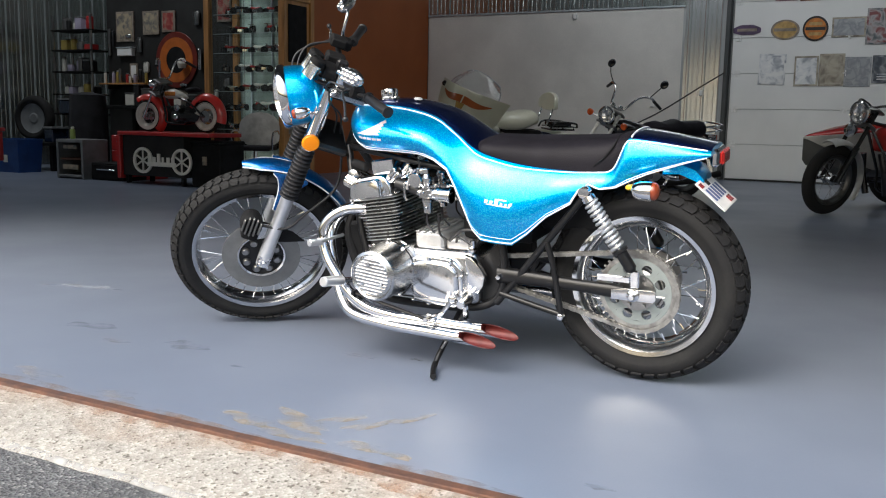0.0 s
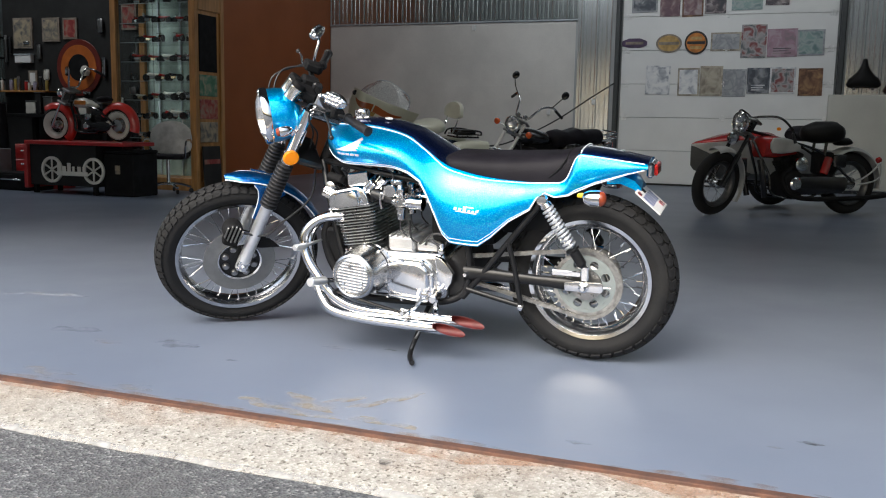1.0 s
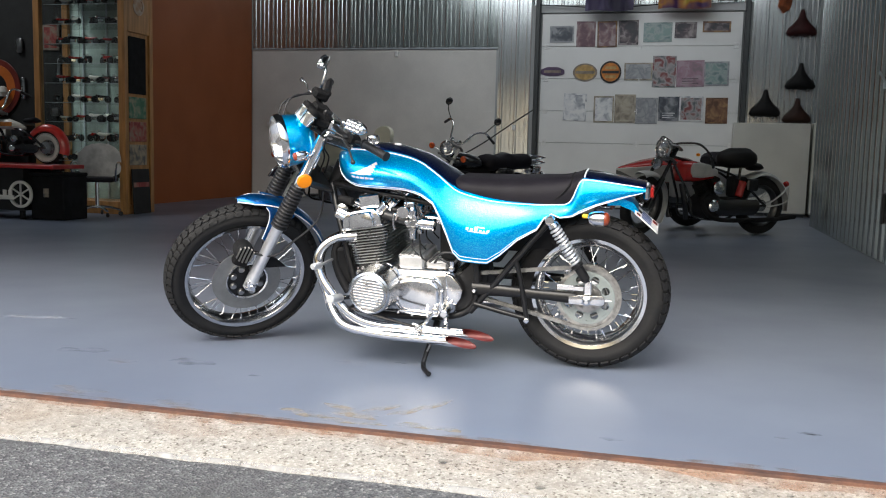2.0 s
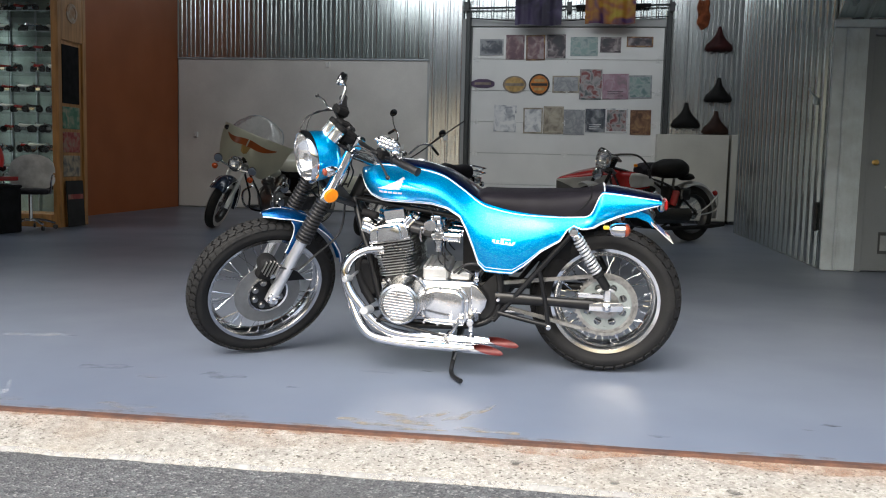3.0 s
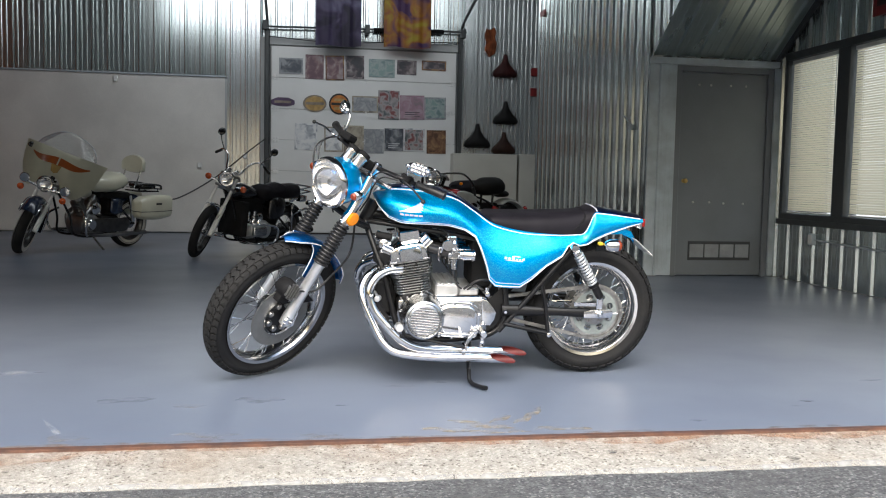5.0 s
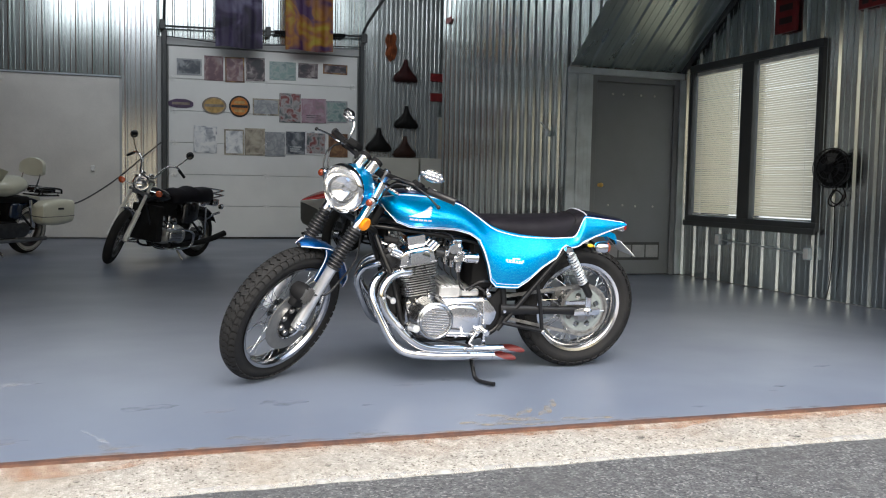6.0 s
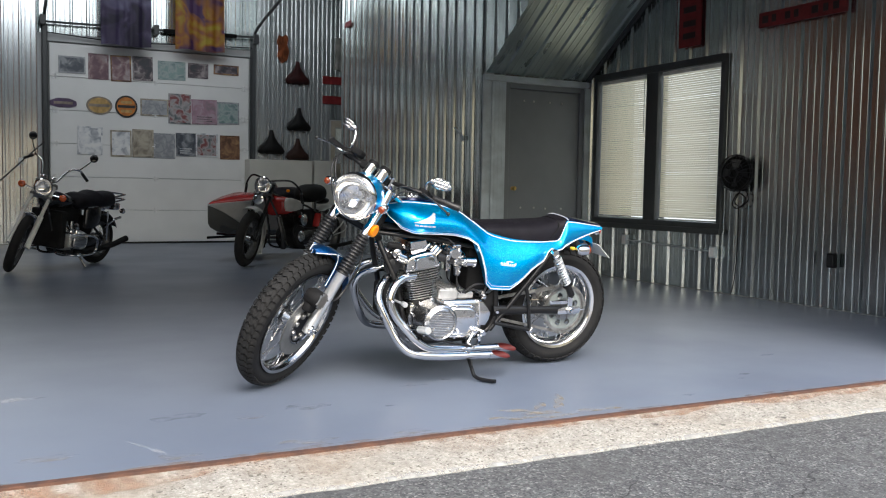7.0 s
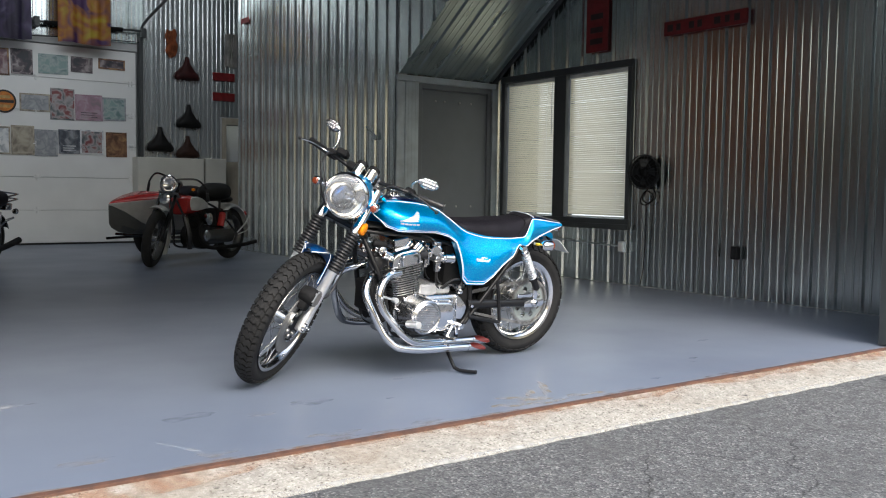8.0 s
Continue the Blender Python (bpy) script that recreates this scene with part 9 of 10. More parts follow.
part("passenger_pad", blob([(-0.20, 0.80, 0.05, 0.02), (-0.16, 0.80, 0.10, 0.045), (-0.06, 0.80, 0.10, 0.045), (0.0, 0.79, 0.05, 0.02)]), M["saddle_black"], C, "", 60)
bm = bmesh.new()
for s in (-1, 1):
    tube(bm, [(-0.40, s * 0.10, 0.66), (-0.38, s * 0.10, 0.80), (-0.34, s * 0.10, 0.90)], 0.016, 8)
part("saddle_post", bm, M["black_paint"], C)
bm = bmesh.new()
rod(bm, (-0.42, -0.13, 0.45), (-0.36, -0.13, 0.63), 0.045, seg=16, bevel=0.01)
part("oil_tank", bm, M["red_paint"], C)
bm = bmesh.new()
box(bm, (-0.30, -0.15, 0.52), (-0.14, -0.09, 0.66), 0.015)
part("tool_box", bm, M["black_paint"], C)
bm = bmesh.new()
lathe(bm, [(0.0, -0.06), (0.045, -0.05), (0.065, -0.005), (0.066, 0.012), (0.0, 0.03)], 20, Matrix.Translation((-0.15, 0, -0.19)) @ basis((-0.88, 0, -0.47)))
part("horn", bm, M["chrome"], C, "round chrome horn below the lamp", 40, CF)
bm = bmesh.new()
tube(bm, [(CEX - 0.05, -0.12, 0.50), (CEX - 0.16, -0.15, 0.40), (CEX + 0.02, -0.17, 0.20), (0.0, -0.18, 0.19), (0.38, -0.19, 0.22)], 0.026, 12)
part("exhaust_pipe", bm, M["matte_black"], C)
for s in (-1, 1):
    bm = bmesh.new()
    tube(bm, [(0.0, s * 0.12, 0.345), (0.20, s * 0.13, 0.47), (0.33, s * 0.12, 0.58)], 0.009, 8)
    tube(bm, [(0.33, s * 0.12, 0.58), (0.30, s * 0.13, 0.40), (0.02, s * 0.13, 0.33)], 0.009, 8)
    part("fender_stay", bm, M["grey_paint"], C)
bm = bmesh.new()
lathe(bm, [(0.0, -0.03), (0.03, -0.02), (0.036, 0.01), (0.025, 0.025), (0.0, 0.028)], 14, Matrix.Translation((0.40, 0, 0.60)) @ basis((1, 0, 0.2)))
part("tail_lamp", bm, M["red_lens"], C)
for s in (-1, 1):
    bm = bmesh.new()
    tube(bm, [(CH.x + 0.07, s * 0.14, 0.60), (CH.x + 0.10, s * 0.17, 0.40), (CH.x + 0.14, s * 0.16, 0.20)], 0.032, 10, 6)
    part("leg_shield", bm, M["black_paint"], C)
bm = bmesh.new()
lathe(bm, [(0, -0.02), (0.02, -0.015), (0.024, 0.01), (0, 0.02)], 12, Matrix.Translation((-1.0, -0.11, 0.925)))
part("amber_marker", bm, M["amber"], C)
# the sidecar is bolted to the far side
bm = bmesh.new()
rows = []
HULL = [(-1.64, 0.006, 0.50, 0.735), (-1.60, 0.030, 0.45, 0.742), (-1.46, 0.115, 0.39, 0.755), (-1.26, 0.205, 0.36, 0.775), (-1.0, 0.28, 0.34, 0.79), (-0.6, 0.31, 0.32, 0.76), (-0.1, 0.30, 0.34, 0.70), (0.35, 0.24, 0.40, 0.66), (0.55, 0.16, 0.48, 0.62)]
for x, w, zb, zt in HULL:
    zc = zt - 0.012 - (zt - zb) * 0.80 * min(1.0, (x + 1.64) / 0.50)
    rows.append([Vector((x, -w * 0.93, zc)), Vector((x, -w, zt)), Vector((x, -w * 0.93, zt + 0.004)), Vector((x, w * 0.93, zt + 0.004)), Vector((x, w, zt)), Vector((x, w * 0.93, zc))])
loft(bm, rows)
bmesh.ops.recalc_face_normals(bm, faces=bm.faces)
SM = Matrix.Translation((0.10, 0.72, 0))
car = part("sidecar_body", bm, M["grey_paint"], C, "silver grey boat-shaped sidecar body", 18, SM)
bm = bmesh.new()
rows = []
for x, w, zb, zt in HULL:
    zc = zt - 0.014 - (zt - zb) * 0.80 * min(1.0, (x + 1.64) / 0.50)
    rows.append([Vector((x, -w * 0.10, zb)), Vector((x, -w * 0.55, zb + (zc - zb) * 0.35)), Vector((x, -w * 0.90, zc)), Vector((x, w * 0.90, zc)), Vector((x, w * 0.55, zb + (zc - zb) * 0.35)), Vector((x, w * 0.10, zb))])
loft(bm, rows)
bmesh.ops.recalc_face_normals(bm, faces=bm.faces)
part("hull_bottom", bm, M["hull_grey"], car, "dark grey hull below the chine", 18)
bm = bmesh.new()
rows = []
for x, w, z, h in ((-1.63, 0.004, 0.742, 0.003), (-1.58, 0.035, 0.748, 0.02), (-1.46, 0.105, 0.760, 0.04), (-1.26, 0.19, 0.782, 0.07), (-1.0, 0.265, 0.80, 0.10), (-0.70, 0.29, 0.79, 0.10)):
    rows.append([Vector((x, w * math.cos(math.pi * k / 12), z + h * math.sin(math.pi * k / 12))) for k in range(13)])
loft(bm, rows)
bmesh.ops.recalc_face_normals(bm, faces=bm.faces)
part("sidecar_deck", bm, M["red_paint"], car, "red domed sidecar nose")
part("cockpit_seat", blob([(-0.35, 0.86, 0.10, 0.05), (-0.25, 0.88, 0.22, 0.09), (0.10, 0.88, 0.23, 0.10), (0.30, 0.86, 0.15, 0.06)]), M["leather"], car)
make_wheel(C, Matrix.Translation((-0.15, 1.14, 0.345)), 0.345, 0.24, 0.11, 18, 0.06, 0.045, None, 32, "sidecar_wheel", None, False)
bm = bmesh.new()
for x in (-0.95, -0.15):
    rod(bm, (x, 0.10, 0.32), (x, 1.08, 0.34), 0.018, seg=10)
rod(bm, (-1.25, 0.44, 0.30), (0.45, 0.44, 0.30), 0.018, seg=10)
rod(bm, (-1.25, 0.98, 0.30), (0.30, 0.98, 0.30), 0.018, seg=10)
part("sidecar_chassis", bm, M["black_paint"], C)

# charging lead from the wall to the touring machine
bm = bmesh.new()
tube(bm, [(-4.05, 11.28, 0.62), (-3.85, 11.9, 0.66), (-3.45, 12.9, 0.96), (-3.0, 13.8, 1.40), (OD_L - 0.04, YB - 0.11, 1.62)], 0.011, 8)
tagged(part("charging_lead", bm, M["black"]), "thin black lead slung from the wall box to the touring motorcycle", "cable")

# ---------------------------------------------------------------- display case, chair and workshop corner
M["case_glass"] = glass_material("case_glass", (0.93, 0.98, 0.96), 0.01, 1.0)
M["card_green"] = poster_material("green_card", (0.05, 0.16, 0.09), (0.10, 0.22, 0.14), (0.3, 0.3, 0.2), 20)
M["card_red"] = poster_material("red_card", (0.24, 0.03, 0.03), (0.33, 0.08, 0.06), (0.3, 0.2, 0.15), 20)
M["card_tan"] = poster_material("tan_card", (0.40, 0.33, 0.22), (0.28, 0.24, 0.18), (0.1, 0.1, 0.1), 20)
M["blue_plastic"] = material("blue_plastic", (0.02, 0.07, 0.26), 0.4)
M["red_enamel"] = material("red_enamel", (0.42, 0.02, 0.02), 0.35, 0, 0.1, 6, coat=0.3)
M["dark_board"] = material("dark_display_board", (0.013, 0.0125, 0.012), 0.7, 0, 0.2, 5)
M["toy_red"] = material("bright_red_enamel", (0.58, 0.03, 0.02), 0.3, 0, 0.06, 9, coat=0.4)
M["chair_cloth"] = material("pale_grey_cloth", (0.70, 0.69, 0.67), 0.8, 0, 0.15, 9, 0.3, 120)
CX0, CX1, CY0, CY1, CZ = -8.40, -7.09, 9.08, 9.72, 2.93
case = thing("display_case", None, "tall honey-wood display case with glass shelves full of small models", "display case")
bm = bmesh.new()
for x in (CX0, CX1 - 0.09):
    for y in (CY0, CY1 - 0.08):
        box(bm, (x, y, 0.0), (x + 0.09, y + 0.08, CZ), 0.006)
box(bm, (CX0 + 0.09, CY0 + 0.004, 0.0), (CX1 - 0.09, CY0 + 0.07, 0.16), 0.004)
box(bm, (CX0 + 0.09, CY0 + 0.004, CZ - 0.12), (CX1 - 0.09, CY0 + 0.07, CZ), 0.004)
box(bm, (CX1 - 0.08, CY0 + 0.08, 0.0), (CX1 - 0.004, CY1 - 0.08, 0.12), 0.004)
box(bm, (CX1 - 0.08, CY0 + 0.08, 2.28), (CX1 - 0.004, CY1 - 0.08, CZ), 0.004)
part("case_frame", bm, M["wood"], case)
M["case_back"] = material("pale_green_case_back", (0.40, 0.48, 0.44), 0.25, 0, 0.15, 4)
part("back_panel", block((CX0 + 0.09, CY1 - 0.03, 0.0), (CX1 - 0.09, CY1 - 0.005, CZ)), M["case_back"], case)
part("side_panel", block((CX1 - 0.060, CY0 + 0.08, 0.12), (CX1 - 0.030, CY1 - 0.08, 2.28)), M["wood"], case)
part("floor_panel", block((CX0 + 0.09, CY0 + 0.07, 0.10), (CX1 - 0.09, CY1 - 0.03, 0.15)), M["wood"], case)
part("top_panel", block((CX0 - 0.02, CY0 - 0.02, CZ + 0.002), (CX1 + 0.02, CY1, CZ + 0.04), 0.006), M["wood"], case)
for x0, x1 in ((CX0 + 0.095, (CX0 + CX1) / 2 - 0.004), ((CX0 + CX1) / 2 + 0.004, CX1 - 0.095)):
    g = part("glass_door", block((x0, CY0 + 0.03, 0.165), (x1, CY0 + 0.036, CZ - 0.125)), M["case_glass"], case)
    g.visible_shadow = False
levels = [0.165 + 0.245 * k for k in range(11)]
for z in levels[1:]:
    g = part("glass_shelf", block((CX0 + 0.095, CY0 + 0.09, z), (CX1 - 0.095, CY1 - 0.05, z + 0.008), 0.001), M["case_glass"], case)
    g.visible_shadow = False
    part("shelf_edge", block((CX0 + 0.095, CY0 + 0.082, z), (CX1 - 0.095, CY0 + 0.0895, z + 0.008)), M["sprocket"], case)
for x in (CX0 + 0.30, (CX0 + CX1) / 2, CX1 - 0.30):
    part("shelf_post", block((x - 0.008, CY1 - 0.055, 0.16), (x + 0.008, CY1 - 0.035, CZ - 0.13)), M["trim"], case)
for z0, z1, mt, tx in ((1.52, 2.23, "matte_black", ""), (1.21, 1.48, "card_green", "green printed card"), (0.92, 1.17, "card_red", "red printed card"), (0.62, 0.88, "card_tan", "tan printed card")):
    part("side_card", block((CX1 - 0.028, CY0 + 0.12, z0), (CX1 - 0.018, CY1 - 0.14, z1), 0.004), M[mt], case, tx)
bm = bmesh.new()
lathe(bm, [(0.12, 0), (0.12, 0.008), (0.08, 0.014), (0.08, 0.006), (0, 0.006)], 24, Matrix.Translation((CX1 - 0.003, (CY0 + CY1) / 2, 2.62)) @ basis((1, 0, 0)))
part("carved_rosette", bm, M["rust_stain"], case)
ob = thing("leaning_board", Matrix.Translation((CX1 + 0.045, 9.36, 0.002)) @ Matrix.Rotation(radians(-3), 4, "Y"), "black printed board leaning on the display case", "board")
part("board", block((0, -0.19, 0), (0.014, 0.19, 0.57), 0.003), M["dark_board"], ob)
part("stripe", block((0.0145, -0.17, 0.34), (0.0165, 0.17, 0.40)), M["card_red"], ob)


def small_model(mat, mat2, m):
    """A palm-sized model motorcycle."""
    ob = thing("model_motorcycle", m, "tiny model motorcycle on a glass shelf", "model", "models in the display case")
    bm = bmesh.new()
    loft(bm, [[Vector((x, w * math.cos(2 * math.pi * k / 8), z + h * math.sin(2 * math.pi * k / 8))) for k in range(8)] for x, z, w, h in
              ((-0.06, 0.062, 0.004, 0.006), (-0.04, 0.066, 0.014, 0.014), (0.0, 0.060, 0.014, 0.014), (0.05, 0.064, 0.012, 0.008), (0.075, 0.068, 0.004, 0.004))])
    part("body", bm, mat, ob)
    for x in (-0.062, 0.062):
        bm = bmesh.new()
        disc(bm, [(0.020, -0.008), (0.033, -0.007), (0.034, 0), (0.033, 0.007), (0.020, 0.008)], 14, Matrix.Translation((x, 0, 0.034)))
        part("wheel", bm, M["rubber"], ob)
    part("engine", block((-0.03, -0.014, 0.022), (0.02, 0.014, 0.052), 0.004), mat2, ob)
    bm = bmesh.new()
    rod(bm, (-0.062, 0, 0.034), (-0.042, 0, 0.085), 0.004, seg=6)
    rod(bm, (-0.042, -0.03, 0.088), (-0.042, 0.03, 0.088), 0.003, seg=6)
    part("fork", bm, M["chrome"], ob)
    return ob


protos = [small_model(M[a], M["chrome"], Matrix.Translation((CX0 + 0.25, CY0 + 0.25, levels[1] + 0.008 if k == 0 else levels[1 + k] + 0.008)) @ Matrix.Rotation(radians(12 * k), 4, "Z"))
          for k, a in enumerate(("red_paint", "chrome", "black_paint", "white_paint"))]
for i, z in enumerate(levels[1:]):
    for j in range(5):
        if i < 4 and j == 0:
            continue
        x = CX0 + 0.22 + 0.215 * j + random.uniform(-0.02, 0.02)
        copy_thing(random.choice(protos), Matrix.Translation((x, CY0 + 0.22 + random.uniform(-0.04, 0.12), z + 0.008)) @ Matrix.Rotation(radians(random.uniform(-35, 35)), 4, "Z") @ Matrix.Scale(random.uniform(1.2, 1.5), 4))

# office chair with a draped back
chair = thing("office_chair", Matrix.Translation((-7.25, 8.72, 0)) @ Matrix.Rotation(radians(25), 4, "Z"), "chrome swivel chair with a grey cloth draped over its back", "chair")
part("seat", block((-0.22, -0.21, 0.42), (0.22, 0.21, 0.48), 0.025, None, 3), M["leather"], chair)
bm = bmesh.new()
rows = []
for k in range(9):
    a = math.pi * k / 8
    rows.append([Vector((0.25 * math.cos(a) * 1.0, 0.20 + 0.05 * math.sin(a) + d, 0.62 + v * (0.10 + 0.17 * math.sin(a)))) for v, d in ((-0.6, 0.0), (0, 0.01), (0.6, 0.02), (1.0, 0.0), (1.0, -0.03), (0.5, -0.03), (-0.6, -0.02))])
loft(bm, rows)
bmesh.ops.recalc_face_normals(bm, faces=bm.faces)
part("backrest", bm, M["chair_cloth"], chair, "backrest covered by a grey cloth", 60)
for s in (-1, 1):
    bm = bmesh.new()
    tube(bm, [(s * 0.24, 0.20, 0.62), (s * 0.26, 0.05, 0.66), (s * 0.26, -0.16, 0.64), (s * 0.25, -0.19, 0.55), (s * 0.23, -0.10, 0.43)], 0.012, 8)
    part("arm", bm, M["chrome"], chair)
bm = bmesh.new()
rod(bm, (0, 0, 0.10), (0, 0, 0.42), 0.024, seg=12)
part("column", bm, M["chrome"], chair)
for k in range(5):
    a = 2 * math.pi * k / 5 + 0.3
    bm = bmesh.new()
    tube(bm, [(0, 0, 0.12), (0.14 * math.cos(a), 0.14 * math.sin(a), 0.11), (0.27 * math.cos(a), 0.27 * math.sin(a), 0.075)], 0.014, 8)
    leg = part("leg", bm, M["chrome"], chair)
    bm = bmesh.new()
    lathe(bm, [(0.018, -0.014), (0.028, -0.010), (0.028, 0.010), (0.018, 0.014)], 14, Matrix.Translation((0.27 * math.cos(a), 0.27 * math.sin(a), 0.029)) @ basis((-math.sin(a), math.cos(a), 0)))
    part("caster", bm, M["black"], leg)

# small red and white machine on a display stand
T, TF, TFA, TH_, TEX = vintage("small_motorcycle", "child-size red and white motorcycle on a display stand", Matrix.Translation((-7.42, 8.06, 0.632)) @ Matrix.Rotation(radians(4), 4, "Z"), 0.86, 0.19, 0.19, 0.075,
                               M["toy_red"], 4, M["chrome"], 26, 0.50, True, 4, "high", 0.05, M["white_paint"], M["white_paint"], 16)
part("front_fender", arc_fender(-0.055, TFA, 0.212, 0.058, -60, 112, 0.075), M["toy_red"], T, "red front fender edged in white", 50, TF)
part("rear_fender", arc_fender(0, 0.19, 0.212, 0.060, -62, 108, 0.085), M["toy_red"], T, "red rear fender edged in white", 50)
part("fender_trim", arc_fender(0, 0.19, 0.226, 0.046, -40, 104, 0.012), M["white_paint"], T, "", 50)
part("tank", blob([(-0.60, 0.44, 0.02, 0.02), (-0.58, 0.445, 0.06, 0.05), (-0.48, 0.45, 0.075, 0.06), (-0.36, 0.43, 0.05, 0.04), (-0.28, 0.41, 0.02, 0.015)]), M["white_paint"], T, "white tank with an orange flash", 60)
part("tank_flash", block((-0.56, -0.082, 0.425), (-0.40, -0.068, 0.475), 0.006), M["sign_orange"], T)
part("seat", blob([(-0.30, 0.48, 0.02, 0.01), (-0.26, 0.49, 0.07, 0.03), (-0.16, 0.50, 0.09, 0.035), (-0.10, 0.49, 0.04, 0.015)]), M["leather"], T, "", 60)
stand_t = thing("display_stand", None, "low red and black display stand", "display stand")
part("top", block((-8.62, 7.80, 0.585), (-7.16, 8.36, 0.63), 0.006), M["red_enamel"], stand_t)
part("body", block((-8.60, 7.86, 0.10), (-7.60, 8.32, 0.583), 0.006), M["dark_board"], stand_t)
part("side_panel", block((-8.66, 7.82, 0.06), (-8.605, 8.34, 0.583), 0.006), M["red_enamel"], stand_t)
for x in (-8.58, -7.68):
    for y in (7.88, 8.26):
        part("foot", block((x, y, 0.0), (x + 0.05, y + 0.05, 0.0985), 0.004), M["matte_black"], stand_t)
ws = thing("wheel_sign", None, "white cut-out sign with two wheel rings and a pale strip", "sign")
for x in (-8.24, -7.62):
    bm = bmesh.new()
    disc(bm, [(0.125, -0.012), (0.155, -0.012), (0.155, 0.012), (0.125, 0.012), (0.125, -0.012)], 32, Matrix.Translation((x, 7.838, 0.29)), False)
    for k in range(3):
        box(bm, (-0.008, -0.008, -0.125), (0.008, 0.008, 0.125), 0, Matrix.Translation((x, 7.838, 0.29)) @ Matrix.Rotation(math.pi * k / 3, 4, "Y"))
    bmesh.ops.recalc_face_normals(bm, faces=bm.faces)
    part("wheel_ring", bm, M["white_paint"], ws)
part("strip", block((-8.16, 7.822, 0.225), (-7.70, 7.836, 0.275), 0.004), M["white_paint"], ws)
for k, (w, h) in enumerate(((0.06, 0.10), (0.05, 0.06), (0.05, 0.10), (0.03, 0.06), (0.05, 0.06), (0.05, 0.06))):
    part("bar", block((-8.15 + 0.075 * k, 7.822, 0.2755), (-8.15 + 0.075 * k + w, 7.836, 0.2755 + h), 0.003), M["white_paint"], ws)
ob = thing("black_crate", None, "black storage crate on the floor", "crate")
part("body", block((-7.58, 7.95, 0.0), (-7.14, 8.38, 0.50), 0.012), M["matte_black"], ob)
part("lid", block((-7.59, 7.94, 0.502), (-7.13, 8.39, 0.54), 0.012), M["matte_black"], ob)
part("tag", block((-7.40, 7.936, 0.26), (-7.33, 7.949, 0.36), 0.003), M["card_tan"], ob)

# workshop corner: dark board wall, bench, toolboxes, tyre and bins
structure("wall_board", block((-11.08, 9.90, 0.0), (-8.42, 9.96, 3.2)), M["dark_board"], "dark display board wall in the workshop corner")
M["plaque_red"] = material("plaque_dark_red", (0.16, 0.02, 0.012), 0.4)
M["plaque_orange"] = material("plaque_orange", (0.50, 0.13, 0.015), 0.4)
rs = thing("round_plaque", None, "big round orange and black plaque on the dark board", "plaque")
PM = Matrix.Translation((-9.66, 9.885, 1.62)) @ basis((0, -1, 0))
for r0, r1, h, mt in ((0.0, 0.40, 0.012, "plaque_red"), (0.19, 0.32, 0.018, "plaque_orange"), (0.0, 0.186, 0.020, "matte_black")):
    bm = bmesh.new()
    if r0:
        lathe(bm, [(r0, 0.0), (r1, 0.0), (r1, h), (r0, h), (r0, 0.0)], 40, PM, False)
        bmesh.ops.recalc_face_normals(bm, faces=bm.faces)
    else:
        lathe(bm, [(r1, 0.0), (r1, h - 0.003), (r1 - 0.004, h), (0, h)], 40, PM)
    part("ring", bm, M[mt], rs)
bm = bmesh.new()
lathe(bm, [(0.0, 0.0), (0.05, 0.0), (0.07, 0.06), (0.05, 0.12), (0.02, 0.14), (0.0, 0.14)], 14, Matrix.Translation((-9.48, 9.80, 1.50)))
part("ornament", bm, M["white_paint"], rs)
for x, z, w, h, mt in ((-10.68, 2.12, 0.36, 0.44, "card_tan"), (-10.15, 2.16, 0.32, 0.34, "card_tan"), (-9.80, 2.17, 0.26, 0.30, "card_red"), (-8.75, 2.3, 0.26, 0.34, "card_red"), (-10.52, 1.46, 0.16, 0.24, "door_white")):
    ob = thing("framed_picture", None, "small framed picture on the dark board", "picture", "pictures on the dark board")
    part("picture_frame", block((x - w / 2, 9.872, z - h / 2), (x + w / 2, 9.898, z + h / 2), 0.004), M["sign_tan"], ob)
    part("print", block((x - w / 2 + 0.03, 9.868, z - h / 2 + 0.03), (x + w / 2 - 0.03, 9.8715, z + h / 2 - 0.03)), M[mt], ob)
ob = thing("label_box", None, "white label box on the dark board", "box")
part("body", block((-10.80, 9.82, 1.69), (-10.50, 9.898, 1.80), 0.006), M["door_white"], ob)
part("lid", block((-10.81, 9.81, 1.802), (-10.49, 9.898, 1.82), 0.004), M["trim"], ob)
bench = thing("workbench", None, "black workbench with clutter along the dark board", "workbench")
part("top", block((-10.5, 9.15, 0.90), (-8.55, 9.86, 0.95), 0.006), M["matte_black"], bench)
for x in (-10.46, -8.66):
    for y in (9.18, 9.76):
        part("leg", block((x, y, 0.0), (x + 0.07, y + 0.07, 0.899), 0.004), M["matte_black"], bench)
for k, (x, w, h, mt) in enumerate(((-10.0, 0.20, 0.16, "white_paint"), (-9.7, 0.16, 0.22, "steel"), (-9.45, 0.24, 0.12, "red_enamel"), (-9.1, 0.14, 0.20, "white_paint"), (-8.85, 0.20, 0.14, "black"), (-9.88, 0.10, 0.28, "black"))):
    ob = thing("parts_box", None, "small parts container on the workbench", "container", "containers on the workbench")
    part("body", block((x - w / 2, 9.30, 0.952), (x + w / 2, 9.30 + w, 0.952 + h), 0.008), M[mt], ob)
    part("lid", block((x - w / 2 - 0.004, 9.296, 0.954 + h), (x + w / 2 + 0.004, 9.304 + w, 0.972 + h), 0.004), M["steel"], ob)
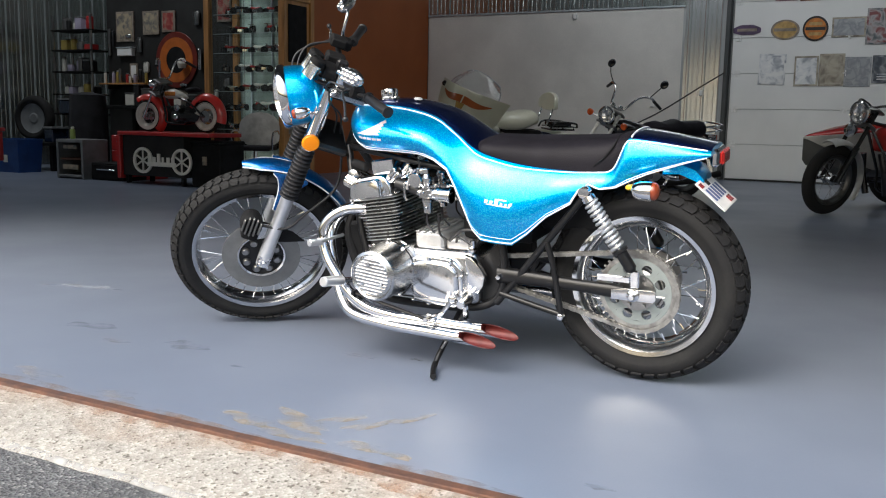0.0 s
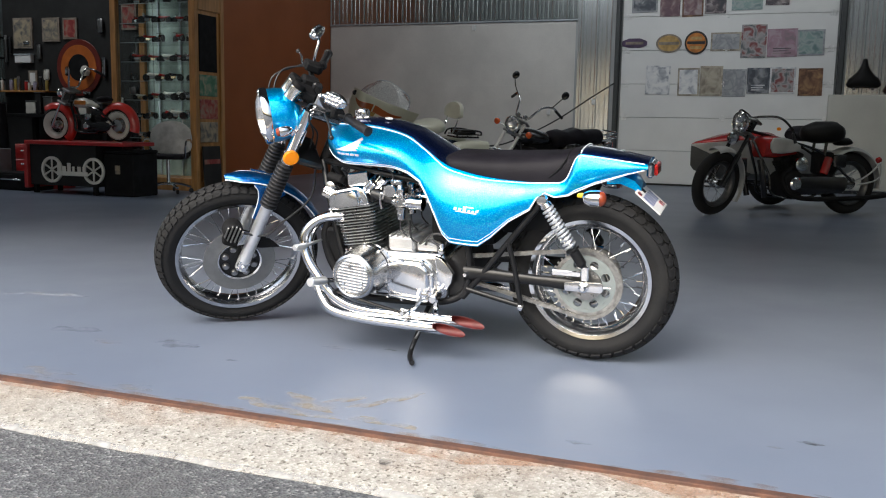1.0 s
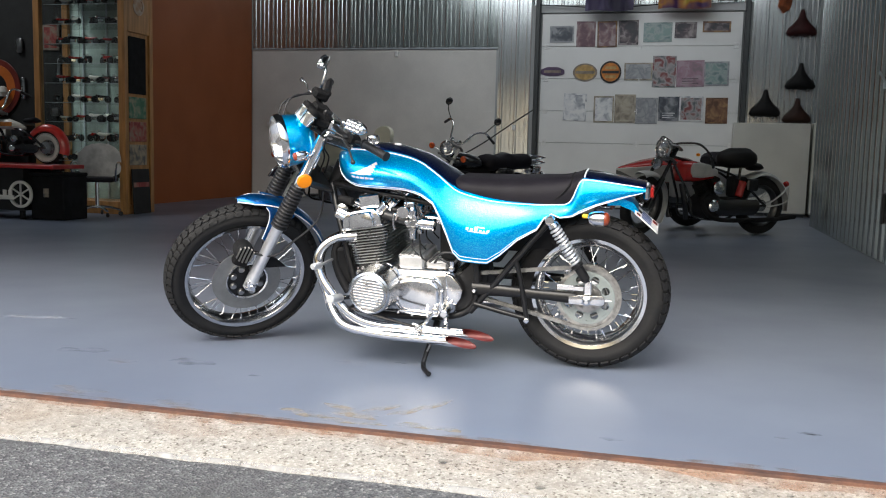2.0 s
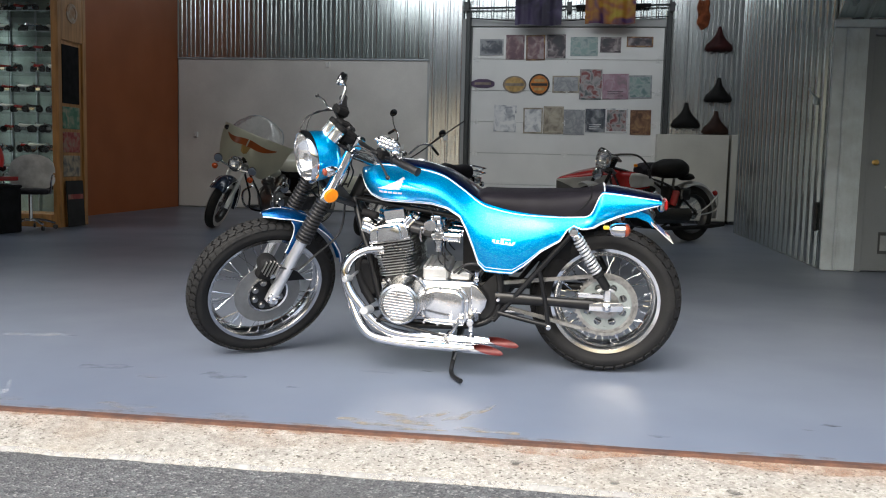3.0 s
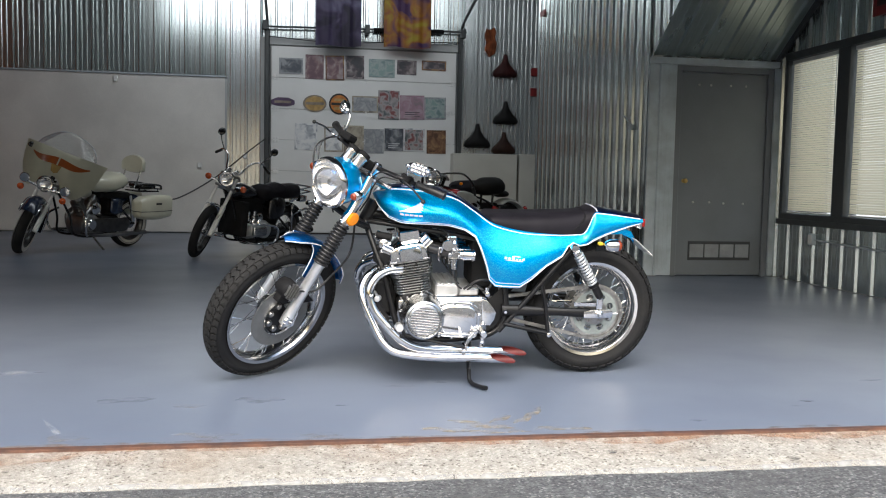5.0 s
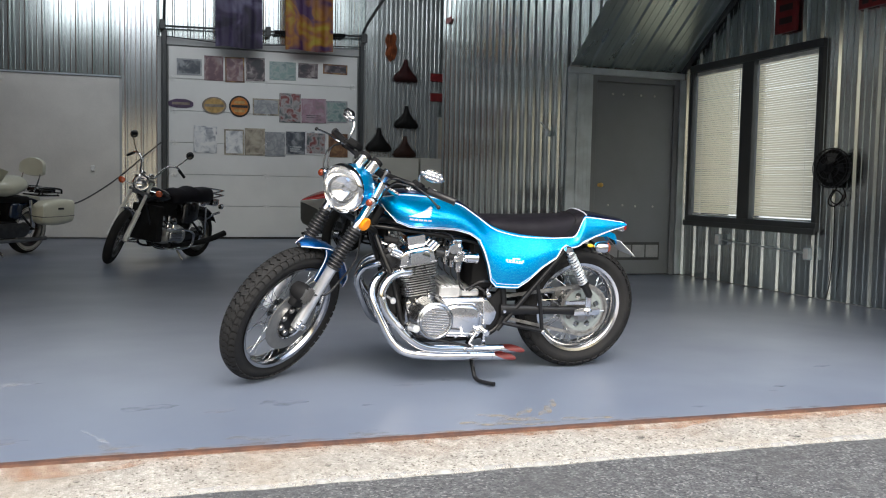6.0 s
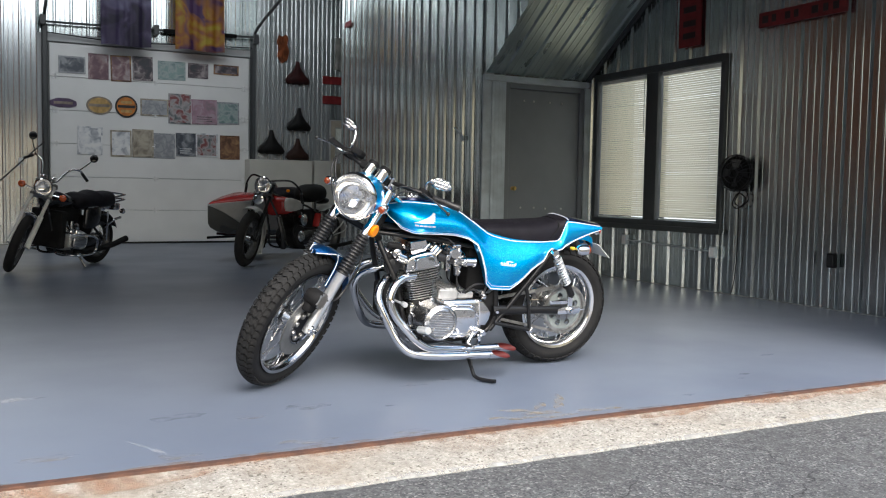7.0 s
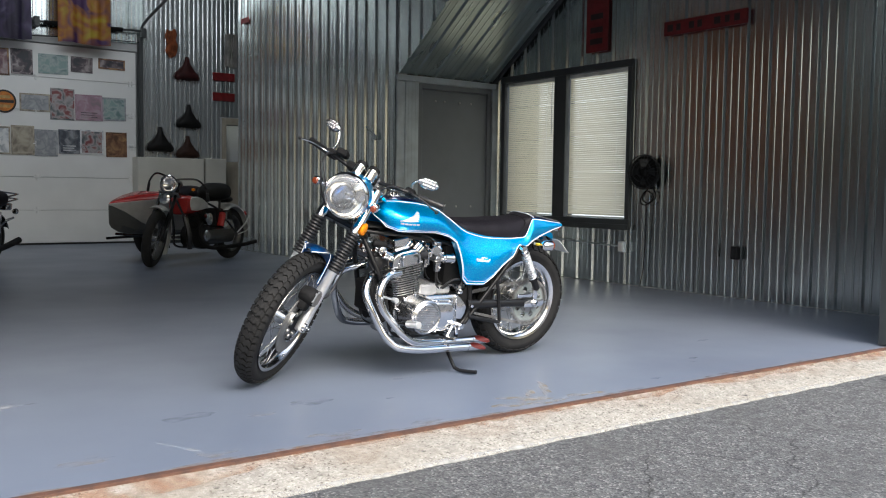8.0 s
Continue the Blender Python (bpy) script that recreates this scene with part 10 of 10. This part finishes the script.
for x0, x1, z1, y, mt, tx in ((-9.34, -8.74, 0.56, 8.35, "red_enamel", "red steel tool chest"), (-9.30, -8.74, 0.22, 7.98, "matte_black", "low black tool case")):
    ob = thing("tool_chest", None, tx + " on the floor", "tool chest")
    part("body", block((x0, y, 0.0), (x1, y + 0.40, z1), 0.01), M[mt], ob)
    n = 3 if z1 > 0.4 else 1
    for k in range(n):
        dr = part("drawer", block((x0 + 0.02, y - 0.012, 0.03 + k * (z1 - 0.04) / n), (x1 - 0.02, y - 0.001, 0.015 + (k + 1) * (z1 - 0.04) / n), 0.004), M[mt], ob)
        part("handle", block((x0 + 0.12, y - 0.028, (k + 0.7) * (z1 - 0.04) / n), (x1 - 0.12, y - 0.0125, (k + 0.7) * (z1 - 0.04) / n + 0.018), 0.003), M["chrome"], dr)
ob = thing("glass_cabinet", None, "small grey-framed cabinet with two labelled shelves", "cabinet")
bm = bmesh.new()
for x in (-9.84, -9.39):
    box(bm, (x, 7.90, 0.0), (x + 0.04, 8.30, 0.50), 0.004)
box(bm, (-9.80, 7.90, 0.46), (-9.39, 8.30, 0.50), 0.004)
box(bm, (-9.80, 7.90, 0.02), (-9.39, 8.30, 0.05), 0.004)
part("cabinet_frame", bm, M["vent"], ob)
part("back", block((-9.80, 8.27, 0.05), (-9.39, 8.295, 0.46)), M["dark_board"], ob)
part("shelf", block((-9.80, 7.93, 0.24), (-9.39, 8.27, 0.26)), M["rust"], ob)
part("label_strip", block((-9.74, 7.912, 0.12), (-9.46, 7.925, 0.18)), M["card_tan"], ob)
part("label_strip", block((-9.72, 7.912, 0.38), (-9.48, 7.925, 0.43)), M["card_tan"], ob)
ob = thing("spray_can", Matrix.Translation((-9.70, 8.05, 0.502)), "small yellow-green spray can", "can")
bm = bmesh.new()
lathe(bm, [(0.03, 0), (0.033, 0.004), (0.033, 0.11), (0.025, 0.125)], 16)
part("can_body", bm, material("lime_can", (0.25, 0.33, 0.08), 0.4), ob)
bm = bmesh.new()
lathe(bm, [(0.02, 0.1255), (0.02, 0.15), (0.012, 0.155)], 12)
part("cap", bm, M["white_paint"], ob)
ob = thing("storage_bin", None, "open blue plastic storage bin on the floor", "bin")
bm = bmesh.new()
rows = []
for z, g in ((0.0, 0.88), (0.44, 1.0), (0.46, 1.05), (0.46, 0.95), (0.05, 0.82)):
    rows.append([Vector((-11.16 + 0.24 * g * a, 8.35 + 0.20 * g * b, z)) for a, b in ((-1, -1), (1, -1), (1, 1), (-1, 1))])
loft(bm, rows)
bmesh.ops.recalc_face_normals(bm, faces=bm.faces)
part("shell", bm, M["blue_plastic"], ob)
part("label", block((-11.23, 8.148, 0.14), (-11.15, 8.158, 0.24), 0.001), M["white_paint"], ob)
ob = thing("tyre_stand", None, "low dark bench carrying a loose wheel", "bench")
part("top", block((-12.1, 8.65, 0.36), (-10.88, 9.12, 0.41), 0.006), M["matte_black"], ob)
for x in (-12.06, -10.98):
    part("leg", block((x, 8.70, 0.0), (x + 0.06, 9.06, 0.359), 0.004), M["matte_black"], ob)
ob = thing("loose_wheel", Matrix.Translation((-11.46, 8.86, 0.412 + 0.33)) @ Matrix.Rotation(radians(10), 4, "Z"), "loose wheel with a fat black tyre and grey disc rim", "wheel")
bm = bmesh.new()
disc(bm, tyre_shape(0.33, 0.22, 0.16), 40, None, False)
bmesh.ops.recalc_face_normals(bm, faces=bm.faces)
part("tyre", bm, M["rubber"], ob)
bm = bmesh.new()
disc(bm, [(0.0, -0.03), (0.06, -0.035), (0.08, -0.02), (0.19, -0.03), (0.222, -0.05), (0.222, 0.05), (0.0, 0.04)], 32)
part("rim", bm, M["vent"], ob)
ob = thing("grey_tote", None, "grey-blue plastic tote on the bench", "tote")
part("body", block((-11.10, 8.72, 0.4105), (-10.92, 9.04, 0.60), 0.01), M["dark_blue"], ob)
part("lid", block((-11.11, 8.71, 0.602), (-10.91, 9.05, 0.63), 0.006), M["vent"], ob)
ob = thing("red_cart", None, "red steel cart at the workshop's edge", "cart")
part("body", block((-9.65, 6.02, 0.30), (-8.94, 6.50, 0.62), 0.01), M["red_enamel"], ob)
part("tray", block((-9.67, 6.0, 0.622), (-8.92, 6.52, 0.66), 0.006), M["red_enamel"], ob)
for x in (-9.60, -9.02):
    for y in (6.06, 6.42):
        part("leg", block((x, y, 0.0), (x + 0.04, y + 0.04, 0.299), 0.003), M["matte_black"], ob)

# parts and tins crowded on a shelf and hung on the dark board
shelf = thing("wall_shelf", None, "narrow dark shelf on the display board", "shelf")
part("board", block((-11.02, 9.66, 1.262), (-10.10, 9.898, 1.285), 0.003), M["wood"], shelf)
for x in (-10.9, -10.25):
    part("bracket", block((x, 9.70, 1.20), (x + 0.02, 9.898, 1.2615), 0.002), M["steel"], shelf)
M["lilac"] = material("pale_lilac_plastic", (0.42, 0.38, 0.50), 0.4)
M["mustard"] = material("mustard_tin", (0.42, 0.32, 0.08), 0.4)
for k in range(9):
    x = -10.97 + 0.100 * k
    hgt, rad = random.uniform(0.07, 0.20), random.uniform(0.022, 0.030)
    ob = thing("tin", Matrix.Translation((x, 9.74 + random.uniform(0, 0.08), 1.286)), "small tin crowded on the wall shelf", "tin", "tins on the wall shelf")
    bm = bmesh.new()
    lathe(bm, [(rad - 0.002, 0), (rad, 0.003), (rad, hgt - 0.003), (rad - 0.003, hgt)], 14)
    part("can_body", bm, M[("white_paint", "lilac", "mustard", "steel", "red_enamel", "white_paint", "lilac", "black", "mustard")[k]], ob)
    bm = bmesh.new()
    lathe(bm, [(rad * 0.8, hgt + 0.0005), (rad * 0.8, hgt + 0.015), (rad * 0.6, hgt + 0.02)], 12)
    part("cap", bm, M["steel"], ob)
for x, z, w, h, mt in ((-11.0, 1.90, 0.05, 0.40, "steel"), (-10.92, 1.95, 0.04, 0.24, "black"), (-10.60, 1.98, 0.12, 0.05, "chrome"), (-10.25, 1.52, 0.10, 0.16, "white_paint"), (-10.38, 1.85, 0.08, 0.22, "steel"), (-9.25, 2.20, 0.10, 0.20, "steel"), (-9.20, 1.62, 0.06, 0.30, "chrome"), (-8.62, 1.85, 0.05, 0.34, "steel"),
                       (-8.70, 1.30, 0.12, 0.12, "steel"), (-9.52, 1.26, 0.14, 0.05, "chrome"), (-8.90, 1.12, 0.06, 0.16, "white_paint")):
    ob = thing("hung_part", None, "small metal part hung on the dark board", "spare part", "parts hung on the board")
    bm = bmesh.new()
    box(bm, (x - w / 2, 9.85, z - h / 2), (x + w / 2, 9.885, z + h / 2), min(w, h) * 0.3, None, 2)
    part("body", bm, M[mt], ob)
    bm = bmesh.new()
    rod(bm, (x, 9.899, z + h * 0.4), (x, 9.84, z + h * 0.42), 0.006, seg=8)
    part("hook", bm, M["steel"], ob)

# open shelves with tubs and jars against the ribbed wall, a covered machine before the bench
unit = thing("shelving_unit", None, "dark steel shelving crowded with tubs and jars", "shelving")
for x in (-11.97, -11.15):
    for y in (9.62, 9.96):
        part("post", block((x, y, 0.0), (x + 0.03, y + 0.03, 2.30), 0.003), M["steel"], unit)
for z in (0.80, 1.10, 1.44, 1.76, 2.06):
    part("shelf", block((-11.97, 9.60, z), (-11.12, 10.0, z + 0.022), 0.003), M["matte_black"], unit)
stock = random.Random(41)
for z in (1.122, 1.462, 1.782, 2.082):
    x = -11.90
    while x < -11.25:
        w, h = stock.uniform(0.07, 0.17), stock.uniform(0.09, 0.24)
        mt = M[stock.choice(("lilac", "mustard", "white_paint", "black", "red_enamel", "matte_black", "steel", "lilac"))]
        ob = thing("tub", Matrix.Translation((x + w / 2, 9.74 + stock.uniform(0, 0.05), z + 0.001)), "small tub or jar crowded on the shelving", "container", "tubs on the shelving")
        bm = bmesh.new()
        if stock.random() < 0.5:
            lathe(bm, [(w * 0.44, 0), (w * 0.46, 0.004), (w * 0.46, h * 0.8), (w * 0.36, h * 0.86)], 14)
            part("tub_body", bm, mt, ob)
            bm = bmesh.new()
            lathe(bm, [(w * 0.38, h * 0.862), (w * 0.38, h), (w * 0.34, h * 1.02)], 14)
            part("lid", bm, M["steel"], ob)
        else:
            part("tub_body", block((-w * 0.46, -0.08, 0), (w * 0.46, 0.08, h * 0.8), 0.008), mt, ob)
            part("lid", block((-w * 0.48, -0.085, h * 0.802), (w * 0.48, 0.085, h * 0.90), 0.006), M["vent"], ob)
        x += w + stock.uniform(0.01, 0.05)
ob = thing("storage_tote", None, "grey-blue plastic tote on the lowest shelf", "tote")
part("body", block((-11.80, 9.55, 0.823), (-11.32, 9.93, 1.02), 0.012), M["dark_blue"], ob)
part("lid", block((-11.82, 9.54, 1.022), (-11.30, 9.94, 1.045), 0.006), M["vent"], ob)
# black cloth over a machine: a folded drape
bm = bmesh.new()
rows = []
for k in range(7):
    v = k / 6
    z = 0.0 + 1.12 * math.sin(v * math.pi / 2)
    g = (1.0 - 0.15 * v) if k < 6 else 0.25
    rows.append([Vector((-10.30 + (0.30 * g + 0.018 * math.sin(7 * a + v * 2) * (1 - v)) * math.cos(a), 8.82 + (0.24 * g + 0.018 * math.sin(7 * a + v * 2) * (1 - v)) * math.sin(a), z)) for a in [2 * math.pi * j / 40 for j in range(40)]])
loft(bm, rows)
bmesh.ops.recalc_face_normals(bm, faces=bm.faces)
M["drape"] = material("black_drape", (0.012, 0.012, 0.016), 0.9, 0, 0.2, 6, 0.3, 80)
tagged(part("covered_machine", bm, M["drape"], None, "", 60), "workshop machine hidden under a black cloth", "machine")

# ---------------------------------------------------------------- marks on the floor and apron
def stain_material(name, color, amount, low=0.40, high=0.74):
    m = bpy.data.materials.new(name)
    m.use_nodes = True
    n, l = m.node_tree.nodes, m.node_tree.links
    b, out = n["Principled BSDF"], n["Material Output"]
    b.inputs["Base Color"].default_value = (*color, 1)
    b.inputs["Roughness"].default_value = 0.6
    co, no, mr = n.new("ShaderNodeTexCoord"), n.new("ShaderNodeTexNoise"), n.new("ShaderNodeMapRange")
    no.inputs["Scale"].default_value, no.inputs["Detail"].default_value = 13, 5
    l.new(co.outputs["Object"], no.inputs["Vector"])
    mr.inputs["From Min"].default_value, mr.inputs["From Max"].default_value = low, high
    mr.inputs["To Max"].default_value = amount
    l.new(no.outputs["Fac"], mr.inputs["Value"])
    tr, mx = n.new("ShaderNodeBsdfTransparent"), n.new("ShaderNodeMixShader")
    l.new(mr.outputs["Result"], mx.inputs["Fac"])
    l.new(tr.outputs["BSDF"], mx.inputs[1])
    l.new(b.outputs["BSDF"], mx.inputs[2])
    l.new(mx.outputs["Shader"], out.inputs["Surface"])
    return m


STAIN = {"brown": stain_material("brown_stain", (0.36, 0.31, 0.26), 0.45), "tan": stain_material("tan_stain", (0.37, 0.32, 0.25), 0.72, 0.40, 0.68), "grey": stain_material("grey_stain", (0.17, 0.185, 0.225), 0.5),
         "pale": stain_material("pale_scuff", (0.50, 0.52, 0.56), 0.6), "dark": stain_material("dark_spot", (0.05, 0.045, 0.04), 0.95)}
for x, y, rx, ry, turn, kind in ((-2.62, 2.33, 0.07, 0.03, 10, "brown"), (-2.52, 1.90, 0.16, 0.05, -8, "brown"), (-2.10, 1.87, 0.12, 0.04, 5, "brown"), (-1.47, 1.96, 0.17, 0.055, -18, "tan"), (-1.62, 1.90, 0.12, 0.04, -4, "tan"), (-1.385, 2.05, 0.10, 0.030, 55, "tan"),
                                 (-1.235, 2.125, 0.13, 0.028, 58, "tan"), (-1.30, 2.03, 0.10, 0.03, 58, "tan"), (-1.20, 1.885, 0.16, 0.035, -4, "tan"), (-1.45, 1.86, 0.20, 0.03, 0, "tan"), (-2.90, 2.45, 0.16, 0.06, 4, "grey"), (-2.35, 2.42, 0.13, 0.06, 0, "grey"), (-1.725, 2.636, 0.09, 0.025, 0, "brown"),
                                 (-1.52, 2.70, 0.04, 0.015, 0, "dark"), (0.03, 2.22, 0.05, 0.022, 0, "dark"), (-0.07, 2.14, 0.03, 0.014, 0, "brown"), (-3.06, 2.02, 0.02, 0.16, 25, "pale"), (-3.0, 1.90, 0.10, 0.05, 0, "brown"),
                                 (-3.6, 3.0, 0.30, 0.05, 15, "pale"), (-0.6, 1.95, 0.05, 0.02, 0, "grey"), (-2.0, 2.30, 0.04, 0.015, 0, "dark"), (0.6, 2.6, 0.08, 0.03, 10, "grey"), (-3.4, 2.05, 0.14, 0.05, 0, "brown")):
    bm = bmesh.new()
    vs = []
    for k in range(22):
        a = 2 * math.pi * k / 22
        g = 0.75 + 0.5 * noise.noise((math.cos(a) * 1.7 + x * 3, math.sin(a) * 1.7 + y * 3, 0.5))
        vs.append(bm.verts.new((rx * g * math.cos(a), ry * g * math.sin(a), 0)))
    bm.faces.new(vs)
    ob = tagged(part("stain", bm, STAIN[kind], None, "", 0, Matrix.Translation((x, y, 0.0015)) @ Matrix.Rotation(radians(turn), 4, "Z")), "%s stain on the painted floor" % kind, "stain", "stains on the floor", "structure")
for x, y, r in ((-1.07, 1.64, 0.022), (-0.77, 1.56, 0.022), (-0.42, 1.555, 0.03), (-2.3, 1.60, 0.014), (-1.75, 1.58, 0.012), (-3.1, 1.62, 0.015), (0.2, 1.60, 0.02), (0.75, 1.63, 0.016), (-0.10, 1.66, 0.012), (-2.75, 1.57, 0.012)):
    bm = bmesh.new()
    vs = [bm.verts.new((r * (0.8 + 0.5 * noise.noise((k * 1.3, x * 7, 0))) * math.cos(2 * math.pi * k / 12), 0.8 * r * math.sin(2 * math.pi * k / 12), 0)) for k in range(12)]
    bm.faces.new(vs)
    z = -0.046 + (y - 1.515) * 0.16 + 0.008
    tagged(part("stain", bm, STAIN["dark"], None, "", 0, Matrix.Translation((x, y, z)) @ Matrix.Rotation(radians(9.0), 4, "X")), "dark spot on the concrete apron", "stain", "spots on the apron", "structure")

# rust bled from the threshold into the apron and over the floor's edge
STAIN["rust"] = stain_material("rust_bleed", (0.40, 0.20, 0.10), 0.62, 0.34, 0.78)
STAIN["faint"] = stain_material("faint_rust", (0.46, 0.31, 0.21), 0.26, 0.34, 0.80)
STAIN["edge"] = stain_material("edge_dirt", (0.30, 0.20, 0.13), 0.6)
STAIN["chalk"] = stain_material("chalky_edge", (0.50, 0.49, 0.465), 0.6, 0.26, 0.66)


def strip_patch(y0, y1, z0, z1, mat, label, step=0.025, low=0.08):
    """A ragged band along the doorway; y1's side is straight, y0's is uneven."""
    bm = bmesh.new()
    rows = []
    n = int((OPEN_R + 3.9) / step)
    for k in range(n + 1):
        x = -3.9 + step * k
        f = 0.5 + 0.9 * noise.noise((x * 2.3, y0 * 9, 1.7)) + 0.16 * noise.noise((x * 11, y0 * 9, 4.1))
        f = min(1.0, max(low, f))
        y = y1 + (y0 - y1) * f
        rows.append([Vector((x, y, z1 + (z0 - z1) * f)), Vector((x, y1, z1))])
    loft(bm, rows, closed=False)
    tagged(part("stain", bm, mat, None, "", 0), label, "stain", "", "structure")


strip_patch(1.655, 1.764, -0.0200, -0.0045, STAIN["rust"], "rust bled into the concrete apron")
strip_patch(1.58, 1.7645, -0.0318, -0.0025, STAIN["faint"], "faint rust tint on the concrete apron", 0.025, 0.3)
strip_patch(1.85, 1.801, 0.0012, 0.0012, STAIN["edge"], "rust and dirt along the painted floor's edge")
# the apron's worn outer edge, pale with chalk
bm = bmesh.new()
rows = []
for k in range(260):
    x = -6.9 + 0.0415 * k
    w = 0.012 * noise.noise((x * 5, 0.3, 0)) + 0.006 * noise.noise((x * 23, 1.3, 0))
    d = 0.006 + 0.012 * noise.noise((x * 3.1, 7.7, 0)) + 0.006 * noise.noise((x * 19, 2.2, 0))
    rows.append([(x, 1.4975 + w, -0.058), (x, 1.4980 + w, -0.0515), (x, 1.513 + w, -0.0440), (x, 1.516 + w + d, -0.0438 + 0.16 * d)])
loft(bm, rows, closed=False)
tagged(part("stain", bm, STAIN["chalk"], None, "", 30), "chalky worn outer edge of the apron", "stain", "", "structure")
